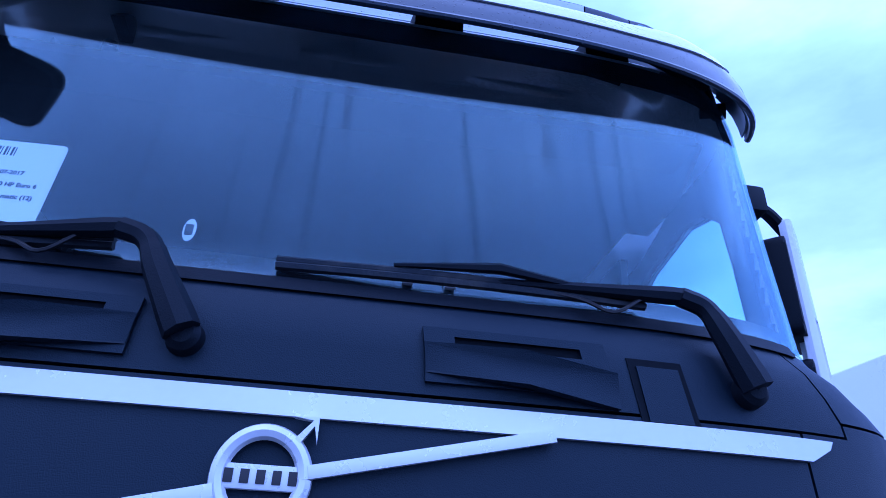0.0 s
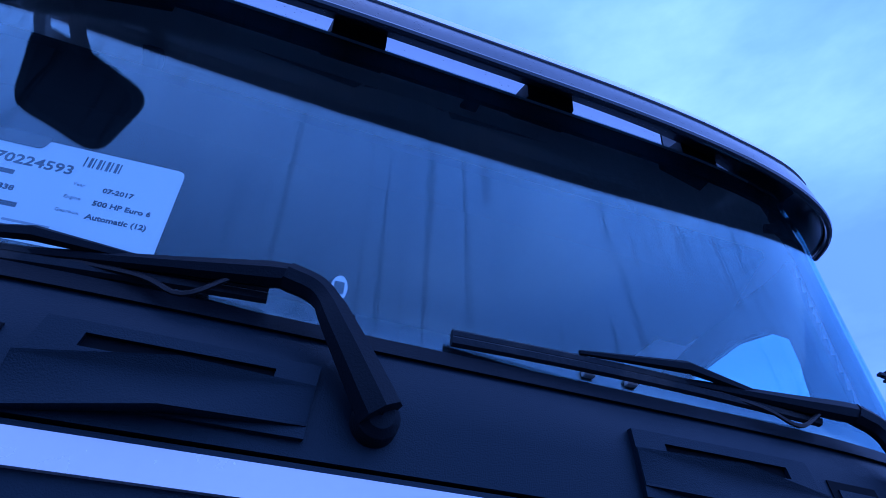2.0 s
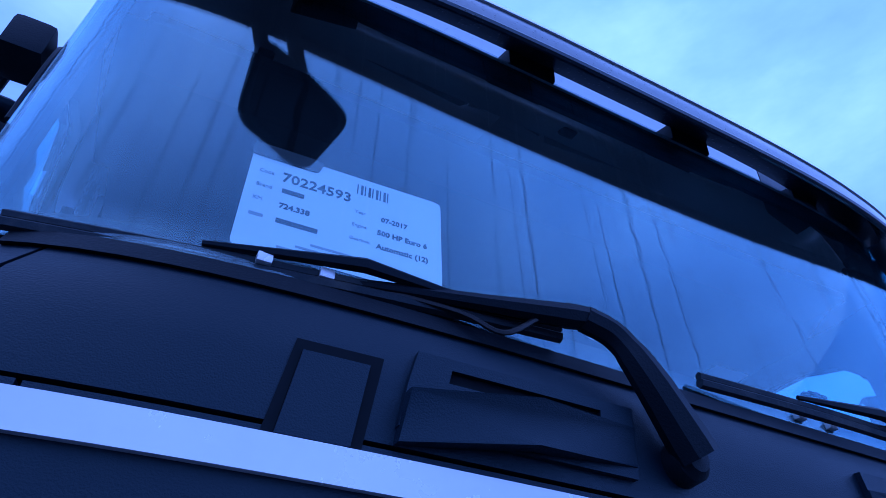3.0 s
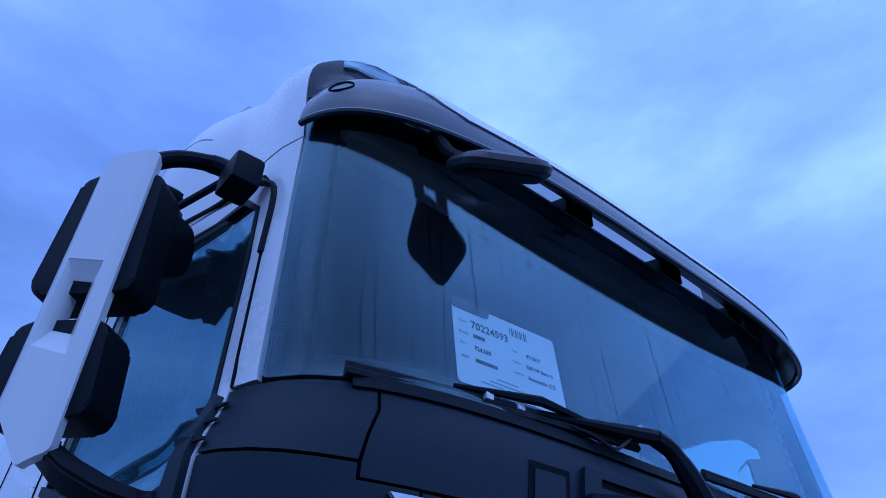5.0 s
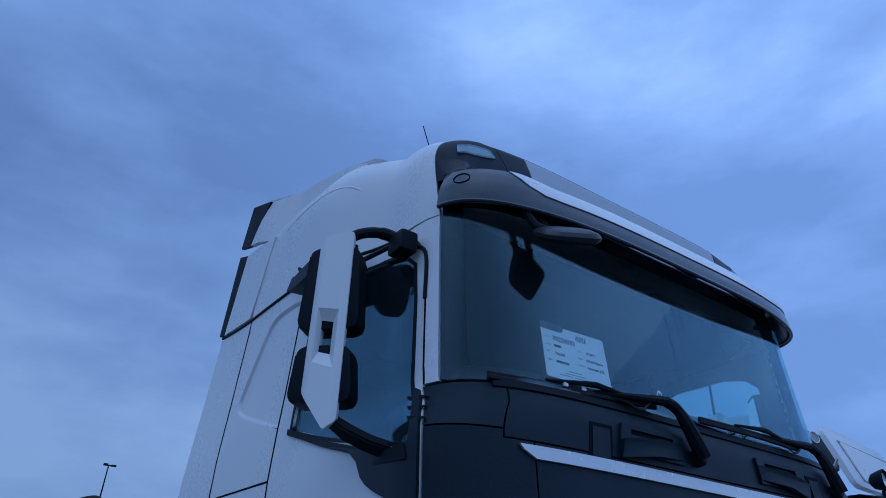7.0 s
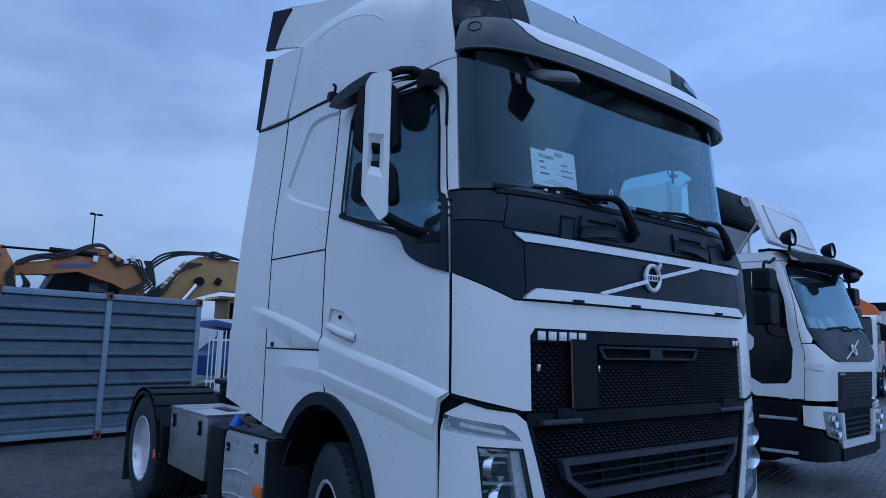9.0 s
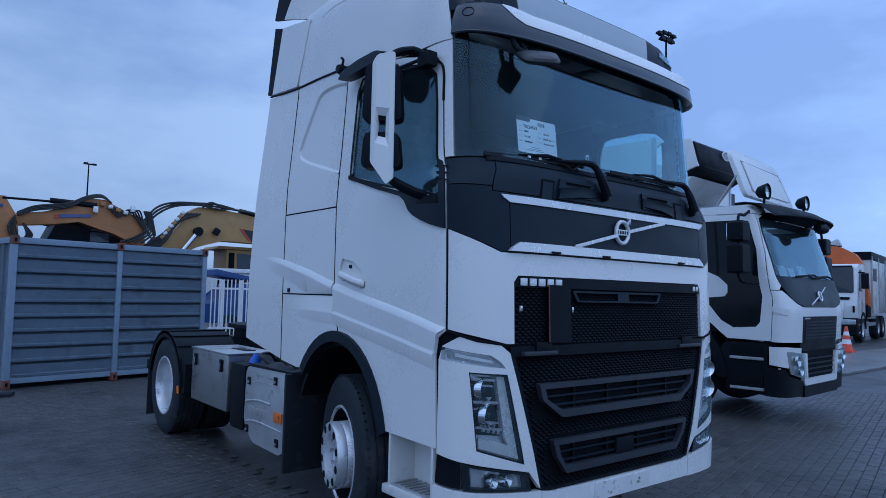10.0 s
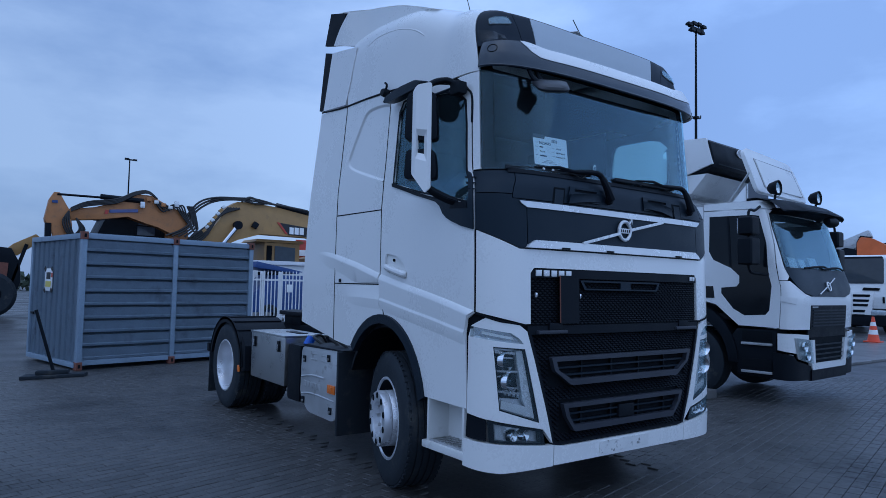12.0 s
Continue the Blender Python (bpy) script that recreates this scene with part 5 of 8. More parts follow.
# ---- door mirrors ----
def door_mirror(side):
    o = Vector((side * 1.40, 0.745, 0))
    a = Vector((side * 0.70, 0.714, 0))            # outwards and back
    n = Vector((side * 0.714, -0.70, 0))           # outwards and ahead

    def at(p, q, z):
        return o + a * p + n * q + Vector((0, 0, z))

    def skin(p, z, off):
        return at(p, 0.045 + off - 0.9 * max(0.0, abs(p) - 0.045) ** 1.0, z)

    outline = round_poly([(-0.066, 2.150), (-0.030, 2.115), (0.066, 2.245), (0.066, 2.800), (0.030, 2.842), (-0.062, 2.858)], 0.012, 3)
    hole = [(-0.040, 2.322), (0.037, 2.345), (0.037, 2.545), (-0.040, 2.535)]
    throat = [(-0.017, 2.378), (0.026, 2.388), (0.026, 2.505), (-0.017, 2.498)]
    mirror = part("door_mirror", sheet(outline, skin, steps(-0.07, 0.07, 8), steps(2.1, 2.9, 10), [hole], 0.0, 0.02), WHITE, truck, "tall white mirror cover on black housings")
    scoop = bmesh.new()
    pts = [[skin(*q, -0.001) for q in hole], [at(q[0], 0.022, q[1]) for q in throat], [at(q[0], -0.01, q[1]) for q in throat]]
    ring = [[scoop.verts.new(p) for p in row] for row in pts]
    for front, behind in zip(ring[:-1], ring[1:]):
        for i in range(4):
            scoop.faces.new((front[i], front[(i + 1) % 4], behind[(i + 1) % 4], behind[i]))
    part("cover_opening", scoop, WHITE, mirror)
    for z0, z1 in ((2.475, 2.800), (2.212, 2.412)):
        ol = round_poly([(-0.105, z0), (0.12, z0), (0.105, z1), (-0.085, z1)], 0.035, 4)
        hs = bmesh.new()
        prism(hs, [at(p, 0.02, z) for p, z in ol], n * -0.095, 0.012)
        housing = part("mirror_housing", hs, BLACK, mirror)
        gl = bmesh.new()
        prism(gl, [at(p * 0.86, -0.080, z0 + (z - z0) * 0.9 + 0.012) for p, z in ol], n * -0.002)
        part("mirror_glass", gl, MIRROR, housing)
    arm = bmesh.new()
    tube(arm, smooth_line([at(-0.02, 0.02, 2.83), (side * 1.335, 0.695, 2.875), (side * 1.26, 0.68, 2.895), (side * 1.20, 0.645, 2.87)], 5), [0.021] * 10 + [0.024] * 6, 10)
    part("upper_arm", arm, BLACK, mirror)
    part("arm_joint", cube((side * 1.205, 0.615, 2.835), (0.075, 0.10, 0.085), 0.016), BLACK, mirror)
    for dz in (() if side > 0 else (0.0,)):
        part("stay_rod", tube(bmesh.new(), [(side * 1.23, 0.66, 2.84 + dz), (side * 1.31, 0.86, 2.80 + dz)], 0.010, 8), DARK, mirror)
    low = bmesh.new()
    tube(low, [at(-0.03, -0.01, 2.22), at(-0.03, -0.01, 2.165), (side * 1.335, 0.665, 2.115), (side * 1.285, 0.60, 2.075), (side * 1.235, 0.56, 2.055), (side * 1.20, 0.55, 2.05)], [0.024, 0.028, 0.032, 0.032, 0.032, 0.032], 4)
    bmesh.ops.bevel(low, geom=low.edges[:], offset=0.006, segments=2, affect="EDGES")
    part("lower_arm", low, BLACK, mirror)
    part("arm_foot", prism(bmesh.new(), [(side * 1.20, 0.60, 2.055), (side * 1.20, 0.44, 2.055), (side * 1.20, 0.43, 2.005), (side * 1.20, 0.62, 2.015)], (side * 0.062, 0, 0), 0.01), BLACK, mirror)
    return mirror


for side in SIDES:
    door_mirror(side)

# kerb mirror over the near-side door: dark shell on two arms
kerb = bmesh.new()
prism(kerb, [(-1.262 - 0.85 * p, 0.93 - 0.5 * p, z) for p, z in round_poly([(-0.055, 2.865), (-0.072, 2.79), (-0.062, 2.715), (-0.01, 2.69), (0.045, 2.715), (0.068, 2.79), (0.055, 2.865)], 0.03, 3)], (0.025, -0.042, 0.0), 0.012)
kerb_mirror = part("kerb_mirror", kerb, BLACK, truck, "black kerb mirror over the door")
hood = bmesh.new()
prism(hood, [(-1.255, y, z) for y, z in round_poly([(1.385, 2.900), (1.33, 2.932), (1.14, 2.955), (0.95, 2.958), (0.87, 2.935), (0.89, 2.905), (1.00, 2.892), (1.27, 2.876), (1.37, 2.882)], 0.03, 3)], (-0.105, -0.03, -0.02), 0.022)
part("kerb_hood", hood, DARK, kerb_mirror)
for y in (0.89, 0.96):
    part("mirror_arm", tube(bmesh.new(), smooth_line([(-1.262, y, 2.85), (-1.245, y + 0.05, 2.905), (-1.25, y + 0.12, 2.945)], 4), 0.014, 8), BLACK, kerb_mirror)
part("mirror_glass", prism(bmesh.new(), [(-1.262 - 0.85 * p + 0.001, 0.932 - 0.5 * p, z) for p, z in round_poly([(-0.045, 2.85), (-0.058, 2.79), (-0.01, 2.71), (0.055, 2.79), (0.045, 2.85)], 0.025, 3)], (-0.002, 0.004, 0)), MIRROR, kerb_mirror)
part("rail_end", lathe(bmesh.new(), [(-0.03, 0.0), (-0.028, 0.028), (0.0, 0.036), (0.03, 0.03), (0.04, 0.0)], Matrix.Translation((-1.258, 1.49, 2.995)), 14), BLACK, kerb_mirror)
part("rail_hook", tube(bmesh.new(), smooth_line([(-1.262, 1.47, 3.01), (-1.265, 1.455, 3.05), (-1.265, 1.48, 3.07)], 3), 0.009, 6), BLACK, kerb_mirror)

# front mirror that hangs under the visor
FM = Matrix.Translation((-0.760, 0.182, 2.838)) @ Matrix.Rotation(radians(-30), 4, "Z") @ Matrix.Rotation(radians(36), 4, "X")


def mirror_shell(outline, z0, z1, bulge):
    """A domed shell over a rounded outline: rings that draw in towards the top and the underside."""
    bm = bmesh.new()
    pts = round_poly(outline, 0.045, 5)
    rings = []
    for z, k in ((z0, 0.86), (z0 + 0.2 * (z1 - z0), 0.97), (z0 + 0.5 * (z1 - z0), 1.0), (z0 + 0.8 * (z1 - z0), 0.90), (z0 + 0.95 * (z1 - z0), 0.68), (z1, 0.35)):
        rings.append([bm.verts.new(FM @ Vector((x * k, y * k, z + bulge * (1 - k)))) for x, y in pts])
    for a, b in zip(rings[:-1], rings[1:]):
        for i in range(len(pts)):
            bm.faces.new((a[i], a[(i + 1) % len(pts)], b[(i + 1) % len(pts)], b[i]))
    bm.faces.new(rings[0])
    bm.faces.new(list(reversed(rings[-1])))
    return bm


front_mirror = part("front_mirror", mirror_shell([(-0.135, 0.075), (0.125, 0.075), (0.105, -0.085), (-0.095, -0.085)], -0.020, 0.026, 0.006), material("mid_grey_plastic", (0.026, 0.029, 0.036), 0.4, vary=0.15, scale=6), truck, "grey front view mirror hanging under the visor")
part("mirror_glass", mirror_shell([(-0.112, 0.058), (0.104, 0.058), (0.088, -0.068), (-0.080, -0.068)], -0.025, -0.017, 0.0), BLACK, front_mirror)
for dx in (-0.035, 0.035):
    part("mirror_arm", tube(bmesh.new(), smooth_line([(-0.785 + dx, 0.235, 2.862), (-0.81 + dx, 0.272, 2.90), (-0.83 + dx, 0.296, 2.97), (-0.83 + dx, 0.306, 3.03)], 4), 0.016, 8), BLACK, front_mirror)
part("mirror_bracket", cube((-0.83, 0.315, 3.04), (0.14, 0.028, 0.05), 0.008), BLACK, front_mirror)

# ---- wipers ----
def wiper(pivot, elbow, tip, heel):
    """Arm that rises from its pivot, bends over the glass and carries a long blade."""
    pv, el, tp, hl = (Vector(p) for p in (pivot, elbow, tip, heel))
    mid = hl + (tp - hl) * 0.42 + Vector((0, -0.015, 0.012))
    bm = bmesh.new()
    tube(bm, smooth_line([pv + Vector((0, -0.015, 0.0)), pv + (el - pv) * 0.55 + Vector((0, -0.012, 0)), el + (pv - el) * 0.12, el + (mid - el) * 0.10], 6), [0.030, 0.030, 0.029, 0.028, 0.027, 0.026, 0.025, 0.024, 0.023, 0.022] + [0.020] * 9, 8)
    w = part("wiper", bm, BLACK, truck, "black windscreen wiper at rest")
    bm = bmesh.new()
    tube(bm, [el + (mid - el) * t for t in (0.06, 0.16, 0.5, 1.0)], [0.017, 0.019, 0.013, 0.007], 8)
    part("wiper_arm", bm, BLACK, w)
    part("pivot_cap", lathe(bmesh.new(), [(0.018, 0.002), (0.016, 0.018), (0.006, 0.028), (-0.02, 0.031), (-0.04, 0.032)], Matrix.Translation(pv) @ Matrix.Rotation(radians(-90), 4, "Z"), 20), BLACK, w)
    bm = bmesh.new()
    k = 14
    pts = [tp + (hl - tp) * i / k + Vector((0, -0.012 * math.sin(math.pi * i / k), 0)) for i in range(k + 1)]
    for dz, r in ((0.0, 0.009), (0.012, 0.007)):
        tube(bm, [p + Vector((0, -0.004, dz)) for p in pts], r, 6)
    part("wiper_blade", bm, RUBBER, w)
    bm = bmesh.new()
    tube(bm, [tp + (hl - tp) * 0.30 + Vector((0, -0.02, 0.02)), mid + Vector((0, -0.018, 0.018)), tp + (hl - tp) * 0.86 + Vector((0, -0.018, 0.014))], [0.004, 0.011, 0.004], 6)
    part("blade_bridge", bm, BLACK, w)
    bm = bmesh.new()
    tube(bm, smooth_line([el + (mid - el) * 0.30 + Vector((0, 0, -0.012)), el + (mid - el) * 0.45 + Vector((0, -0.004, -0.045)), el + (mid - el) * 0.62 + Vector((0, 0, -0.02)), mid], 5), 0.004, 6)
    part("washer_hose", bm, HOSE, w)


def near_glass(x, z, off):
    p = cab(uz(x, z), z, off)
    return (p.x, p.y, p.z)


wiper(near_glass(-0.155, 2.135, 0.02), (-0.262, 0.195, 2.318), near_glass(-1.025, 2.282, 0.012), near_glass(-0.315, 2.298, 0.02))
wiper(near_glass(0.828, 2.135, 0.02), (0.765, 0.222, 2.318), near_glass(-0.040, 2.300, 0.012), near_glass(0.66, 2.298, 0.02))
for x in (-0.74, -0.66, -0.40, 0.20, 0.28):
    part("cowl_clip", cube(near_glass(x, 2.302, 0.006), (0.02, 0.012, 0.014), 0.003), TRIM, truck)
plug = part("cable_plug", cube(near_glass(-0.250, 2.318, -0.065), (0.040, 0.016, 0.020), 0.003, Matrix.Rotation(radians(12), 4, "Y")), PAPER, truck, "loose white cable plug behind the glass")
for k in range(3):
    part("plug_pin", cube(near_glass(-0.236, 2.312 + 0.006 * k, -0.056), (0.010, 0.003, 0.003)), INK, plug)
part("cable", tube(bmesh.new(), smooth_line([near_glass(-0.270, 2.318, -0.066), near_glass(-0.31, 2.310, -0.070), near_glass(-0.37, 2.296, -0.080)], 5), 0.006, 6), HOSE, plug)
oval = bmesh.new()
lathe(oval, [(0.001, 0.001), (0.001, 0.017), (0.0, 0.018)], Matrix.Translation(near_glass(-0.212, 2.372, -0.017)) @ Matrix.Rotation(radians(-106), 4, "Z") @ Matrix.Diagonal((1, 0.75, 1.35, 1)), 20)
sensor = part("rain_sensor", oval, TRIM, truck, "small pale oval sensor on the glass")
part("sensor_eye", cube(near_glass(-0.212, 2.372, -0.0152), (0.016, 0.003, 0.022), 0.001), INK, sensor)

# ---- inside the cab ----
part("dashboard", prism(bmesh.new(), [(-1.06, 0.46, 2.24), (-1.06, 0.52, 2.28), (-1.06, 0.78, 2.31), (-1.06, 0.98, 2.23), (-1.06, 1.02, 1.9), (-1.06, 0.46, 1.9)], (2.12, 0, 0), 0.02), INTERIOR, truck)
part("cab_floor", cube((0, 1.45, 1.60), (2.38, 1.5, 0.05)), INTERIOR, truck)
part("rear_lining", cube((0, 2.12, 2.55), (2.36, 0.05, 1.9)), INTERIOR, truck)
part("headlining", cube((0, 1.45, 3.03), (2.16, 1.40, 0.04), 0.01), INTERIOR, truck)
part("front_locker", prism(bmesh.new(), [(-1.10, 0.60, 3.03), (-1.10, 0.78, 2.93), (-1.10, 1.0, 2.93), (-1.10, 1.0, 3.03)], (2.2, 0, 0), 0.01), INTERIOR, truck)
for side in SIDES:
    part("side_lining", sheet([(1.36, 1.62), (2.12, 1.62), (2.12, 3.03), (1.36, 3.03)], lambda y, z, off: Vector((side * (1.185 + off), y, z)), thick=0.03), INTERIOR, truck)
    part("door_lining", sheet([(0.55, 1.62), (1.36, 1.62), (1.36, 2.24), (0.55, 2.02)], lambda y, z, off: Vector((side * (1.14 + off), y, z)), thick=0.03), INTERIOR, truck)
    seat = part("seat", cube((side * 0.62, 1.38, 1.98), (0.52, 0.50, 0.16), 0.05), CLOTH, truck, "dark cloth cab seat")
    part("backrest", cube((side * 0.62, 1.62, 2.32), (0.48, 0.13, 0.62), 0.05, Matrix.Rotation(radians(-10), 4, "X")), CLOTH, seat)
    part("headrest", cube((side * 0.62, 1.68, 2.70), (0.28, 0.10, 0.16), 0.04), CLOTH, seat)
    part("seat_base", cube((side * 0.62, 1.38, 1.76), (0.40, 0.40, 0.30), 0.03), INTERIOR, seat)
wheel_bm = bmesh.new()
wm = Matrix.Translation((0.62, 0.93, 2.30)) @ Matrix.Rotation(radians(-38), 4, "X")
tube(wheel_bm, [wm @ Vector((0.225 * math.cos(a), 0.225 * math.sin(a), 0)) for a in steps(0, 2 * math.pi, 36)], 0.016, 8)
steering = part("steering_wheel", wheel_bm, BLACK, truck, "black steering wheel")
part("steering_hub", cube(wm @ Vector((0, 0, -0.02)), (0.17, 0.14, 0.05), 0.02, Matrix.Rotation(radians(-38), 4, "X")), BLACK, steering)
for a in (0.2, math.pi - 0.2, -math.pi / 2):
    part("spoke", tube(bmesh.new(), [wm @ Vector((0.06 * math.cos(a), 0.06 * math.sin(a), -0.01)), wm @ Vector((0.215 * math.cos(a), 0.215 * math.sin(a), 0))], 0.014, 8), BLACK, steering)
part("steering_column", tube(bmesh.new(), [wm @ Vector((0, 0, -0.03)), (0.62, 0.80, 2.10)], 0.05, 10), BLACK, steering)

# ---- chassis ----
for side in SIDES:
    part("frame_rail", cube((side * 0.40, 4.1, 0.86), (0.08, 4.4, 0.27), 0.01), BLACK, truck)
for y in (2.4, 3.3, 4.3, 5.9):
    part("cross_member", cube((0, y, 0.86), (0.76, 0.10, 0.20), 0.01), BLACK, truck)
part("rear_axle", tube(bmesh.new(), [(-1.0, 5.16, 0.5), (1.0, 5.16, 0.5)], 0.09, 14), BLACK, truck)
part("differential", lathe(bmesh.new(), [(-0.2, 0.02), (-0.16, 0.16), (0.0, 0.22), (0.16, 0.16), (0.2, 0.02)], Matrix.Translation((0, 5.16, 0.5)), 24), BLACK, truck)
part("front_axle", cube((0, 1.41, 0.42), (1.9, 0.12, 0.12), 0.02), BLACK, truck)
part("engine_block", cube((0, 1.45, 0.95), (0.9, 1.2, 0.55), 0.05), BLACK, truck)
part("gearbox", cube((0, 2.5, 0.72), (0.45, 0.9, 0.4), 0.06), BLACK, truck)
plate_pts = [(-0.45, 4.55, 0), (0.45, 4.55, 0), (0.52, 5.0, 0), (0.48, 5.35, 0), (0.16, 5.62, 0), (0.05, 5.2, 0), (-0.05, 5.2, 0), (-0.16, 5.62, 0), (-0.48, 5.35, 0), (-0.52, 5.0, 0)]
fifth = bmesh.new()
prism(fifth, [Vector(p) + Vector((0, 0, 1.10)) for p in plate_pts], (0, 0, 0.05), 0.01)
fifth_wheel = part("fifth_wheel", fifth, BLACK, truck, "black greasy coupling plate")
part("coupling_base", cube((0, 5.0, 1.04), (0.9, 0.5, 0.12), 0.02), BLACK, fifth_wheel)
part("catwalk", cube((0, 3.55, 1.02), (1.0, 0.9, 0.03), 0.006), ALU, truck)
for k in range(3):
    part("air_line", tube(bmesh.new(), smooth_line([(-0.3 + 0.15 * k, 2.26, 1.5), (-0.35 + 0.15 * k, 2.6, 1.35), (-0.5 + 0.1 * k, 2.9, 1.15), (-0.6 + 0.1 * k, 3.0, 1.02)], 5), 0.014, 8), HOSE, truck)
for k, (y, x) in enumerate(((2.15, -0.98), (2.35, -1.05), (2.62, -1.0), (2.8, -1.08))):
    part("pipe_loop", tube(bmesh.new(), smooth_line([(x, y, 0.93), (x - 0.05, y + 0.1, 1.0), (x + 0.1, y + 0.25, 1.0), (x + 0.2, y + 0.3, 0.9)], 5), 0.012, 8), HOSE, truck)
part("air_tank_top", cube((-0.95, 2.55, 0.915), (0.5, 0.75, 0.05), 0.015), BLACK, truck)

# silver side cover, urea tank, tool box on the near side; fuel tank on the far side
cov = bmesh.new()
prism(cov, [(-1.205, y, z) for y, z in round_poly([(2.235, 0.925), (2.985, 0.912), (3.005, 0.44), (2.82, 0.325), (2.33, 0.315), (2.255, 0.36)], 0.05, 4)], (0.16, 0, 0), 0.018)
cover = part("side_cover", cov, ALU, truck, "silver cast side cover with bolts and an amber reflector")
part("amber_reflector", cube((-1.212, 2.352, 0.588), (0.014, 0.135, 0.075), 0.008), ORANGE, cover)
part("reflector_core", cube((-1.222, 2.352, 0.588), (0.008, 0.075, 0.045), 0.004), ORANGE, cover)
for y, z in ((2.92, 0.80), (2.42, 0.85), (2.93, 0.42), (2.37, 0.40)):
    part("bolt_pocket", cube((-1.208, y, z), (0.012, 0.055, 0.06), 0.006), BLACK, cover)
    part("bolt", lathe(bmesh.new(), [(-0.012, 0.0), (-0.012, 0.012), (0.004, 0.014)], Matrix.Translation((-1.212, y, z - 0.008)), 6), STEEL, cover)
for r in range(2):
    for k in range(3):
        for yb in (2.78, 2.56):
            part("raised_dash", cube((-1.207, yb - 0.05 * k, 0.86 - 0.05 * r), (0.008, 0.032, 0.010), 0.003), ALU, cover)
part("cover_rib", tube(bmesh.new(), smooth_line([(-1.203, 2.98, 0.63), (-1.206, 2.75, 0.665), (-1.206, 2.50, 0.665)], 4), 0.010, 8), ALU, cover)
part("cover_rib", tube(bmesh.new(), smooth_line([(-1.203, 2.98, 0.47), (-1.206, 2.75, 0.50), (-1.203, 2.30, 0.49)], 4), 0.008, 8), ALU, cover)
for k in range(5):
    part("plain_letter_bar", cube((-1.207, 2.90 - 0.075 * k, 0.575), (0.008, 0.050, 0.055), 0.006), ALU, cover)
part("spray_flap", cube((-1.08, 2.17, 0.58), (0.34, 0.03, 0.70), 0.008), RUBBER, truck)
urea = part("urea_tank", cube((-1.03, 3.20, 0.64), (0.34, 0.30, 0.55), 0.05), BLACK, truck, "black plastic tank with a blue cap")
part("blue_cap", lathe(bmesh.new(), [(0.075, 0.0), (0.07, 0.04), (0.0, 0.048), (-0.02, 0.048)], Matrix.Translation((-1.08, 3.12, 0.92)) @ Matrix.Rotation(radians(-65), 4, "Y"), 18), BLUE, urea)
toolbox = part("tool_box", cube((-0.98, 3.87, 0.715), (0.45, 0.94, 0.48), 0.012), STEEL, truck, "stainless steel tool box with two latches")
part("lid", cube((-0.98, 3.87, 0.965), (0.47, 0.96, 0.022), 0.006), STEEL, toolbox)
part("lid_groove", cube((-0.93, 3.75, 0.979), (0.10, 0.34, 0.006), 0.003), BLACK, toolbox)
for y in (4.22, 3.55):
    lt = part("latch", cube((-1.213, y, 0.86), (0.018, 0.045, 0.11), 0.006), BLACK, toolbox)
    part("latch_tongue", cube((-1.226, y, 0.85), (0.010, 0.025, 0.06), 0.004), CHROME, lt)
fuel = bmesh.new()
prism(fuel, [(0.62, 2.3, z) for z in (0.4,)] and [(x, 2.3, z) for x, z in round_poly([(0.55, 0.38), (1.2, 0.38), (1.2, 0.98), (0.55, 0.98)], 0.12, 4)], (0, 1.7, 0), 0.01)
part("fuel_tank", fuel, ALU, truck, "aluminium fuel tank")

# rear mudguards
for side in SIDES:
    x0, x1 = side * 1.235, side * 0.62
    arc = [(5.16 + 0.60 * math.cos(a), 0.50 + 0.58 * math.sin(a)) for a in steps(radians(12), radians(176), 20)]
    arc2 = [(5.16 + 0.575 * math.cos(a), 0.50 + 0.555 * math.sin(a)) for a in steps(radians(176), radians(12), 20)]
    mg = bmesh.new()
    prism(mg, [(x0, y, z) for y, z in arc + arc2], (x1 - x0, 0, 0))
    guard = part("mudguard", mg, BLACK, truck, "black plastic rear mudguard with ribs")
    for d in (45, 62, 79, 96, 113, 130, 147):
        a = radians(d)
        part("guard_rib", cube((side * 0.93, 5.16 + 0.605 * math.cos(a), 0.50 + 0.585 * math.sin(a)), (0.60, 0.035, 0.014), 0.005, Matrix.Rotation(a - math.pi / 2, 4, "X")), BLACK, guard)
    lipm = bmesh.new()
    prism(lipm, [(x0, y, z) for y, z in [(5.16 + 0.605 * math.cos(a), 0.50 + 0.585 * math.sin(a)) for a in steps(radians(12), radians(176), 20)] + [(5.16 + 0.535 * math.cos(a), 0.50 + 0.515 * math.sin(a)) for a in steps(radians(176), radians(12), 20)]], (-side * 0.02, 0, 0))
    part("guard_lip", lipm, BLACK, guard)
    part("guard_front", prism(bmesh.new(), [(side * 1.22, 4.62, 0.92), (side * 1.22, 4.50, 0.78), (side * 1.22, 4.50, 0.50), (side * 1.22, 4.60, 0.48)], (-side * 0.55, 0, 0), 0.01), BLACK, guard)
    part("spray_flap", cube((side * 0.93, 5.80, 0.36), (0.58, 0.02, 0.52), 0.006), RUBBER, guard)
    part("amber_reflector", cube((side * 1.232, 4.66, 0.515), (0.014, 0.06, 0.075), 0.006), ORANGE, guard)
part("rear_bar", cube((0, 6.28, 0.62), (2.2, 0.10, 0.12), 0.02), BLACK, truck)


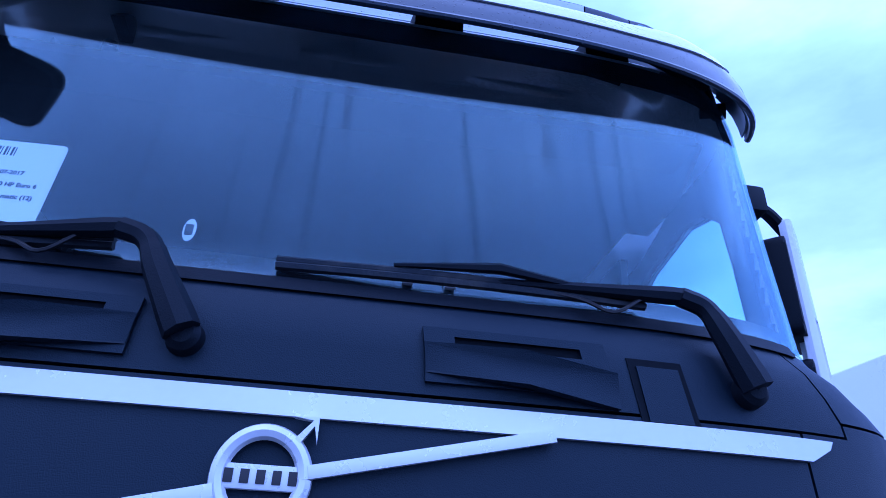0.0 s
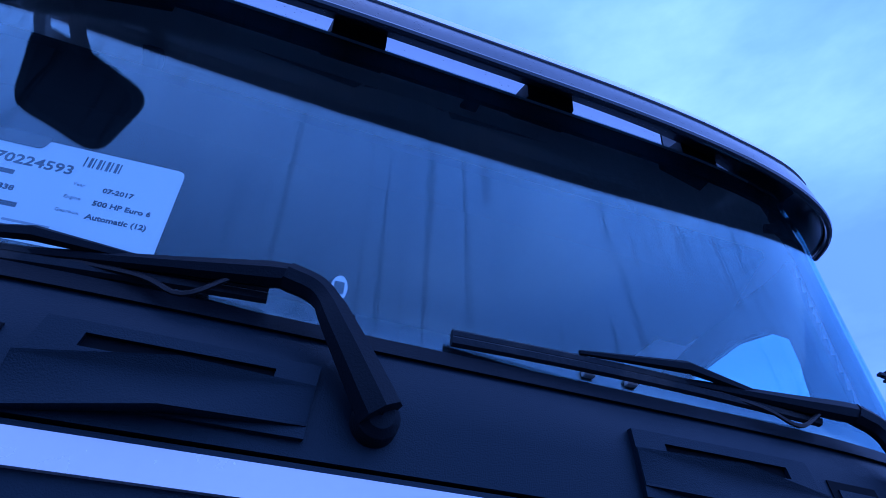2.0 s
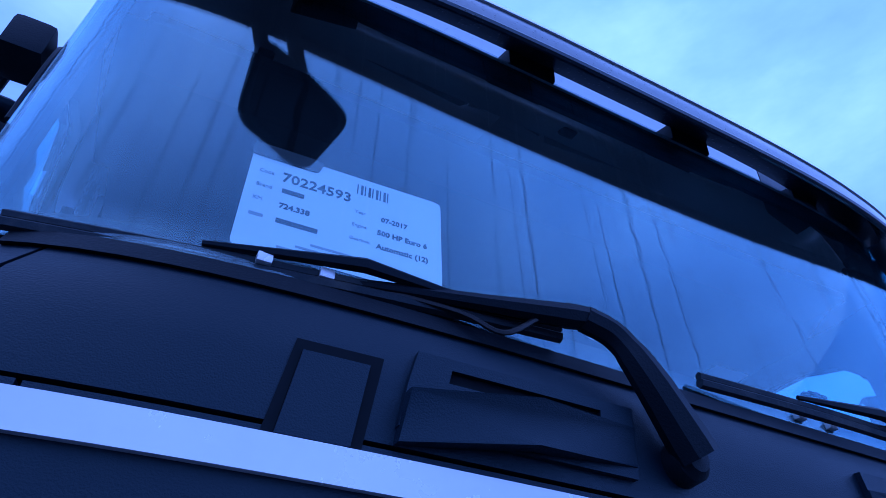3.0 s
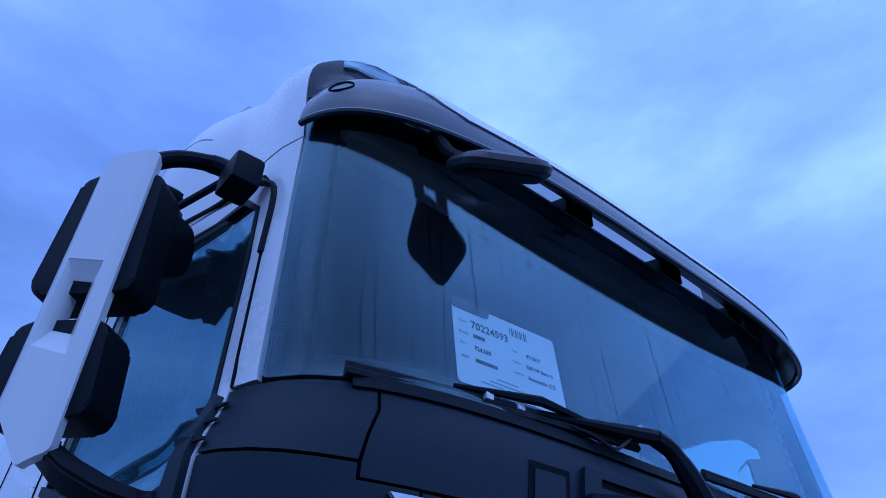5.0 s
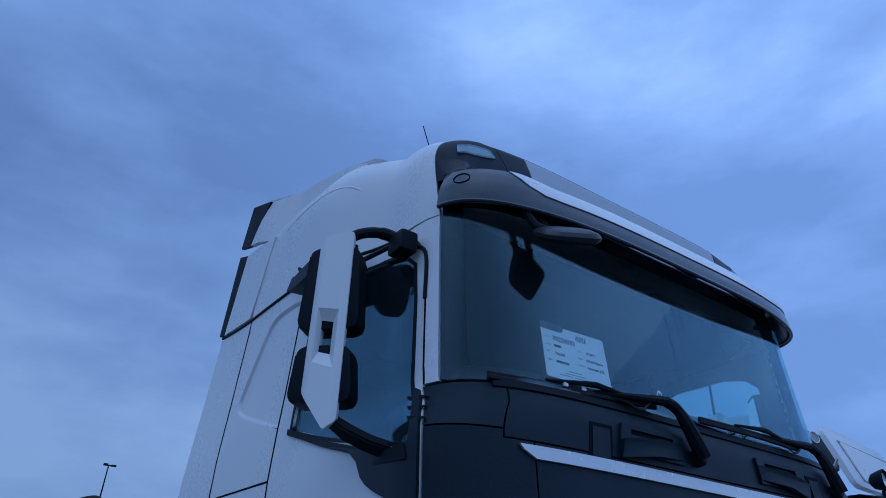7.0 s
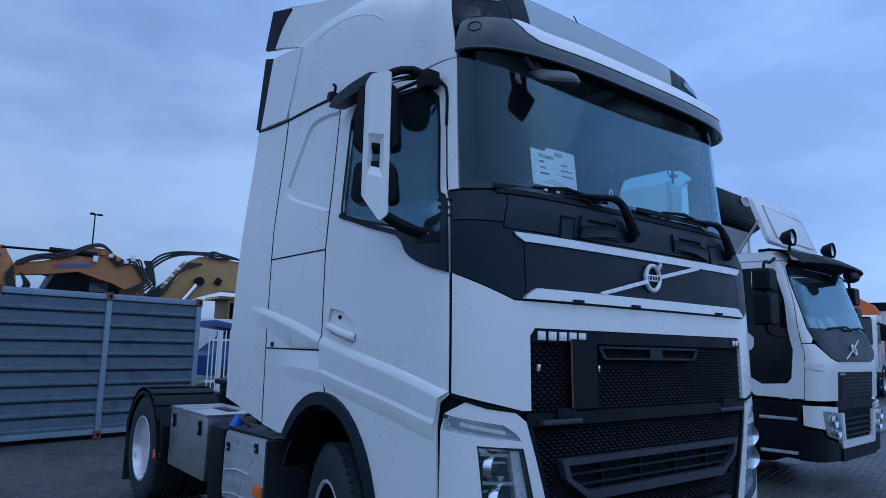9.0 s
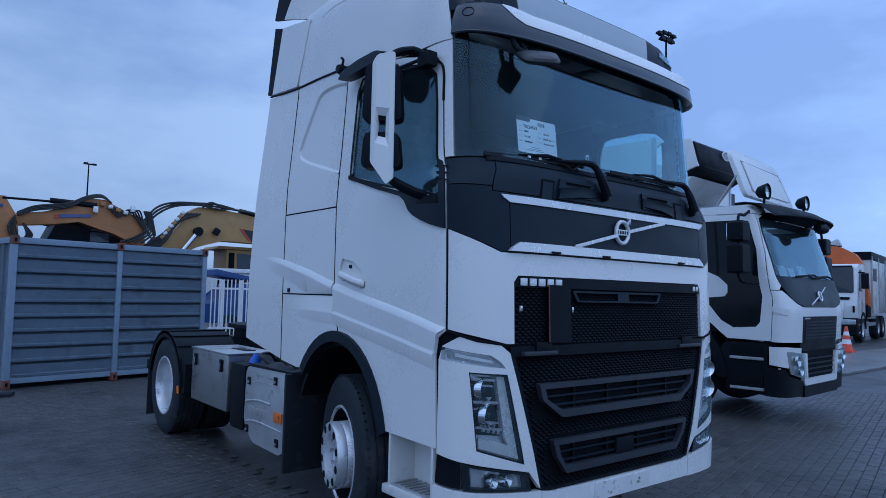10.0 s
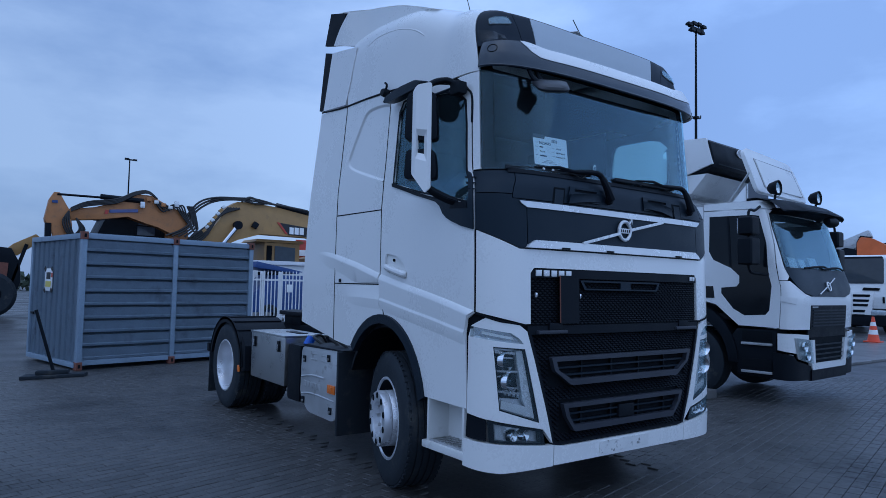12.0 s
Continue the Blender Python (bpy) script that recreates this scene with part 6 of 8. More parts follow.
# ---- wheels ----
def truck_wheel(x, y, side, steer, deep):
    """Tyre with grooves, rim, hub and nuts; side: -1 looks to the truck's right."""
    m = Matrix.Translation((x, y, 0.502)) @ Matrix.Rotation(radians(steer), 4, "Z") @ Matrix.Rotation(0 if side > 0 else math.pi, 4, "Z")
    tyre = [(-0.15, 0.30), (-0.155, 0.36), (-0.155, 0.44), (-0.135, 0.485)]
    for k in range(5):
        c = -0.10 + 0.05 * k
        tyre += [(c - 0.02, 0.500), (c + 0.016, 0.500), (c + 0.018, 0.489), (c + 0.026, 0.489)]
    tyre += [(0.135, 0.485), (0.150, 0.455), (0.157, 0.42), (0.155, 0.36), (0.150, 0.31), (0.130, 0.295)]
    w = part("wheel", lathe(bmesh.new(), [(-0.14, 0.29)] + tyre, m, 64), RUBBER, truck, "truck wheel with a black tyre and aluminium rim")
    if deep:
        prof = [(0.140, 0.312), (0.152, 0.305), (0.152, 0.290), (0.13, 0.278), (0.05, 0.266), (-0.02, 0.255), (-0.055, 0.235), (-0.065, 0.19), (-0.05, 0.15), (-0.05, 0.10), (0.02, 0.095), (0.03, 0.06), (0.03, 0.0)]
    else:
        prof = [(0.010, 0.222), (0.040, 0.208), (0.150, 0.205), (0.158, 0.200), (0.164, 0.205), (0.205, 0.206), (0.222, 0.198), (0.224, 0.140), (0.216, 0.125), (0.165, 0.118), (0.150, 0.10), (0.165, 0.085), (0.165, 0.0)]
    rim = part("rim", lathe(bmesh.new(), prof, m, 56), RIM, w)
    if not deep:
        part("rim_edge", lathe(bmesh.new(), [(0.130, 0.312), (0.150, 0.306), (0.152, 0.292), (0.140, 0.284)], m, 56), RIM, rim)
        part("rim_well", lathe(bmesh.new(), [(0.140, 0.284), (0.03, 0.266), (0.005, 0.250), (0.010, 0.222)], m, 48), BLACK, rim)
    for k in range(10):
        a = 2 * math.pi * (k + 0.5) / 10
        if deep:
            part("rim_hole", lathe(bmesh.new(), [(0.004, 0.0), (0.004, 0.024), (0.0, 0.026)], m @ Matrix.Translation((-0.062, 0.205 * math.cos(a), 0.205 * math.sin(a))), 14), GAP, rim)
        else:
            bm = bmesh.new()
            lathe(bm, [(0.003, 0.0), (0.003, 0.023), (0.0, 0.025)], m @ Matrix.Translation((0.223, 0.172 * math.cos(a), 0.172 * math.sin(a))), 14)
            part("rim_hole", bm, GAP, rim)
        part("wheel_nut", lathe(bmesh.new(), [(0.03, 0.0), (0.03, 0.012), (0.0, 0.016)], m @ Matrix.Translation((-0.05 if deep else 0.155, 0.118 * math.cos(a + 0.3), 0.118 * math.sin(a + 0.3))), 6), STEEL, rim)
    # tread blocks across the shoulder
    tb = bmesh.new()
    for k in range(60):
        a = 2 * math.pi * k / 60
        for c in (-0.115, 0.115):
            box(tb, m @ Vector((c, 0.4945 * math.cos(a), 0.4945 * math.sin(a))), (0.034, 0.030, 0.012), 0, m.to_3x3().to_4x4() @ Matrix.Rotation(a - math.pi / 2, 4, "X"))
    tagged(part("tread", tb, RUBBER, w), kind="stuff")
    return w


for side in SIDES:
    truck_wheel(side * 1.055, 1.41, side, -14, False)
    truck_wheel(side * 1.075, 5.16, side, 0, True)
    truck_wheel(side * 0.735, 5.16, side, 0, True)

# ---- price card behind the windscreen ----
card = thing("price_card", near_glass(-0.63, 2.33, -0.02), "white sales card with black print, standing behind the windscreen", "card")
C0, C1 = Vector(near_glass(-0.788, 2.335, -0.024)), Vector(near_glass(-0.480, 2.335, -0.024))
CX = (C1 - C0).normalized()
CZ = (Vector(near_glass(-0.63, 2.55, -0.024)) - Vector(near_glass(-0.63, 2.335, -0.024))).normalized()
CN = CX.cross(CZ).normalized()
CM = Matrix((( CX.x, CZ.x, CN.x, C0.x), (CX.y, CZ.y, CN.y, C0.y), (CX.z, CZ.z, CN.z, C0.z), (0, 0, 0, 1)))
CW, CH = (C1 - C0).length, 0.205


def card_at(x, y, z=0.0012):
    return CM @ Matrix.Translation((x, y, z))


def card_bar(x0, y0, x1, y1, mat, name="plain_bar"):
    bm = bmesh.new()
    prism(bm, [CM @ Vector(p) for p in ((x0, y0, 0.0013), (x1, y0, 0.0013), (x1, y1, 0.0013), (x0, y1, 0.0013))], CN * 0.0004)
    part(name, bm, mat, card)


sheet_bm = bmesh.new()
prism(sheet_bm, [CM @ Vector((x, y, 0)) for x, y in round_poly([(0, 0), (CW, 0), (CW, CH), (0, CH)], 0.012, 3)], CN * 0.0012)
part("card_sheet", sheet_bm, PAPER, card)
sheet_bm = bmesh.new()
prism(sheet_bm, [CM @ Vector((x, y, 0.0012)) for x, y in round_poly([(-0.002, CH - 0.020), (0.100, CH - 0.020), (0.108, CH + 0.008), (-0.002, CH + 0.008)], 0.008, 3)], CN * 0.002)
part("dark_tab", sheet_bm, INK, card)
for k in range(3):
    card_bar(0.022 + 0.024 * k, CH - 0.010, 0.040 + 0.024 * k, CH - 0.005, INKGREY)
for text, x, y, size in (("70224593", 0.048, 0.145, 0.027), ("724.338", 0.052, 0.090, 0.014), ("07-2017", 0.205, 0.123, 0.013), ("500 HP Euro 6", 0.200, 0.094, 0.0135), ("Automatic (12)", 0.200, 0.066, 0.0135)):
    lettering(text, size, card_at(x, y), INK, card, bold=0.0004)
for text, x, y, size in (("Code", 0.014, 0.152, 0.010), ("Brand", 0.014, 0.122, 0.010), ("KM", 0.014, 0.094, 0.010), ("Year", 0.163, 0.126, 0.009), ("Engine", 0.160, 0.098, 0.009), ("Gearbox", 0.158, 0.070, 0.009)):
    lettering(text, size, card_at(x, y), INKGREY, card)
for x0, y0, x1, y1 in ((0.052, 0.121, 0.085, 0.130), (0.052, 0.060, 0.112, 0.069)):
    card_bar(x0, y0, x1, y1, INK)
card_bar(0.014, 0.062, 0.034, 0.068, INKGREY)
for k in range(9):
    card_bar(0.163 + 0.0062 * k, 0.168, 0.163 + 0.0062 * k + (0.002, 0.004)[k % 2], 0.190, INK)
for y, x0, x1 in ((0.034, 0.105, 0.165), (0.024, 0.085, 0.185), (0.015, 0.06, 0.12), (0.015, 0.13, 0.20)):
    card_bar(x0, y, x1, y + 0.004, INKGREY)


# ---- grey storage container with ribbed sides ----
container = thing("storage_container", (-2.27, 9.42, 0), "grey steel storage container with ribbed sides and rust-red corner castings", "container")
CA = radians(12.5)
KX, KY = Vector((math.cos(CA), math.sin(CA), 0)), Vector((-math.sin(CA), math.cos(CA), 0))
K0 = Vector((-2.27, 9.42, 0))
KL, KW, KH = 3.2, 2.44, 2.287
KR = Matrix.Rotation(CA, 4, "Z")


def kon(x, y, z):
    return K0 + KX * x + KY * y + Vector((0, 0, z))


for x0 in (0.0, KL / 2):
    # long wall with horizontal ribs
    prof, z = [], 0.16
    rows = 9
    h = (KH - 0.10 - 0.16) / rows
    for r in range(rows):
        prof += [(0.016, z), (0.002, z + h * 0.05), (0.002, z + h * 0.20), (0.016, z + h * 0.27), (0.020, z + h * 0.86), (0.075, z + h * 0.875), (0.075, z + h * 0.98)]
        z += h
    bm = bmesh.new()
    a = [bm.verts.new(kon(x0 + 0.06, y, zz)) for y, zz in prof]
    b = [bm.verts.new(kon(x0 + KL / 2 - 0.02, y, zz)) for y, zz in prof]
    for i in range(len(prof) - 1):
        bm.faces.new((a[i], b[i], b[i + 1], a[i + 1]))
    bmesh.ops.solidify(bm, geom=bm.faces[:], thickness=0.02)
    part("ribbed_wall", bm, GREYBOX, container)
for x in (0.03, KL / 2, KL - 0.03):
    part("corner_post", cube(kon(x, 0.03, KH / 2), (0.085, 0.10, KH - 0.2), 0.008, KR), GREYBOX, container)
    for z in (0.07, KH - 0.06):
        c = part("corner_casting", cube(kon(x, 0.03, z), (0.10, 0.13, 0.13), 0.01, KR), RUST, container, "rust-red corner casting")
        part("casting_slot", cube(kon(x, -0.036, z), (0.035, 0.006, 0.06), 0.002, KR), GAP, c)
for x in (0.03, KL - 0.03):
    part("corner_post", cube(kon(x, KW - 0.03, KH / 2), (0.085, 0.10, KH - 0.1), 0.008, KR), GREYBOX, container)
part("bottom_rail", cube(kon(KL / 2, 0.05, 0.12), (KL - 0.1, 0.08, 0.09), 0.008, KR), GREYBOX, container)
part("top_rail", cube(kon(KL / 2, 0.04, KH - 0.07), (KL - 0.1, 0.09, 0.08), 0.008, KR), GREYBOX, container)
part("roof_plate", cube(kon(KL / 2, KW / 2, KH - 0.03), (KL - 0.05, KW - 0.05, 0.03), 0.005, KR), GREYBOX, container)
part("back_wall", cube(kon(KL / 2, KW - 0.02, KH / 2), (KL - 0.1, 0.03, KH - 0.1), 0.004, KR), GREYBOX, container)
part("end_wall", cube(kon(KL - 0.02, KW / 2, KH / 2), (0.03, KW - 0.1, KH - 0.1), 0.004, KR), GREYBOX, container)
bm = bmesh.new()
prof = []
for i in range(9):
    y = 0.09 + i * (KW - 0.18) / 9
    d = (KW - 0.18) / 9
    prof += [(0.0, y), (0.0, y + d * 0.60), (0.03, y + d * 0.70), (0.03, y + d * 0.90)]
a = [bm.verts.new(kon(x, y, 0.10)) for x, y in prof]
b = [bm.verts.new(kon(x, y, KH - 0.10)) for x, y in prof]
for i in range(len(prof) - 1):
    bm.faces.new((a[i], b[i], b[i + 1], a[i + 1]))
bmesh.ops.solidify(bm, geom=bm.faces[:], thickness=0.02)
part("fluted_end", bm, GREYBOX, container)
part("end_sill", cube(kon(0.0, KW / 2, 0.08), (0.06, KW - 0.1, 0.08), 0.006, KR), GREYBOX, container)
part("end_header", cube(kon(0.0, KW / 2, KH - 0.07), (0.06, KW - 0.1, 0.09), 0.006, KR), GREYBOX, container)
placard = part("placard", cube(kon(-0.012, 1.45, 1.48), (0.012, 0.36, 0.40), 0.003, KR), PAPER, container, "white placard taped to the container, with red and black print")
part("placard_print", cube(kon(-0.021, 1.45, 1.40), (0.004, 0.26, 0.10), 0.001, KR), material("placard_yellow", (0.6, 0.5, 0.1), 0.5), placard)
part("placard_print", cube(kon(-0.021, 1.45, 1.55), (0.004, 0.20, 0.12), 0.001, KR), INK, placard)
for y, z in ((1.28, 1.67), (1.62, 1.67), (1.28, 1.29), (1.62, 1.29)):
    part("tape", cube(kon(-0.022, y, z), (0.004, 0.09, 0.07), 0.001, KR @ Matrix.Rotation(radians(40), 4, "X")), INK, placard)
part("placard_print", cube(kon(-0.021, 1.28, 1.56), (0.004, 0.07, 0.08), 0.001, KR), REDPAINT, placard)
part("lock_plate", cube(kon(-0.018, 2.20, 0.86), (0.02, 0.16, 0.04), 0.004, KR), BLACK, container)

# ---- rubber foot with a leaning post ----
foot = thing("sign_foot", (-2.67, 8.04, 0), "black rubber sign foot holding a thin leaning post", "sign foot")
ft = bmesh.new()
prism(ft, [(-3.07, 7.93, 0.0), (-2.27, 7.95, 0.0), (-2.20, 8.12, 0.0), (-2.98, 8.22, 0.0)], (0, 0, 0.05), 0.015)
prism(ft, [(-2.88, 7.99, 0.05), (-2.47, 8.0, 0.05), (-2.44, 8.10, 0.05), (-2.84, 8.15, 0.05)], (0, 0, 0.06), 0.02)
part("rubber_base", ft, RUBBER, foot)
part("leaning_post", tube(bmesh.new(), [(-2.64, 8.06, 0.05), (-2.90, 8.10, 0.965)], 0.022, 8), BLACK, foot)

settle(foot, (-2.67, 8.04), (-2.68, 8.72), 1.06)


# ---- white rigid truck parked beside, with a cooling unit and a tilted roof panel ----
# built about the middle of its front, then turned and set down beside the tractor
van = thing("box_truck", (0, 0, 0), "white rigid box truck with black sun visor and spotlights", "truck")
VW, V_TURN = 1.13, 0.30            # half width, and how far back the straight side begins


def van_front(z):
    return float(np.interp(z, [0.3, 0.9, 1.45, 1.60, 1.85, 2.60, 2.80], [0.05, 0.03, 0.0, 0.03, 0.115, 0.335, 0.42]))


def van_lean(z):
    return max(0.0, van_front(z) - 0.03)


def van_skin(u, z, off=0.0):
    """The cab's skin: u from the middle of the front round the corner and back along the side."""
    s, w = abs(u), VW - 0.07 * max(0.0, z - 1.9)
    f, ye = van_front(z), V_TURN + van_lean(z)
    if s <= LQ:
        a, b = np.interp(s, _len, _A), np.interp(s, _len, _B)
        k = min(1.0, max(0.0, (s / LQ - 0.70) / 0.25))
        return Vector((math.copysign(w * a + off * k, u), f + (ye - f) * b - off * (1 - k), z))
    y = V_TURN + s - LQ
    return Vector((math.copysign(w + off, u), y + van_lean(z) * max(0.0, 1 - (y - V_TURN) / 1.1), z))


def vx(x, z=1.2):
    """Surface coordinate at x off the middle of the front."""
    return math.copysign(float(np.interp(abs(x) / (VW - 0.07 * max(0.0, z - 1.9)), _A, _len)), x)


def vy(y, z):
    """Surface coordinate of a place on the side, y behind the front."""
    f, d = van_front(z), van_lean(z)
    if y < V_TURN + d:
        return float(np.interp((y - f) / (V_TURN + d - f), _B, _len))
    return LQ + (y - d * (1 + V_TURN / 1.1)) / (1 - d / 1.1) - V_TURN


VAN_U, VAN_Z = sorted({s * v for v in steps(0, 2.8, 56) for s in (1, -1)}), steps(0.3, 2.9, 26)


def on_van(name, poly, mat, off=0.0, thick=0.02, holes=(), label="", parent=None):
    return part(name, sheet(poly, van_skin, VAN_U, VAN_Z, holes, off, thick), mat, parent or van, label)


def van_side(*pts):
    return [(vy(y, z), z) for y, z in pts]


VAN_WHITE = material("van_paint", (0.76, 0.77, 0.77), 0.3, vary=0.04, scale=1.5, coat=0.3, dirt=(0.55, 0.55, 0.53), dirt_at=0.68, dirt_scale=3)
VAN_GLASS = material("dark_side_glass", (0.006, 0.009, 0.012), 0.09, vary=0.4, scale=3, spec=0.2)
VAN_WIN = [(1.22, 2.60), (0.60, 2.59), (0.50, 2.57), (0.39, 2.18), (0.35, 1.74), (0.35, 1.27), (0.40, 1.21), (0.69, 1.19), (0.85, 1.28), (1.02, 1.49), (1.02, 1.57), (0.80, 1.59), (0.76, 1.64), (0.76, 1.74), (0.88, 1.85), (1.14, 1.97), (1.21, 2.09)]
# edge of the black windscreen field, down the pillar and round under the glass
FIELD = [(0.395, 2.60), (0.35, 2.42), (0.30, 2.26), (0.235, 2.05), (0.18, 1.86), (0.125, 1.74)]
for side in SIDES:
    win = flip(van_side(*VAN_WIN), side)
    door = on_van("door", flip(van_side((0.225, 1.04), (0.77, 1.05), (0.90, 1.16), (1.10, 1.33), (1.31, 1.38), (1.31, 2.68), (0.44, 2.66), (0.385, 2.50), (0.30, 2.16), (0.225, 1.67)), side), VAN_WHITE, holes=[win], label="white door with a window that drops low at the front")
    on_van("door_glass", win, VAN_GLASS, -0.004, 0.008, parent=door)
    on_van("window_bar", flip(van_side((0.93, 2.58), (0.96, 2.58), (0.90, 1.88), (0.87, 1.86)), side), BLACK, 0.002, 0.004, parent=door)
    on_van("quarter_window", flip(van_side((1.12, 1.42), (1.42, 1.42), (1.42, 1.59), (1.14, 1.59)), side), VAN_GLASS, 0.006, 0.012)
    on_van("cab_rear_side", flip(van_side((1.32, 1.33), (1.48, 1.34), (1.48, 2.76), (1.32, 2.76)), side), VAN_WHITE)
    on_van("roof_edge", flip([(vx(0.80, 2.7), 2.66)] + van_side((0.45, 2.675), (1.31, 2.695), (1.31, 2.79)) + [(vx(0.80, 2.7), 2.79)], side), VAN_WHITE)
    field = van_side(*FIELD)
    on_van("pillar", flip([(u + 0.004, z) for u, z in field] + van_side((0.13, 1.68), (0.217, 1.68), (0.292, 2.16), (0.377, 2.50), (0.436, 2.66)) + [(vx(0.93, 2.66), 2.65)], side), VAN_WHITE)
    on_van("front_corner", flip([(vx(0.64), 1.02), (vy(0.217, 1.03), 1.03), (vy(0.217, 1.67), 1.67), (vx(1.05, 1.67), 1.67), (vx(0.96, 1.6), 1.595), (vx(0.80, 1.52), 1.51), (vx(0.64), 1.47)], side), VAN_WHITE)
    on_van("corner_blister", flip([(vx(1.02), 1.36)] + van_side((0.20, 1.40), (0.20, 1.47)) + [(vx(1.0), 1.44)], side), VAN_WHITE, 0.012, 0.012)
    panel = on_van("lamp_panel", flip([(vx(0.70), 0.66), (vx(1.05), 0.72)] + van_side((0.24, 0.75), (0.24, 0.97)) + [(vx(1.02), 0.97), (vx(0.70), 0.95)], side), VAN_WHITE, 0.018, 0.03, label="white panel round the headlamp")
    lamp_poly = round_poly([(vx(0.60), 0.56), (vx(0.98), 0.64), (vx(1.04), 0.92), (vx(0.68), 0.88)], 0.02)
    hl = on_van("headlamp", flip(lamp_poly, side), STEEL, 0.026, 0.02, label="clear headlamp")
    for x, z in ((0.86, 0.80), (0.78, 0.68)):
        part("reflector", lathe(bmesh.new(), [(0.0, 0.0), (0.0, 0.03), (-0.03, 0.06), (-0.032, 0.065), (0.0, 0.065)], Matrix.Translation(van_skin(side * vx(x), z, 0.03)) @ Matrix.Rotation(radians(90), 4, "Z"), 18), CHROME, hl)
    on_van("headlamp_lens", flip(lamp_poly, side), LENS, 0.055, 0.004, parent=hl).visible_shadow = False
    on_van("corner_bumper", flip([(vx(0.55), 0.34)] + van_side((0.30, 0.36), (0.30, 0.72)) + [(vx(1.05), 0.69), (vx(0.98), 0.61), (vx(0.62), 0.53), (vx(0.55), 0.48)], side), BLACK, 0.02, 0.05)
    st = part("boarding_step", prism(bmesh.new(), [(side * (VW - 0.01), y, z) for y, z in ((0.27, 1.01), (0.27, 0.36), (0.80, 0.38), (0.80, 0.62), (0.88, 0.90), (0.80, 1.01))], (-side * 0.35, 0, 0), 0.02), BLACK, van, "black step well under the door")
    for z in (0.43, 0.81):
        part("step_edge", cube((side * (VW + 0.005), 0.52, z), (0.04, 0.42, 0.035), 0.010), ALU, st)
        part("step_recess", cube((side * (VW - 0.006), 0.52, z + 0.11), (0.012, 0.40, 0.13), 0.004), GAP, st)
    arch = [(1.50 - 0.72 * math.cos(a), 0.52 + 0.82 * math.sin(a)) for a in steps(0.02, math.pi - 0.02, 18)]
    arch_in = [(1.50 - 0.58 * math.cos(a), 0.52 + 0.66 * math.sin(a)) for a in steps(math.pi - 0.02, 0.02, 18)]
    part("wheel_arch", prism(bmesh.new(), [(side * (VW + 0.01), y, z) for y, z in arch + arch_in], (-side * 0.40, 0, 0), 0.015), BLACK, van)
    mirror = part("door_mirror", cube((side * 1.50, 0.45, 2.395), (0.24, 0.20, 0.25), 0.05, None, 3), BLACK, van, "black twin door mirror")
    part("lower_mirror", cube((side * 1.51, 0.45, 2.055), (0.26, 0.21, 0.36), 0.05, None, 3), BLACK, mirror)
    part("mirror_arm", tube(bmesh.new(), smooth_line([(side * 1.06, 0.50, 2.70), (side * 1.30, 0.46, 2.62), (side * 1.50, 0.45, 2.58), (side * 1.50, 0.45, 2.2), (side * 1.50, 0.45, 1.82), (side * 1.30, 0.40, 1.76), (side * 1.10, 0.36, 1.76)], 4), 0.018, 8), BLACK, mirror)
    for z in (2.395, 2.055):
        part("mirror_glass", cube((side * 1.505, 0.555, z), (0.19, 0.006, 0.20), 0.002), MIRROR, mirror)
    spot_at = Matrix.Translation((0.06 + side * 0.72, 0.44, 3.00)) @ Matrix.Rotation(radians(90), 4, "Z")
    spot = part("spotlight", lathe(bmesh.new(), [(0.13, 0.0), (0.125, 0.03), (0.09, 0.075), (0.0, 0.105), (-0.03, 0.112), (-0.036, 0.100), (-0.01, 0.092)], spot_at, 24), BLACK, van, "round black spotlight above the visor")
    part("spot_reflector", lathe(bmesh.new(), [(-0.012, 0.095), (0.02, 0.08), (0.06, 0.03), (0.065, 0.0)], spot_at, 24), CHROME, spot)
    part("spot_glass", lathe(bmesh.new(), [(-0.024, 0.0), (-0.020, 0.06), (-0.012, 0.097)], spot_at, 24), LENS, spot).visible_shadow = False
    part("spot_foot", tube(bmesh.new(), [(0.06 + side * 0.72, 0.47, 2.80), (0.06 + side * 0.72, 0.46, 2.90)], 0.018, 8), BLACK, spot)
    for y, wide in ((1.50, 0.28), (5.2, 0.50)):
        m = Matrix.Translation((side * (VW - 0.17), y, 0.50)) @ Matrix.Rotation(0 if side > 0 else math.pi, 4, "Z")
        w = part("wheel", lathe(bmesh.new(), [(0.14 - wide, 0.28), (0.13 - wide, 0.42), (0.15 - wide, 0.49), (0.12, 0.49), (0.14, 0.45), (0.14, 0.31), (0.12, 0.28)], m, 40), RUBBER, van)
        part("rim", lathe(bmesh.new(), [(0.12, 0.285), (0.135, 0.275), (0.06, 0.25), (0.08, 0.16), (0.12, 0.14), (0.12, 0.0)], m, 32), RIM, w)
edge_l, edge_r = flip(van_side(*FIELD), -1), van_side(*FIELD)
on_van("windscreen_frame", edge_l[:-1] + edge_r[-2::-1], BLACK, -0.002, 0.02, [[(u + 0.05, min(z, 2.50)) for u, z in edge_l[:-1]] + [(u - 0.05, min(z, 2.50)) for u, z in edge_r[-2::-1]]])
glass_edge = [(u + 0.02, z) for u, z in edge_l[:-1]] + [(u - 0.02, z) for u, z in edge_r[-2::-1]]
on_van("windscreen", glass_edge, SCREEN2, 0.002, 0.004, label="windscreen with papers behind it").visible_shadow = False
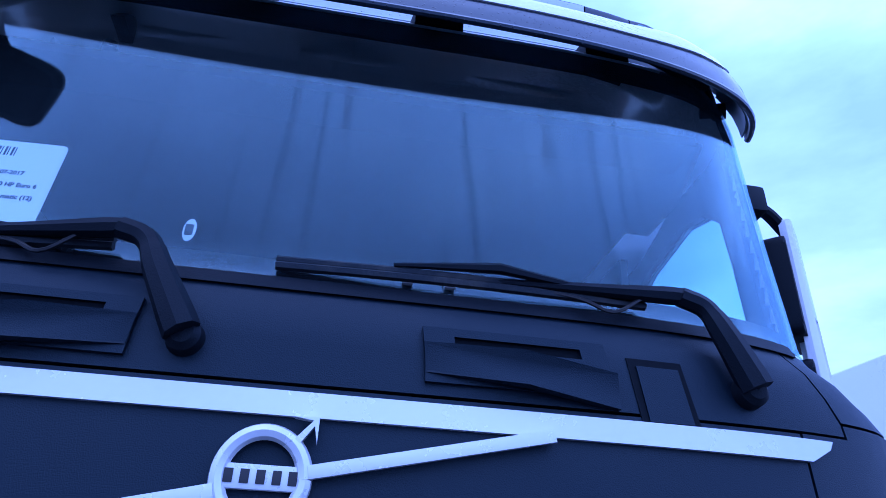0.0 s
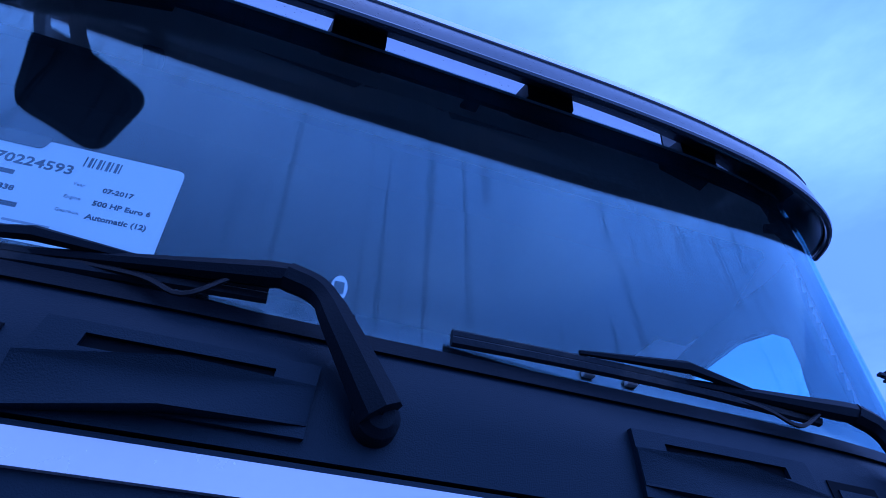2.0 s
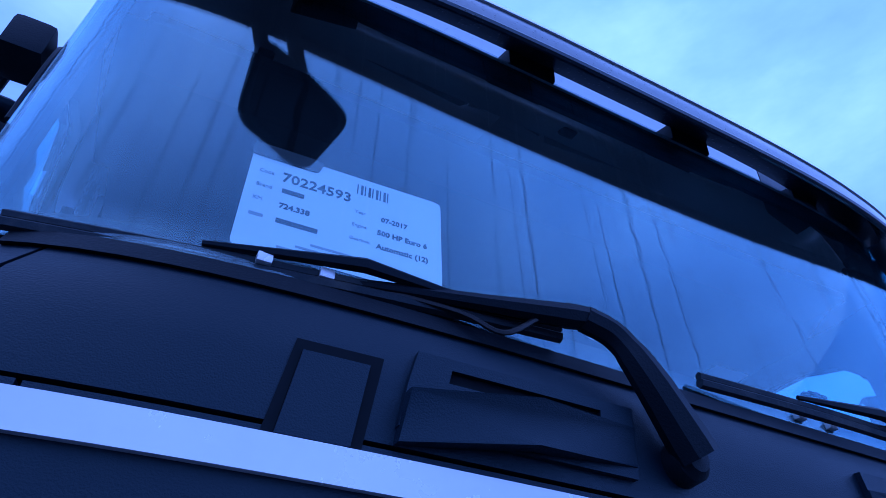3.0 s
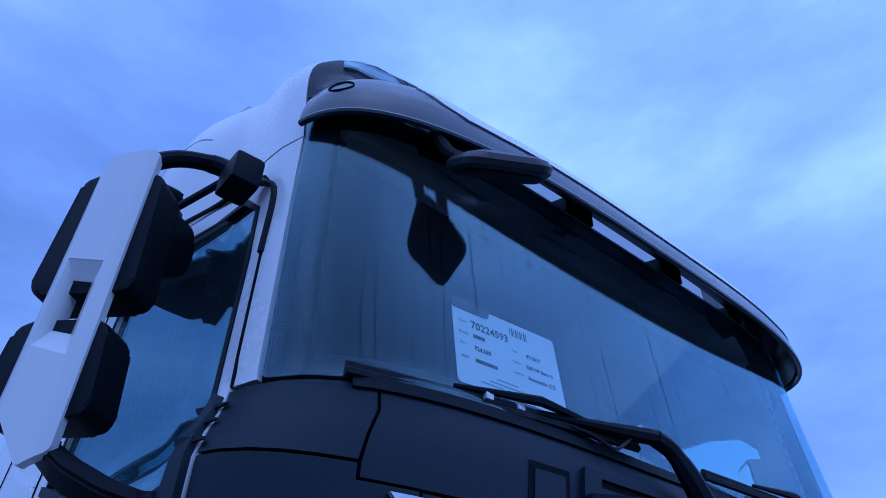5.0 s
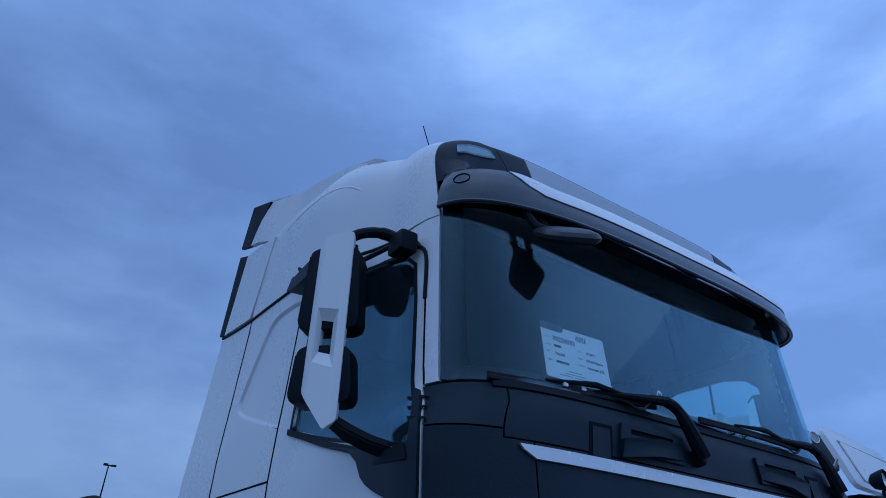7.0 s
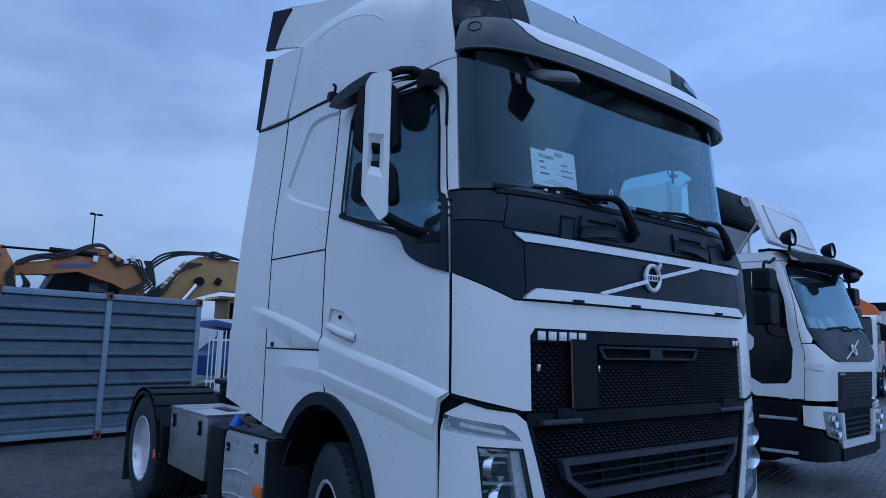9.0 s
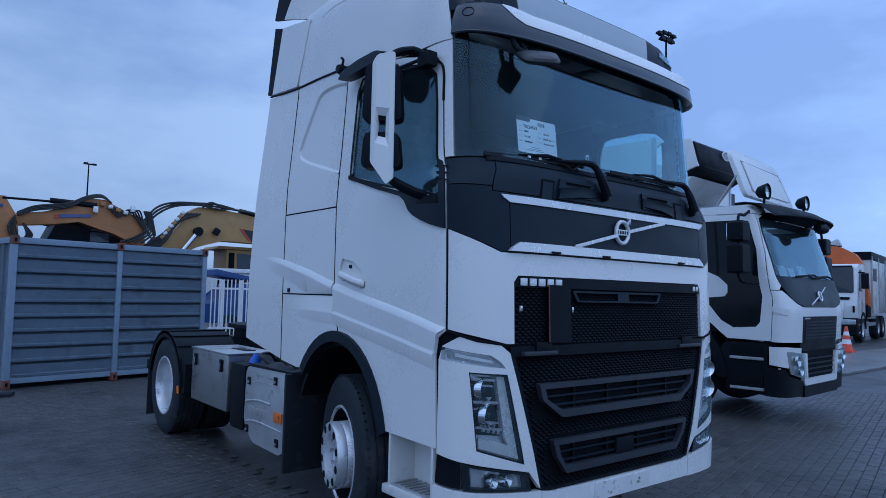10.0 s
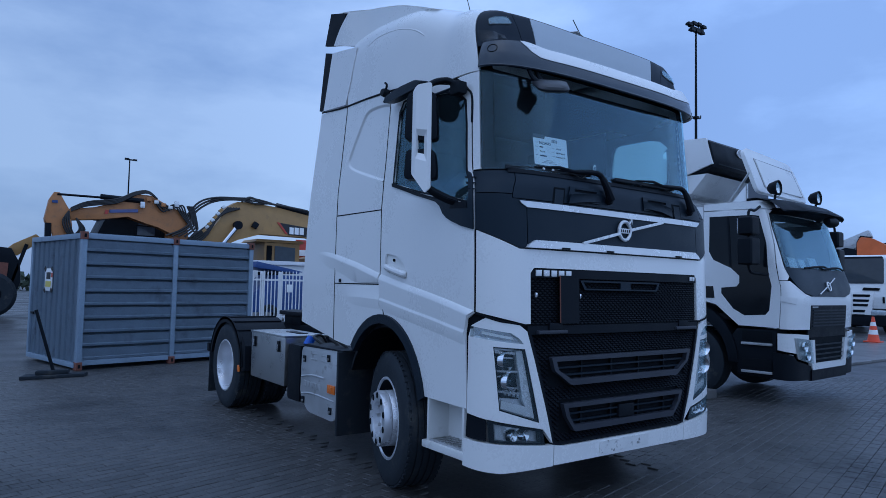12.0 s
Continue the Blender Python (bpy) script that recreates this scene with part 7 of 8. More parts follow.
on_van("dark_front", [(-vx(0.55, 1.5), 1.47), (vx(0.55, 1.5), 1.47), (vx(0.80, 1.52), 1.515), (vx(0.96, 1.6), 1.60), (vy(0.12, 1.72), 1.72), (vy(0.18, 1.855), 1.855), (-vy(0.18, 1.855), 1.855), (-vy(0.12, 1.72), 1.72), (-vx(0.96, 1.6), 1.60), (-vx(0.80, 1.52), 1.515)], DARK, 0.010, 0.02, label="dark grey panel under the windscreen")
part("diagonal_bar", tube(bmesh.new(), [van_skin(vx(x), z, 0.016) for x, z in ((-0.36, 1.50), (-0.12, 1.58), (0.12, 1.66), (0.36, 1.74))], 0.010, 6), TRIM, van)
part("round_badge", tube(bmesh.new(), [van_skin(vx(0.05 * math.cos(a)), 1.615 + 0.06 * math.sin(a), 0.028) for a in steps(0, 2 * math.pi, 20)], 0.012, 6), TRIM, van)
for pts in ([(-0.62, 1.86), (0.02, 1.90), (0.20, 1.86)], [(0.0, 1.86), (0.55, 1.90), (0.80, 1.87)]):
    part("wiper", tube(bmesh.new(), smooth_line([van_skin(vx(x, z), z, 0.03) for x, z in pts], 4), 0.014, 6), BLACK, van)
on_van("upper_grille", round_poly([(-vx(0.63), 1.03), (vx(0.63), 1.03), (vx(0.64), 1.35), (-vx(0.64), 1.35)], 0.03), BLACK, 0.006, 0.02, label="black upper grille")
for k in range(6):
    on_van("grille_bar", [(-vx(0.58), 1.06 + 0.042 * k), (vx(0.58), 1.06 + 0.042 * k), (vx(0.58), 1.078 + 0.042 * k), (-vx(0.58), 1.078 + 0.042 * k)], DARK, 0.016, 0.012)
on_van("name_plate", [(-vx(0.60), 1.315), (-vx(0.42), 1.315), (-vx(0.42), 1.335), (-vx(0.60), 1.335)], INKGREY, 0.010, 0.006)
on_van("grille_trim", [(-vx(0.64), 1.35), (vx(0.64), 1.35), (vx(0.64), 1.47), (-vx(0.64), 1.47)], VAN_WHITE)
on_van("lower_front", [(-vx(0.70), 0.88), (vx(0.70), 0.88), (vx(0.66), 1.03), (-vx(0.66), 1.03)], BLACK, -0.01, 0.02)
on_van("bumper", round_poly([(-vx(0.60), 0.47), (vx(0.60), 0.47), (vx(0.67), 0.88), (-vx(0.67), 0.88)], 0.05), VAN_WHITE, 0.035, 0.05, [[(-vx(0.50), 0.56), (vx(0.50), 0.56), (vx(0.56), 0.94), (-vx(0.56), 0.94)]], "white bumper round a black opening")
on_van("bumper_mesh", [(-vx(0.56), 0.50), (vx(0.56), 0.50), (vx(0.60), 0.91), (-vx(0.60), 0.91)], GAP, 0.0, 0.02)
for k in range(4):
    on_van("mesh_bar", [(-vx(0.52), 0.60 + 0.065 * k), (vx(0.52), 0.60 + 0.065 * k), (vx(0.52), 0.62 + 0.065 * k), (-vx(0.52), 0.62 + 0.065 * k)], DARK, 0.014, 0.012)
on_van("bumper_lip", [(-vx(0.62), 0.33), (vx(0.62), 0.33), (vx(0.62), 0.475), (-vx(0.62), 0.475)], BLACK, 0.038, 0.05)
rf = bmesh.new()
rows = [[rf.verts.new((x, y, 2.785 + h - 0.03 * abs(x / 1.07) ** 4)) for y, h in ((0.40, -0.02), (0.50, 0.015), (0.90, 0.045), (1.50, 0.06))] for x in steps(-1.07, 1.07, 12)]
for a, b in zip(rows[:-1], rows[1:]):
    for i in range(3):
        rf.faces.new((a[i], a[i + 1], b[i + 1], b[i]))
bmesh.ops.solidify(rf, geom=rf.faces[:], thickness=0.03)
part("cab_roof", rf, VAN_WHITE, van)
part("roof_puck", cube((-0.98, 0.62, 2.815), (0.10, 0.16, 0.04), 0.015), BLACK, van)
part("cab_back", cube((0, 1.50, 2.0), (2.10, 0.04, 1.56), 0.01), VAN_WHITE, van)
part("cab_floor", cube((0, 0.95, 1.16), (2.10, 1.0, 0.08)), INTERIOR, van)
part("dashboard", cube((0, 0.42, 1.70), (1.96, 0.40, 0.22), 0.05), INTERIOR, van)
part("steering_wheel", tube(bmesh.new(), [(-0.45 + 0.22 * math.cos(a), 0.62 + 0.08 * math.sin(a), 1.88 + 0.17 * math.sin(a)) for a in steps(0, 2 * math.pi, 24)], 0.016, 8), BLACK, van)
for x in (-0.50, 0.50):
    seat = part("seat", cube((x, 1.02, 1.48), (0.50, 0.50, 0.20), 0.06), INTERIOR, van)
    part("seat_back", cube((x, 1.26, 1.88), (0.48, 0.16, 0.70), 0.06), INTERIOR, seat)
for x, z, w in ((-0.40, 1.94, 0.26), (-0.05, 1.92, 0.20), (0.32, 1.96, 0.30)):
    part("paper_sheet", cube((x, 0.34, z), (w, 0.004, 0.17), 0.001, Matrix.Rotation(radians(-20), 4, "X")), PAPER, van)
vis = bmesh.new()
rows = []
for t in steps(-1, 1, 24):
    ends = abs(t) ** 3
    rows.append([vis.verts.new((1.09 * t * (1 - 0.02 * k), y + 0.20 * ends, z - 0.05 * ends * (k == 3))) for k, (y, z) in enumerate(((0.46, 2.795), (0.36, 2.83), (0.17, 2.775), (-0.02, 2.665), (-0.03, 2.635), (0.02, 2.63), (0.16, 2.68), (0.33, 2.61)))])
for a, b in zip(rows[:-1], rows[1:]):
    for i in range(7):
        vis.faces.new((a[i], a[i + 1], b[i + 1], b[i]))
bmesh.ops.solidify(vis, geom=vis.faces[:], thickness=0.012)
part("sun_visor", vis, ROOFDARK, van, "black peaked sun visor")
part("front_mirror", lathe(bmesh.new(), [(-0.17, 0.0), (-0.16, 0.05), (0.0, 0.085), (0.15, 0.06), (0.17, 0.0)], Matrix.Translation((0.22, 0.05, 2.555)), 14), BLACK, van)
# tilted white roof deflector on stays
tp = bmesh.new()
prism(tp, [(x, 0.63 + (z - 2.96) * 0.34, z) for x, z in round_poly([(-0.80, 2.96), (0.88, 2.94), (0.80, 3.50), (0.66, 3.57), (-0.72, 3.63), (-0.83, 3.56)], 0.07)], (0, 0.055, -0.02), 0.018)
tilt = part("roof_deflector", tp, VAN_WHITE, van, "white roof deflector propped up on stays")
part("deflector_panel", prism(bmesh.new(), [(x, 0.626 + (z - 2.96) * 0.34, z) for x, z in round_poly([(-0.52, 3.03), (0.74, 3.02), (0.66, 3.42), (-0.56, 3.47)], 0.04)], (0, -0.010, 0.004), 0.003), VAN_WHITE, tilt)
part("deflector_rim", tube(bmesh.new(), [(x, 0.622 + (z - 2.96) * 0.34, z) for x, z in ((-0.55, 3.03), (-0.59, 3.48), (0.68, 3.44), (0.77, 3.02))], 0.005, 6), INKGREY, tilt)
for x in (-0.80, 0.75):
    part("stay", tube(bmesh.new(), [(x, 1.06, 2.82), (x, 0.76, 3.24)], 0.020, 8), STEEL, tilt)
# body and cooling unit
part("cargo_box", cube((0, 4.85, 2.44), (2.46, 6.2, 2.80), 0.03), VAN_WHITE, van, "white insulated cargo box")
part("box_rail", cube((0, 4.85, 1.02), (2.48, 6.2, 0.10), 0.01), ALU, van)
for side in SIDES:
    part("box_seam", cube((side * 1.225, 1.76, 2.44), (0.05, 0.05, 2.82), 0.008), ALU, van)
    part("chassis_rail", cube((side * 0.4, 4.2, 0.82), (0.08, 7.0, 0.22), 0.01), BLACK, van)
unit = part("cooling_unit", prism(bmesh.new(), [(-1.00, 1.76, 3.30), (-1.00, 1.76, 3.80), (-1.00, 1.34, 3.80), (-1.00, 1.25, 3.74), (-1.00, 1.19, 3.50), (-1.00, 1.22, 3.36), (-1.00, 1.36, 3.28)], (1.42, 0, 0), 0.025), BLACK, van, "black and white cooling unit on the box front")
part("unit_cheek", prism(bmesh.new(), [(-1.03, 1.78, 3.22), (-1.03, 1.78, 3.83), (-1.03, 1.30, 3.80), (-1.03, 1.20, 3.40)], (0.05, 0, 0), 0.012), VAN_WHITE, unit)
part("unit_base", prism(bmesh.new(), [(-1.0, 1.78, 2.95), (-1.0, 1.78, 3.27), (-1.0, 1.30, 3.27), (-1.0, 1.55, 2.98)], (1.30, 0, 0), 0.02), VAN_WHITE, unit)
for k in range(4):
    part("unit_louvre", cube((-0.32, 1.215 + 0.012 * k, 3.42 + 0.055 * k), (1.0, 0.02, 0.018), 0.004), DARK, unit)
part("unit_badge", lathe(bmesh.new(), [(0.0, 0.0), (0.0, 0.07), (0.008, 0.075)], Matrix.Translation((-0.12, 1.215, 3.67)) @ Matrix.Rotation(radians(90), 4, "Z") @ Matrix.Diagonal((1, 1.6, 0.85, 1)), 20), INKGREY, unit)
part("badge_ring", tube(bmesh.new(), [(-0.12 + 0.12 * math.cos(a), 1.208, 3.67 + 0.064 * math.sin(a)) for a in steps(0, 2 * math.pi, 24)], 0.008, 6), TRIM, unit)
van.location, van.rotation_euler = (6.13, 1.47, 0), (0, 0, radians(4))

# ---- excavators behind the container ----
# near one: its boom reaches across above the container
digger = thing("excavator", (8.6, 21.0, 0), "yellow tracked excavator with its boom folded over", "excavator", "excavators on the yard")


def slab(parent, name, pts, depth, mat, y0=20.0, bevel=0.02):
    bm = bmesh.new()
    prism(bm, [(x, y0, z) for x, z in pts], (0, depth, 0), bevel)
    return part(name, bm, mat, parent)


def hose(parent, pts, r=0.035, y0=19.9, name="hose"):
    return part(name, tube(bmesh.new(), smooth_line([(x, y0 + (p[0] if p else 0.0), z) for x, z, *p in pts], 5), r, 7), HOSE, parent)


boom = slab(digger, "boom", [(2.55, 2.45), (2.85, 2.55), (3.45, 3.30), (3.75, 3.82), (4.10, 4.04), (4.60, 4.07), (5.60, 3.96), (6.90, 3.74), (9.0, 3.0), (9.3, 2.2), (8.9, 2.1), (8.2, 2.6), (6.90, 2.96), (5.0, 2.98), (4.15, 2.72), (3.55, 2.40), (2.9, 2.3)], 0.55, YELLOW)
logo = slab(boom, "dark_logo_panel", [(5.62, 3.42), (7.0, 3.28), (7.0, 2.95), (6.0, 3.0)], 0.02, INK, 19.975, 0.0)
slab(logo, "red_wedge", [(5.55, 3.43), (5.66, 3.42), (5.98, 3.02), (5.90, 3.02)], 0.02, REDPAINT, 19.97, 0.0)
for k in range(3):
    slab(logo, "plain_letter_bar", [(6.04 + 0.20 * k, 3.03), (6.20 + 0.20 * k, 3.02), (6.20 + 0.20 * k, 3.27), (6.04 + 0.20 * k, 3.28)], 0.02, PAPER, 19.95, 0.0)
slab(digger, "machine_house", [(7.2, 0.9), (11.2, 0.9), (11.2, 2.4), (9.6, 2.6), (7.2, 2.2)], 2.4, YELLOW, 20.6)
dcab = slab(digger, "operator_cab", [(5.35, 1.0), (6.75, 1.0), (6.75, 2.72), (5.35, 2.72)], 1.3, YELLOW, 20.6, 0.06)
slab(dcab, "cab_glass", [(5.75, 1.75), (6.55, 1.75), (6.55, 2.55), (5.75, 2.60)], 0.03, material("dusky_cab_glass", (0.03, 0.045, 0.06), 0.12, vary=0.3), 20.575, 0.0)
slab(dcab, "cab_glass", [(5.44, 1.75), (5.64, 1.75), (5.64, 2.60), (5.44, 2.60)], 0.03, GAP, 20.575, 0.0)
slab(dcab, "cab_roof", [(4.95, 2.72), (6.85, 2.72), (6.85, 2.82), (5.05, 2.82)], 1.5, YELLOW, 20.5, 0.02)
for k in range(2):
    slab(digger, "track", [(5.0, 0.0), (10.5, 0.0), (10.8, 0.45), (10.3, 0.9), (5.2, 0.9), (4.8, 0.45)], 0.6, BLACK, 19.6 + 2.0 * k, 0.05)
part("ram", tube(bmesh.new(), [(3.35, 19.85, 2.2), (4.05, 19.85, 3.15)], 0.075, 10), CHROME, digger)
part("ram_eye", lathe(bmesh.new(), [(-0.1, 0.02), (-0.1, 0.15), (0.1, 0.15), (0.1, 0.02)], Matrix.Translation((4.08, 19.85, 3.2)) @ Matrix.Rotation(radians(90), 4, "Z"), 16), BLACK, digger)
part("work_lamp", cube((4.72, 19.9, 3.25), (0.2, 0.15, 0.22), 0.04, Matrix.Rotation(radians(30), 4, "Y")), BLACK, digger)
for k in range(5):
    hose(digger, [(1.9 + 0.08 * k, 2.35), (2.5, 2.42 + 0.06 * k), (3.0, 2.75 + 0.08 * k), (3.35 + 0.04 * k, 3.35 + 0.05 * k), (3.75 + 0.1 * k, 3.80)], 0.040)
for k in range(3):
    hose(digger, [(2.35, 3.15 + 0.12 * k), (2.75, 3.65 + 0.12 * k), (3.3, 3.98 + 0.06 * k), (4.1, 4.10 + 0.03 * k), (4.7, 4.02 + 0.08 * k), (5.3, 4.08)], 0.035)
hose(digger, [(4.2, 4.05), (4.5, 4.22), (4.9, 4.10), (5.4, 4.05), (6.2, 3.98), (6.7, 3.92)], 0.04)
part("boom_ram", tube(bmesh.new(), [(5.6, 20.2, 4.05), (7.4, 20.2, 3.78)], 0.11, 10), BLACK, digger)
for k in range(8):
    part("valve_block", cube((2.95 + 0.09 * k, 19.92, 2.95 + 0.12 * k), (0.14, 0.12, 0.10), 0.02, Matrix.Rotation(radians(-40), 4, "Y")), STEEL if k % 2 else YELLOW, digger)

settle(digger, (5.0, 20.0), (6.75, 25.4), 1.235)

# second excavator: its stick stands across the first picture of the yard
digger2 = thing("excavator", (1.8, 22.0, 0), "ochre excavator with a long stick, dark house and rail", "excavator", "excavators on the yard")
stick = slab(digger2, "stick", [(-1.15, 3.02), (-1.05, 3.40), (-0.4, 3.46), (0.55, 3.78), (0.62, 4.02), (1.25, 4.00), (1.95, 3.62), (2.35, 3.55), (2.5, 3.1), (1.95, 2.75), (1.5, 3.0), (1.15, 3.05), (0.55, 3.28), (-0.2, 3.12)], 0.4, OCHRE)
slab(digger2, "stick_end", [(-1.72, 3.05), (-1.62, 3.62), (-1.50, 3.85), (-1.35, 3.85), (-1.28, 3.70), (-1.05, 3.30), (-0.98, 2.85), (-1.0, 2.0), (-1.42, 2.0), (-1.45, 2.6), (-1.70, 2.95)], 0.4, OCHRE, 20.0)
part("tipping_ram", tube(bmesh.new(), [(-1.42, 20.0, 3.79), (-0.15, 20.0, 3.80)], 0.035, 8), BLACK, digger2)
part("ram_barrel", tube(bmesh.new(), [(-0.25, 20.0, 3.83), (1.0, 20.0, 3.80)], 0.085, 10), BLACK, digger2)
part("link", tube(bmesh.new(), [(-1.62, 20.0, 2.9), (-1.60, 20.0, 2.2)], 0.09, 8), BLACK, digger2)
slab(digger2, "plain_name_bar", [(0.02, 3.34), (0.85, 3.42), (0.85, 3.52), (0.02, 3.44)], 0.02, material("faded_blue_print", (0.10, 0.12, 0.26), 0.6), 19.97, 0.0)
slab(digger2, "name_disc", [(-0.12, 3.30), (-0.02, 3.30), (0.0, 3.42), (-0.10, 3.43)], 0.02, REDPAINT, 19.97, 0.0)
slab(digger2, "blue_sticker", [(-1.55, 3.52), (-1.40, 3.52), (-1.40, 3.60), (-1.55, 3.60)], 0.02, BLUEPAINT, 19.97, 0.0)
slab(digger2, "dark_house", [(-0.2, 1.9), (2.8, 1.9), (2.75, 2.75), (2.4, 3.28), (1.0, 3.36), (0.1, 3.30), (-0.15, 2.7)], 2.0, BLACK, 21.0)
slab(digger2, "house_window", [(1.05, 2.75), (1.6, 2.75), (1.6, 3.12), (1.05, 3.14)], 0.03, material("dusky_house_glass", (0.05, 0.07, 0.10), 0.15, vary=0.3), 20.975, 0.0)
slab(digger2, "house_rim", [(0.0, 3.30), (2.45, 3.27), (2.45, 3.36), (0.0, 3.40)], 2.1, ROOFDARK, 20.95)
part("round_hood", lathe(bmesh.new(), [(-0.5, 0.02), (-0.5, 0.55), (0.5, 0.55), (0.5, 0.02)], Matrix.Translation((0.15, 21.5, 2.15)) @ Matrix.Rotation(radians(90), 4, "Z"), 28), BLACK, digger2)
for pts in ([(0.95, 2.3), (0.95, 3.05), (1.7, 3.02), (1.7, 2.3)], [(2.6, 3.5), (2.75, 3.45), (3.05, 2.4)], [(0.95, 2.6), (2.6, 2.6)]):
    part("hand_rail", tube(bmesh.new(), [(x, 20.6, z) for x, z in pts], 0.03, 7), BLACK, digger2)
for k in range(4):
    hose(digger2, [(-1.05, 3.3 + 0.03 * k), (-0.6, 3.50 + 0.04 * k), (0.2, 3.66 + 0.04 * k), (0.7, 3.95 + 0.03 * k), (1.1, 4.06 + 0.02 * k), (1.4, 3.9)], 0.028)
    hose(digger2, [(-1.1, 3.3), (-1.25 + 0.06 * k, 2.95), (-1.05 + 0.05 * k, 2.55), (-0.8 + 0.05 * k, 2.75), (-0.9, 3.1)], 0.026)
    hose(digger2, [(1.3, 3.85), (1.6 + 0.1 * k, 3.5 + 0.05 * k), (1.9 + 0.1 * k, 3.75), (2.2 + 0.05 * k, 3.4), (2.6, 2.9)], 0.028)
for k in range(2):
    slab(digger2, "track", [(-0.5, 0.0), (3.2, 0.0), (3.5, 0.45), (3.0, 0.9), (-0.3, 0.9), (-0.7, 0.45)], 0.6, BLACK, 20.6 + 2.0 * k, 0.05)
slab(digger2, "undercarriage", [(0.2, 0.7), (2.6, 0.7), (2.6, 2.0), (0.2, 2.0)], 1.6, BLACK, 21.0)
slab(digger2, "boom", [(1.9, 2.1), (2.6, 2.3), (2.5, 3.2), (1.9, 3.0)], 0.5, OCHRE, 20.4)
for k in range(5):
    hose(digger2, [(2.35 + 0.05 * k, 3.75), (2.5 + 0.05 * k, 3.3 - 0.05 * k), (2.2 + 0.12 * k, 2.95), (1.7 + 0.2 * k, 2.72)], 0.034)
for k in range(4):
    part("valve_block", cube((1.15 + 0.22 * k, 19.93, 3.86 - 0.07 * k), (0.14, 0.12, 0.12), 0.02), STEEL if k % 2 else OCHRE, digger2)
for x, z in ((0.95, 3.66), (2.0, 3.78)):
    part("work_lamp", cube((x, 19.88, z), (0.14, 0.14, 0.20), 0.03), TRIM, digger2)
settle(digger2, (1.0, 20.0), (1.72, 24.8), 1.21)
# third machine beyond the container's end: dark body with worn orange covers
loader = thing("wheel_loader", (-4.4, 27.6, 0), "dark wheel loader with worn orange covers", "loader")
slab(loader, "dark_body", [(-7.6, 0.7), (-2.25, 0.7), (-2.05, 1.35), (-2.10, 2.05), (-2.40, 2.62), (-3.6, 2.75), (-7.4, 2.6)], 2.0, BLACK, 27.0, 0.06)
slab(loader, "engine_cover", [(-3.6, 1.25), (-2.52, 1.25), (-2.48, 2.05), (-3.6, 2.15)], 0.1, RUST, 26.9)
slab(loader, "lift_arm", [(-2.6, 2.55), (-2.35, 2.80), (-1.62, 3.22), (-1.48, 3.10), (-1.62, 2.80), (-2.2, 2.35)], 0.35, YELLOW, 27.2, 0.04)
slab(loader, "ram", [(-2.5, 1.0), (-2.38, 0.96), (-1.86, 2.78), (-1.98, 2.82)], 0.14, BLACK, 27.0, 0.02)
for x in (-3.0, -5.9):
    part("wheel", lathe(bmesh.new(), [(-0.3, 0.35), (-0.3, 0.72), (-0.2, 0.85), (0.2, 0.85), (0.3, 0.72), (0.3, 0.35)], Matrix.Translation((x, 27.1, 0.85)) @ Matrix.Rotation(radians(90), 4, "Z"), 28), RUBBER, loader)

# ---- white palisade fence and vehicles behind it ----
fence = thing("palisade_fence", (3.6, 14.7, 0), "white steel palisade fence with pointed pales", "fence")
pale_bm = bmesh.new()
prism(pale_bm, [(-0.014, 0, 0.10), (0.014, 0, 0.10), (0.014, 0, 1.60), (0.0, 0, 1.64), (-0.014, 0, 1.60)], (0, 0.012, 0))
first = part("pale", pale_bm, FENCE, fence)
first.matrix_parent_inverse = Matrix()
first.location = (-0.85, 0, 0)
for i in range(1, 28):
    o = first.copy()
    scene.collection.objects.link(o)
    o.location = (-0.85 + 0.105 * i, 0, 0)
for z in (0.35, 1.38):
    part("fence_rail", cube((4.2, 14.73, z), (3.0, 0.04, 0.05), 0.006), FENCE, fence)
for x in (3.05, 3.55, 5.6):
    part("fence_post", cube((x, 14.76, 0.80), (0.09, 0.09, 1.62), 0.006), FENCE, fence)
part("notice", cube((3.80, 14.68, 1.15), (0.16, 0.008, 0.22), 0.002), PAPER, fence)
flat_car = thing("parked_car", (4.9, 17.2, 0), "dark blue car with a raised hood behind the fence", "car")
slab(flat_car, "body", [(3.4, 0.35), (6.6, 0.35), (6.7, 0.9), (6.0, 1.05), (5.5, 1.5), (4.2, 1.5), (3.8, 1.05), (3.4, 0.9)], 1.6, BLUEPAINT, 16.6, 0.08)
slab(flat_car, "tailgate", [(3.5, 1.72), (4.9, 1.55), (5.1, 1.62), (3.6, 1.90)], 1.4, BLUEPAINT, 16.6, 0.03)
for x in (4.0, 6.0):
    part("wheel", lathe(bmesh.new(), [(-0.1, 0.15), (-0.1, 0.30), (0.1, 0.30), (0.1, 0.15)], Matrix.Translation((x, 16.65, 0.30)) @ Matrix.Rotation(radians(90), 4, "Z"), 20), RUBBER, flat_car)
shed = thing("site_cabin", (5.6, 19.0, 0), "low white site cabin behind the fence", "cabin")
slab(shed, "wall", [(3.6, 0.0), (7.6, 0.0), (7.6, 1.85), (3.6, 1.85)], 0.8, WHITE2, 18.6, 0.02)
slab(shed, "roof", [(3.5, 1.85), (7.7, 1.85), (7.7, 1.98), (3.5, 1.98)], 1.0, FENCE, 18.5, 0.02)
part("window", cube((4.7, 18.58, 1.35), (0.8, 0.03, 0.5), 0.01), GAP, shed)
sign = thing("red_white_board", (8.3, 24.0, 0), "red and white board on a pole", "board")
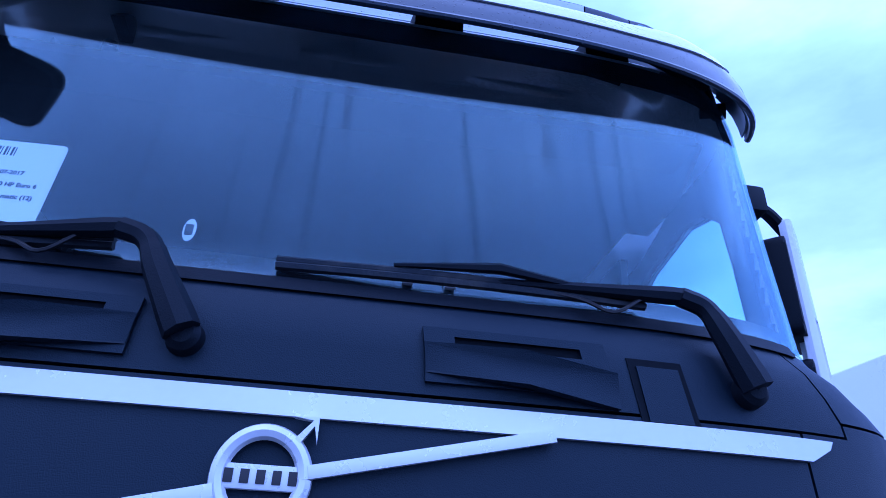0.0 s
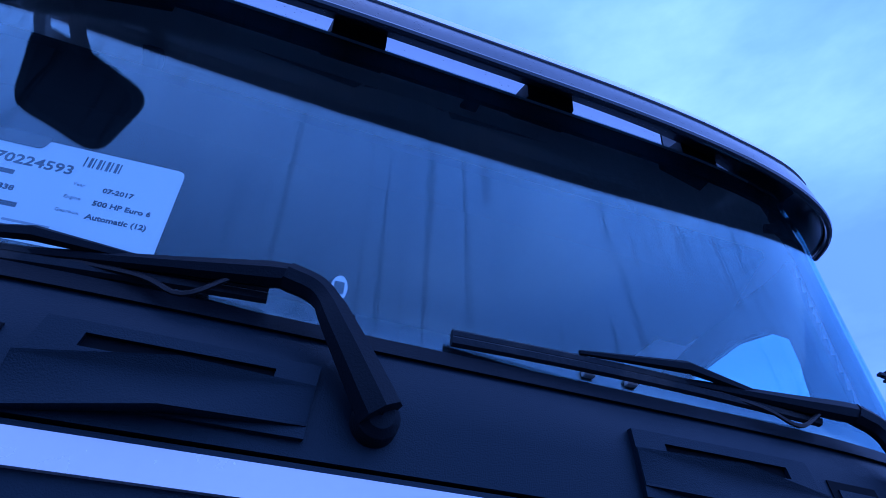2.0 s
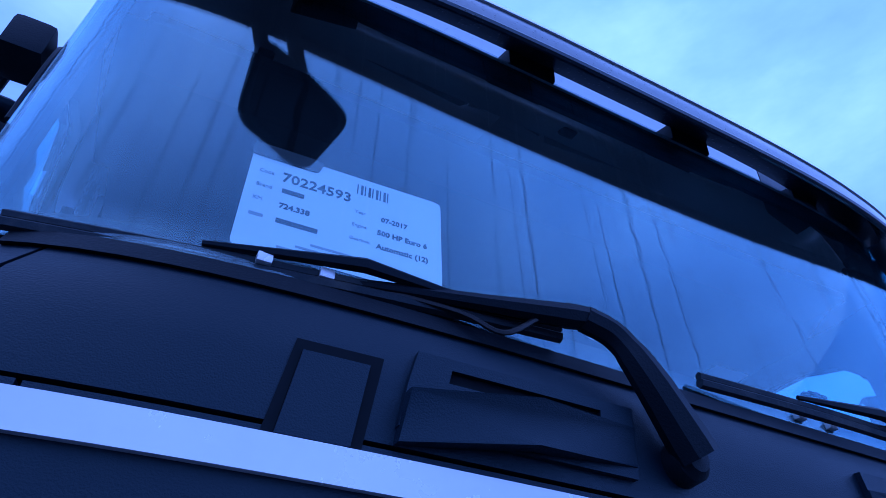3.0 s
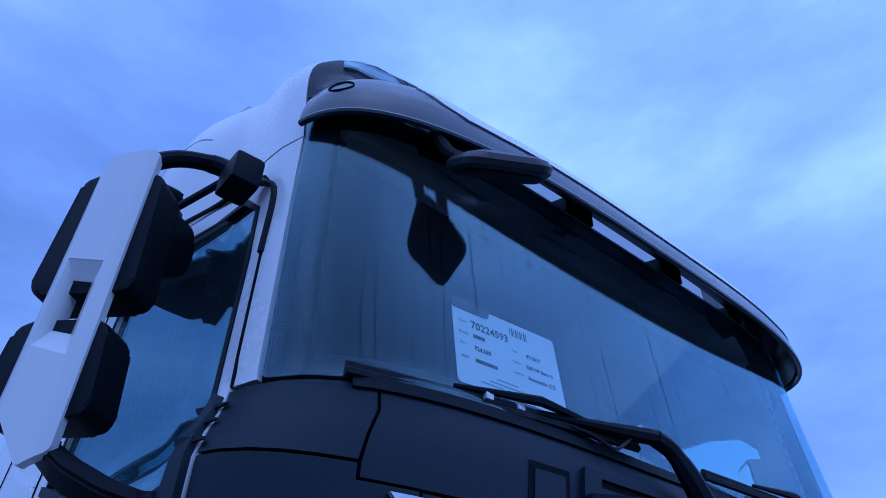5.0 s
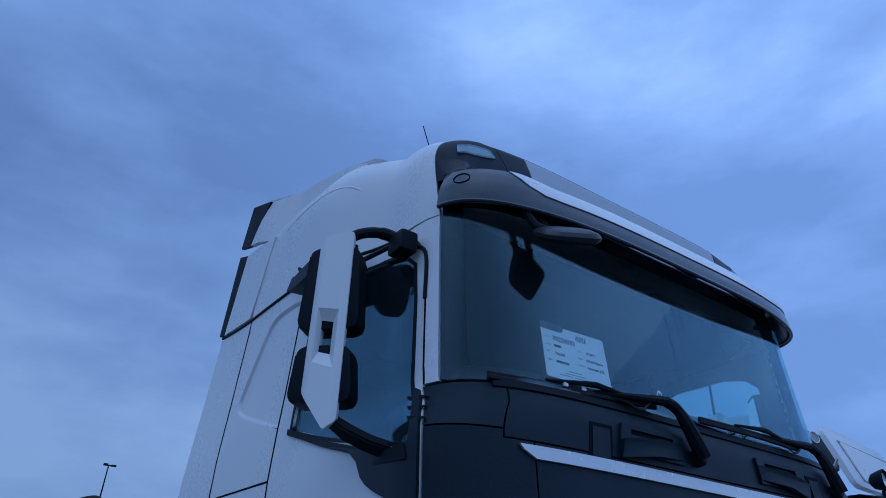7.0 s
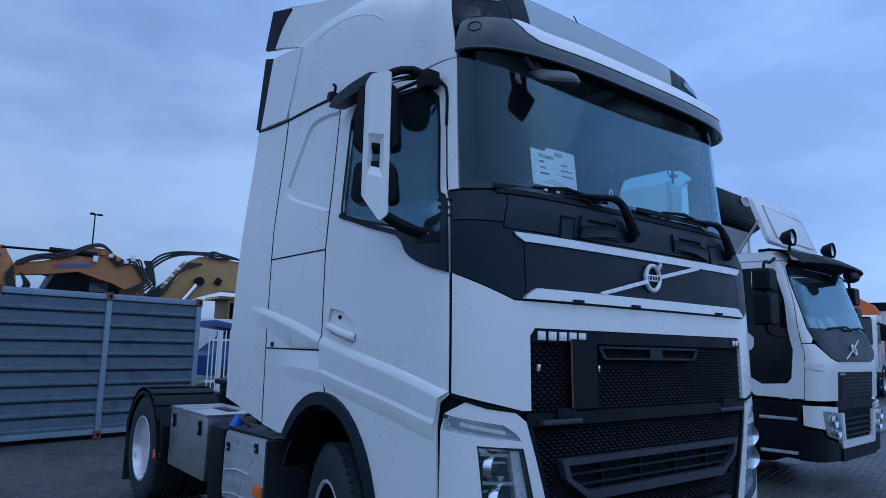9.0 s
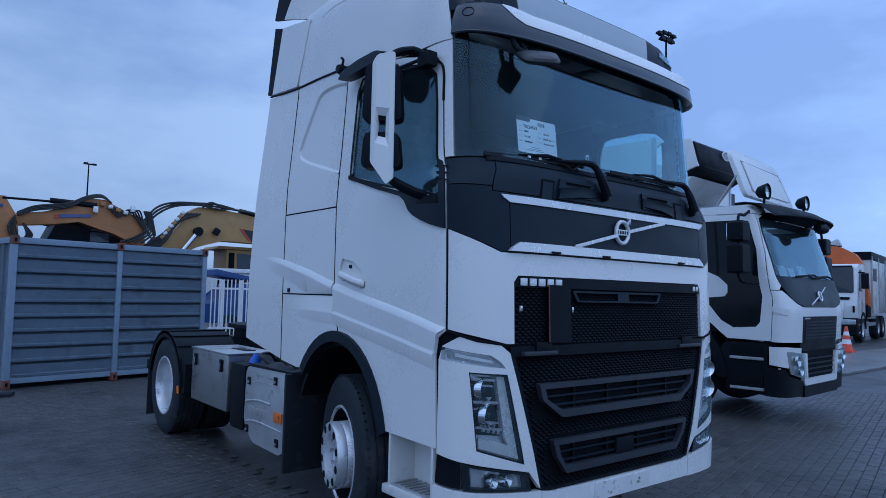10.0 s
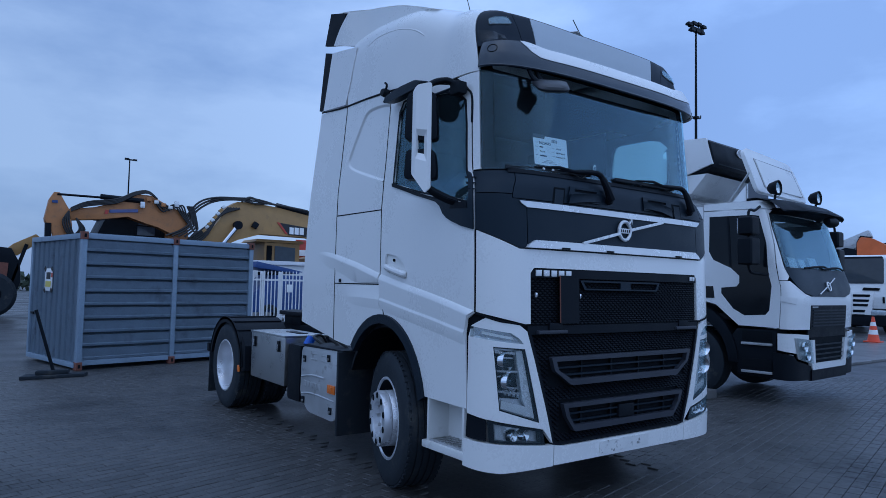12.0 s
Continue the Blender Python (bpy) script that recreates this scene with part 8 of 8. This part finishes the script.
part("board", cube((7.9, 23.0, 2.55), (0.5, 0.05, 0.9), 0.01), REDPAINT, sign)
part("board_stripe", cube((7.9, 22.96, 2.45), (0.5, 0.03, 0.25), 0.004), PAPER, sign)
part("board_pole", tube(bmesh.new(), [(7.9, 23.1, 0), (7.9, 23.1, 2.6)], 0.05, 8), STEEL, sign)

for ob, ref, at, size in ((fence, (3.6, 14.7), (4.6, 17.6), 1.16), (flat_car, (4.9, 17.2), (6.37, 21.2), 1.2), (shed, (5.6, 18.6), (7.4, 23.3), 1.22), (sign, (7.9, 23.0), (10.95, 30.6), 1.29)):
    settle(ob, ref, at, size)


# ---- light masts ----
def light_mast(x, y, h, label, lamps):
    th = thing("light_mast", (x, y, 0), label, "light mast", "yard light masts")
    part("mast", tube(bmesh.new(), [(x, y, 0), (x, y, h)], [0.12, 0.055], 10), BLACK, th)
    for dx, dz in lamps:
        lamp = part("floodlight", prism(bmesh.new(), [(x + dx - 0.19, y - 0.16, h + dz - 0.10), (x + dx - 0.19, y - 0.12, h + dz + 0.09), (x + dx - 0.19, y + 0.10, h + dz + 0.05), (x + dx - 0.19, y + 0.14, h + dz - 0.06)], (0.38, 0, 0), 0.02), BLACK, th)
        part("lamp_bracket", tube(bmesh.new(), [(x + dx, y, h), (x + dx, y, h + dz)], 0.03, 6), BLACK, lamp)
    part("head_frame", cube((x, y, h), (max(abs(d[0]) for d in lamps) * 2, 0.12, 0.12), 0.02), BLACK, th)
    return th


mast = light_mast(31.44, 19.96, 17.5, "tall black light mast with a crown of floodlights", [(-0.72, 0.1), (-0.25, 0.26), (0.25, 0.3), (0.75, 0.26), (-0.42, -0.18), (0.08, -0.15), (0.56, -0.15)])
light_mast(8.6, 66.0, 13.1, "slim light mast with two lamps", [(-0.25, 0.05), (0.45, 0.0)])
bracket = part("mast_bracket", cube((31.44, 19.96, 12.0), (0.30, 0.30, 0.16), 0.03), BLACK, mast)
for dx in (-0.45, 0.45):
    part("bracket_prong", tube(bmesh.new(), smooth_line([(31.44 + 0.2 * dx, 19.96, 12.0), (31.44 + dx, 19.96, 12.02), (31.44 + 1.1 * dx, 19.96, 12.22)], 4), 0.035, 6), BLACK, bracket)


# ---- far trucks at the right ----
def far_truck(x, y, face, label):
    """White cab seen at an angle: screen, louvred front, bumper, wheels, and a load behind."""
    th = thing("parked_truck", (x, y, 0), label, "truck", "trucks at the far side")
    r = Matrix.Translation((x, y, 0)) @ Matrix.Rotation(face, 4, "Z")
    rr = Matrix.Rotation(face, 4, "Z")

    def blk(name, at, size, mat, bevel=0.03, parent=th):
        return part(name, cube(r @ Vector(at), size, bevel, rr), mat, parent)

    bm = bmesh.new()
    prism(bm, [r @ Vector((-1.2, yy, z)) for yy, z in round_poly([(0.0, 0.75), (0.0, 1.55), (0.25, 2.75), (0.45, 2.9), (1.9, 2.9), (1.9, 0.75)], 0.1)], rr.to_3x3() @ Vector((2.4, 0, 0)), 0.04)
    body = part("cab", bm, WHITE2, th)
    bm = bmesh.new()
    prism(bm, [r @ Vector(p) for p in ((-1.08, 0.03, 1.72), (1.08, 0.03, 1.72), (1.08, 0.23, 2.62), (-1.08, 0.23, 2.62))], rr.to_3x3() @ Vector((0, -0.05, 0.01)), 0.02)
    part("windscreen", bm, material("dusky_screen", (0.02, 0.028, 0.036), 0.1), body)
    for k in range(4):
        blk("louvre", (0, -0.015, 0.98 + 0.15 * k), (1.5 - 0.08 * k, 0.04, 0.055), GAP, 0.01, body)
    blk("bumper", (0, -0.02, 0.55), (2.4, 0.25, 0.42), BLACK)
    for s in (-1, 1):
        blk("headlamp", (s * 0.9, -0.15, 0.72), (0.36, 0.05, 0.18), LENS, 0.02, body)
        blk("mirror", (s * 1.4, 0.3, 2.1), (0.16, 0.1, 0.5), BLACK)
        for yy in (1.0, 4.2, 5.5):
            part("wheel", lathe(bmesh.new(), [(-0.15, 0.3), (-0.15, 0.48), (0.15, 0.48), (0.15, 0.3), (0.1, 0.05)], r @ Matrix.Translation((s * 1.05, yy, 0.48)), 24), RUBBER, th)
    blk("chassis", (0, 3.8, 0.85), (0.9, 5.0, 0.3), BLACK)
    blk("load_body", (0, 4.3, 2.1), (2.4, 5.0, 2.2), WHITE2)
    blk("crane_beam", (0, 2.2, 3.4), (2.3, 0.5, 0.35), BLACK)
    return th


def crane_lorry(x, y, face):
    """White lorry with a folded orange crane behind its cab; local x to its visible side, y towards its back."""
    th = thing("parked_truck", (0, 0, 0), "white lorry with louvred front and a folded orange crane", "truck", "trucks at the far side")
    rubber_edge = material("dusky_side_window", (0.012, 0.016, 0.02), 0.12, spec=0.3)

    def across(name, pts, x0, x1, mat, bevel=0.02, parent=th):
        return part(name, prism(bmesh.new(), [(x0, yy, z) for yy, z in pts], (x1 - x0, 0, 0), bevel), mat, parent)

    def facing(name, pts, y0, depth, mat, bevel=0.015, parent=th, lean=0.0):
        return part(name, prism(bmesh.new(), [(xx, y0 + lean * (z - 1.95), z) for xx, z in pts], (0, depth, 0), bevel), mat, parent)

    cab_part = across("cab", round_poly([(0.06, 0.95), (0.0, 1.45), (0.08, 1.95), (0.31, 3.02), (0.50, 3.15), (1.75, 3.18), (1.75, 1.0), (1.62, 0.95)], 0.06), -1.22, 1.22, VAN_WHITE, 0.05)
    facing("windscreen", round_poly([(-1.10, 1.98), (1.10, 1.98), (1.07, 3.0), (-1.07, 3.0)], 0.06), 0.055, 0.03, material("dusky_screen", (0.02, 0.028, 0.036), 0.1), parent=cab_part, lean=0.215)
    facing("screen_header", [(-1.07, 3.0), (1.07, 3.0), (1.0, 3.08), (-1.0, 3.08)], 0.05, 0.03, BLACK, 0.01, cab_part, 0.215)
    grille = facing("grille", round_poly([(-0.66, 0.55), (0.66, 0.55), (0.80, 1.62), (-0.80, 1.62)], 0.05), -0.09, 0.12, VAN_WHITE, 0.02)
    for k, (w, z) in enumerate(((0.44, 0.64), (0.46, 0.82), (0.56, 1.06), (0.60, 1.24), (0.64, 1.44))):
        for s in (-1, 1):
            facing("louvre", round_poly([(s * 0.06, z), (s * w, z), (s * (w + 0.03), z + 0.10), (s * 0.06, z + 0.10)], 0.02), -0.105, 0.03, GAP, 0.0, grille)
    for s in (-1, 1):
        facing("air_slot", round_poly([(s * 0.36, 1.70), (s * 0.94, 1.70), (s * 0.98, 1.80), (s * 0.42, 1.82)], 0.03), -0.005, 0.06, GAP, 0.0, cab_part)
        facing("corner_handle", round_poly([(s * 1.06, 1.20), (s * 1.13, 1.20), (s * 1.13, 1.46), (s * 1.06, 1.46)], 0.02), -0.01, 0.04, GAP, 0.0, cab_part)
        lamp = facing("headlamp", round_poly([(s * 0.68, 0.72), (s * 1.18, 0.74), (s * 1.18, 0.92), (s * 0.70, 0.94)], 0.03), -0.12, 0.05, SILVER)
        facing("lens", round_poly([(s * 0.69, 0.73), (s * 1.17, 0.75), (s * 1.17, 0.91), (s * 0.71, 0.93)], 0.03), -0.128, 0.006, LENS, 0.0, lamp)
        across("side_window", round_poly([(0.42, 2.06), (0.98, 2.04), (0.98, 2.92), (0.58, 2.92)], 0.05), s * 1.218, s * 1.228, rubber_edge, 0.0, cab_part)
        across("door_gap", [(0.28, 1.10), (0.30, 1.10), (0.34, 2.0), (0.32, 2.0)], s * 1.218, s * 1.224, GAP, 0.0, cab_part)
        mir = part("door_mirror", cube((s * 1.46, 0.30, 2.45), (0.26, 0.16, 0.62), 0.05), BLACK, th)
        part("mirror_arm", tube(bmesh.new(), [(s * 1.20, 0.42, 2.80), (s * 1.44, 0.32, 2.78)], 0.03, 6), BLACK, mir)
        across("wheel_arch", [(1.20 - 0.66 * math.cos(a), 0.52 + 0.70 * math.sin(a)) for a in steps(0.0, math.pi, 12)] + [(1.20 - 0.54 * math.cos(a), 0.52 + 0.56 * math.sin(a)) for a in steps(math.pi, 0.0, 12)], s * 1.24, s * 0.85, BLACK, 0.0)
        for yy in (1.20, 5.0, 6.3):
            m = Matrix.Translation((s * 1.06, yy, 0.51)) @ Matrix.Rotation(0 if s > 0 else math.pi, 4, "Z")
            w = part("wheel", lathe(bmesh.new(), [(-0.16, 0.28), (-0.16, 0.46), (-0.12, 0.51), (0.12, 0.51), (0.16, 0.46), (0.16, 0.29)], m, 28), RUBBER, th)
            part("rim", lathe(bmesh.new(), [(0.155, 0.30), (0.14, 0.27), (0.06, 0.24), (0.08, 0.13), (0.13, 0.11), (0.13, 0.0)], m, 24), RIM, w)
        for z in (0.40, 0.72):
            part("step_edge", cube((s * 1.20, 0.36, z), (0.06, 0.34, 0.05), 0.01), ALU, th)
        across("side_guard", [(2.4, 0.62), (4.3, 0.62), (4.3, 0.78), (2.4, 0.78)], s * 1.22, s * 1.18, ALU, 0.01)
        across("side_guard", [(2.4, 0.92), (4.3, 0.92), (4.3, 1.06), (2.4, 1.06)], s * 1.22, s * 1.18, ALU, 0.01)
    across("bumper", round_poly([(-0.10, 0.28), (-0.10, 0.70), (0.0, 0.98), (0.62, 0.98), (0.58, 0.34), (0.3, 0.28)], 0.05), -1.22, 1.22, BLACK, 0.04)
    across("chassis", [(1.2, 0.70), (8.2, 0.70), (8.2, 1.02), (1.2, 1.02)], -0.45, 0.45, BLACK)
    crane = facing("crane_column", round_poly([(-0.12, 3.14), (-0.12, 3.72), (0.02, 3.98), (0.42, 3.92), (0.95, 3.60), (1.22, 3.16)], 0.06), 1.55, 0.55, ORANGEPAINT, 0.05)
    facing("crane_outline", [(-0.16, 3.30), (-0.12, 3.30), (-0.10, 3.74), (0.03, 4.0), (0.40, 3.94), (0.40, 3.97), (0.0, 4.04), (-0.14, 3.76)], 1.60, 0.40, BLACK, 0.0, crane)
    across("crane_leg", round_poly([(2.15, 1.50), (2.95, 1.40), (3.0, 1.75), (2.45, 2.62), (2.15, 2.66)], 0.08), 1.05, 1.26, ORANGEPAINT, 0.03)
    across("crane_foot", [(2.2, 1.0), (2.95, 1.0), (2.95, 1.42), (2.2, 1.48)], 1.0, 1.25, BLACK)
    facing("grey_jib", round_poly([(-0.95, 3.45), (-0.80, 3.80), (0.28, 4.28), (0.40, 4.00), (-0.02, 3.72), (-0.30, 3.45)], 0.04), 1.70, 0.35, ALU, 0.03)
    facing("valve_block", round_poly([(-0.98, 3.16), (-0.15, 3.16), (-0.15, 3.46), (-0.55, 3.54), (-0.98, 3.36)], 0.05), 1.60, 0.35, BLACK)
    part("beacon", lathe(bmesh.new(), [(0.0, 0.07), (0.16, 0.07), (0.20, 0.0)], Matrix.Translation((-1.0, 1.1, 3.17)) @ Matrix.Rotation(-math.pi / 2, 4, "Y"), 12), ORANGEPAINT, th)
    body = across("load_body", [(3.05, 1.15), (11.0, 1.15), (11.0, 3.45), (3.05, 3.45)], -1.27, 1.27, VAN_WHITE, 0.03)
    across("top_beam", [(3.0, 3.45), (11.0, 3.45), (11.0, 3.80), (3.0, 3.80)], -1.30, 1.30, BLACK, 0.03, body)
    for yy in (3.05, 4.8, 6.6, 8.6):
        across("body_post", [(yy, 1.15), (yy + 0.14, 1.15), (yy + 0.14, 3.62), (yy, 3.62)], 1.24, 1.31, ALU, 0.01, body)
    across("window_slot", [(3.5, 2.55), (4.4, 2.55), (4.4, 3.10), (3.5, 3.10)], 1.268, 1.276, rubber_edge, 0.0, body)
    th.location, th.rotation_euler = (x, y, 0), (0, 0, face)


crane_lorry(25.4, 9.02, radians(-80))
settle(far_truck(26.8, 4.0, radians(-62), "white lorry with a dark crane beam"), (26.8, 4.0), (31.4, 5.4), 1.155)
settle(far_truck(30.5, 1.2, radians(-62), "white lorry farther along the row"), (30.5, 1.2), (35.3, 2.15), 1.14)

# traffic cone
cone = thing("traffic_cone", (17.2, 4.86, 0), "red and white traffic cone on the wet yard", "traffic cone")
part("cone_base", cube((17.2, 4.86, 0.02), (0.42, 0.42, 0.04), 0.01), CONE_RED, cone)
cone_m = Matrix.Translation((17.2, 4.86, 0.04)) @ Matrix.Rotation(radians(-90), 4, "Y")
for name, z0, z1, mt in (("cone_body", 0.0, 0.20, CONE_RED), ("white_sleeve", 0.20, 0.34, PAPER), ("cone_body", 0.34, 0.46, CONE_RED), ("white_sleeve", 0.46, 0.58, PAPER), ("cone_tip", 0.58, 0.74, CONE_RED)):
    part(name, lathe(bmesh.new(), [(z, 0.17 - 0.185 * z) for z in (z0, z1)], cone_m, 24), mt, cone)
settle(cone, (17.2, 4.86), (20.0, 6.2), 1.05)

# wheel chock and stone by the box truck
block = thing("concrete_block", (4.3, 2.3, 0), "low grey concrete block on the pavers", "block")
part("block", cube((4.35, 2.35, 0.06), (0.5, 0.3, 0.12), 0.02), material("rough_concrete", (0.12, 0.12, 0.12), 0.8, bump=0.5, bump_scale=60), block)
settle(block, (4.35, 2.35), (4.65, 2.62), 1.035)

# dark gabled building far behind the box truck
hall = thing("gabled_building", (66, 33, 0), "dark gabled building with small windows far behind the yard", "building")
hall_wall = part("wall", prism(bmesh.new(), [(60, 32.6, 0), (60, 45.0, 0), (60, 45.0, 8.8), (60, 33.4, 13.2), (60, 32.6, 12.9)], (4, 0, 0), 0.0), material("dark_cladding", (0.07, 0.085, 0.11), 0.6, vary=0.15, scale=0.4), hall)
part("roof", prism(bmesh.new(), [(59.7, 45.3, 8.7), (59.7, 33.4, 13.25), (59.7, 33.4, 13.5), (59.7, 45.3, 8.95)], (4.6, 0, 0)), material("dark_roofing", (0.05, 0.055, 0.065), 0.6, vary=0.15, scale=0.5), hall)
for z in (8.6, 10.9):
    for y in (33.6, 35.2, 36.8):
        w = part("window", cube((59.98, y, z), (0.10, 0.9, 1.1), 0.0), PAPER, hall_wall)
        part("pane", cube((59.92, y, z), (0.04, 0.76, 0.96), 0.0), GAP, w)

# ---- distance: low trees and sheds all round ----
rng = random.Random(5)
for name, x0, x1, y, h, base in (("far_trees", -60, 4, 90, 3.2, 0.0), ("far_trees", 10, 60, 95, 5.0, 0.0), ("far_trees", 60, 150, 60, 4.0, 0.0)):
    verts, faces = [], []
    for k in range(1500):
        x, yy = rng.uniform(x0, x1), y + rng.uniform(-3, 3)
        top_z = h * (0.55 + 0.45 * noise.noise((x * 0.12, y, 0)) + 0.2 * noise.noise((x * 0.5, y, 3)))
        z = rng.uniform(0.0, max(0.4, top_z))
        s = rng.uniform(0.3, 0.7)
        i = len(verts)
        d = [Vector((rng.uniform(-1, 1), rng.uniform(-1, 1), rng.uniform(-1, 1))) * s for _ in range(4)]
        verts += [Vector((x, yy, z)) + v for v in d]
        faces += [(i, i + 1, i + 2), (i, i + 2, i + 3), (i, i + 1, i + 3), (i + 1, i + 2, i + 3)]
    me = bpy.data.meshes.new(name)
    me.from_pydata(verts, [], faces)
    tagged(finish(name, me, GREEN, 10), "dark line of far bare trees", "trees", kind="stuff")
# ---- ground ----
asphalt = material("wet_yard", (0.050, 0.050, 0.051), 0.45, spec=0.35, vary=0.35, scale=0.7, bump=0.5, bump_scale=30, rough_vary=0.22, dirt=(0.028, 0.028, 0.03), dirt_at=0.52, dirt_scale=0.35)
n, l = asphalt.node_tree.nodes, asphalt.node_tree.links
bk, bco, bmp = n.new("ShaderNodeTexBrick"), n.new("ShaderNodeTexCoord"), n.new("ShaderNodeBump")
bk.inputs["Scale"].default_value, bk.inputs["Brick Width"].default_value, bk.inputs["Row Height"].default_value, bk.inputs["Mortar Size"].default_value = 1.0, 0.21, 0.105, 0.006
l.new(bco.outputs["Object"], bk.inputs["Vector"])
bmp.inputs["Strength"].default_value, bmp.inputs["Distance"].default_value = 0.6, 0.006
bmp.invert = True
l.new(bk.outputs["Fac"], bmp.inputs["Height"])
l.new(bmp.outputs["Normal"], n["Principled BSDF"].inputs["Normal"])
gb = bmesh.new()
bmesh.ops.create_grid(gb, x_segments=60, y_segments=60, size=600)
bmesh.ops.translate(gb, vec=(0, 100, -0.012), verts=gb.verts)
ground = tagged(part("ground", gb, asphalt), "dark wet paved yard", "ground", kind="structure")
# pale concrete lane and its kerb beyond the trucks
lane_m = material("wet_concrete", (0.13, 0.13, 0.13), 0.35, vary=0.2, scale=1.2, bump=0.3, bump_scale=40, dirt=(0.06, 0.06, 0.06), dirt_at=0.55, dirt_scale=1.0)
lane = tagged(part("road", cube((19, 4.9, -0.003), (20.0, 2.6, 0.012), 0.0), lane_m), "pale wet concrete lane across the yard", "road", kind="structure")
kb = thing("kerb", (17, 3.0, 0), "low dark kerb along the lane", "kerb", kind="structure")
for k in range(18):
    part("kerb_stone", cube((9.2 + 1.0 * k, 3.43 + 0.03 * k, 0.02), (0.985, 0.12, 0.06), 0.01), lane_m, kb)

# ---- pavers: stones of their own near the camera's way, the rest as one piece ----
paving = thing("pavement", (0, 0, 0), "dark wet concrete pavers laid in stretcher bond", "pavement", kind="structure")
PL, PW, PT = 0.20, 0.10, 0.05


def paver_box(dz, seed):
    q = random.Random(seed)
    x, y, b = PL / 2 - 0.002, PW / 2 - 0.002, 0.004
    vs = [(sx * x, sy * y, -PT) for sx, sy in ((-1, -1), (1, -1), (1, 1), (-1, 1))]
    vs += [(sx * x, sy * y, dz - b) for sx, sy in ((-1, -1), (1, -1), (1, 1), (-1, 1))]
    vs += [(sx * (x - b), sy * (y - b), dz + q.uniform(-0.0012, 0.0012)) for sx, sy in ((-1, -1), (1, -1), (1, 1), (-1, 1))]
    fs = [(4, 5, 9, 8), (5, 6, 10, 9), (6, 7, 11, 10), (7, 4, 8, 11), (8, 9, 10, 11), (0, 1, 5, 4), (1, 2, 6, 5), (2, 3, 7, 6), (3, 0, 4, 7)]
    return vs, fs


PA = radians(14)
PR = Matrix.Rotation(PA, 4, "Z")
meshes = []
for k in range(5):
    me = bpy.data.meshes.new("paver")
    vs, fs = paver_box(0.0, k)
    me.from_pydata(vs, [], fs)
    me.materials.append(PAVER)
    meshes.append(me)
rng = random.Random(11)
verts, faces, own = [], [], 0
for row in range(-110, 150):
    for col in range(-50, 62):
        c = PR @ Vector(((col + 0.5 * (row % 2)) * PL, row * PW, 0))
        if not (-7.5 < c.x < 9.5 and -3.2 < c.y < 10.5):
            continue
        if c.x > 3.5 and c.y > 2.7 or (-1.0 < c.x < 1.0 and 0.6 < c.y < 6):
            continue
        dz = 0.0015 * noise.noise((c.x * 1.3, c.y * 1.3, 0)) + rng.uniform(-0.0012, 0.0012)
        if -3.0 < c.x < -1.35 and -0.4 < c.y < 3.1 and own < 300:
            o = new("paver", meshes[own % 5])
            o.parent = paving
            o.matrix_local = Matrix.Translation((c.x, c.y, dz)) @ PR
            own += 1
            continue
        vs, fs = paver_box(dz, row * 131 + col)
        i = len(verts)
        verts += [PR @ Vector(v) + Vector((c.x, c.y, 0)) for v in vs]
        faces += [tuple(i + j for j in f) for f in fs]
me = bpy.data.meshes.new("pavers")
me.from_pydata(verts, [], faces)
pv2 = finish("pavers", me, PAVER, 20)
pv2.parent = paving
tagged(pv2, "further pavers of the yard", kind="stuff")
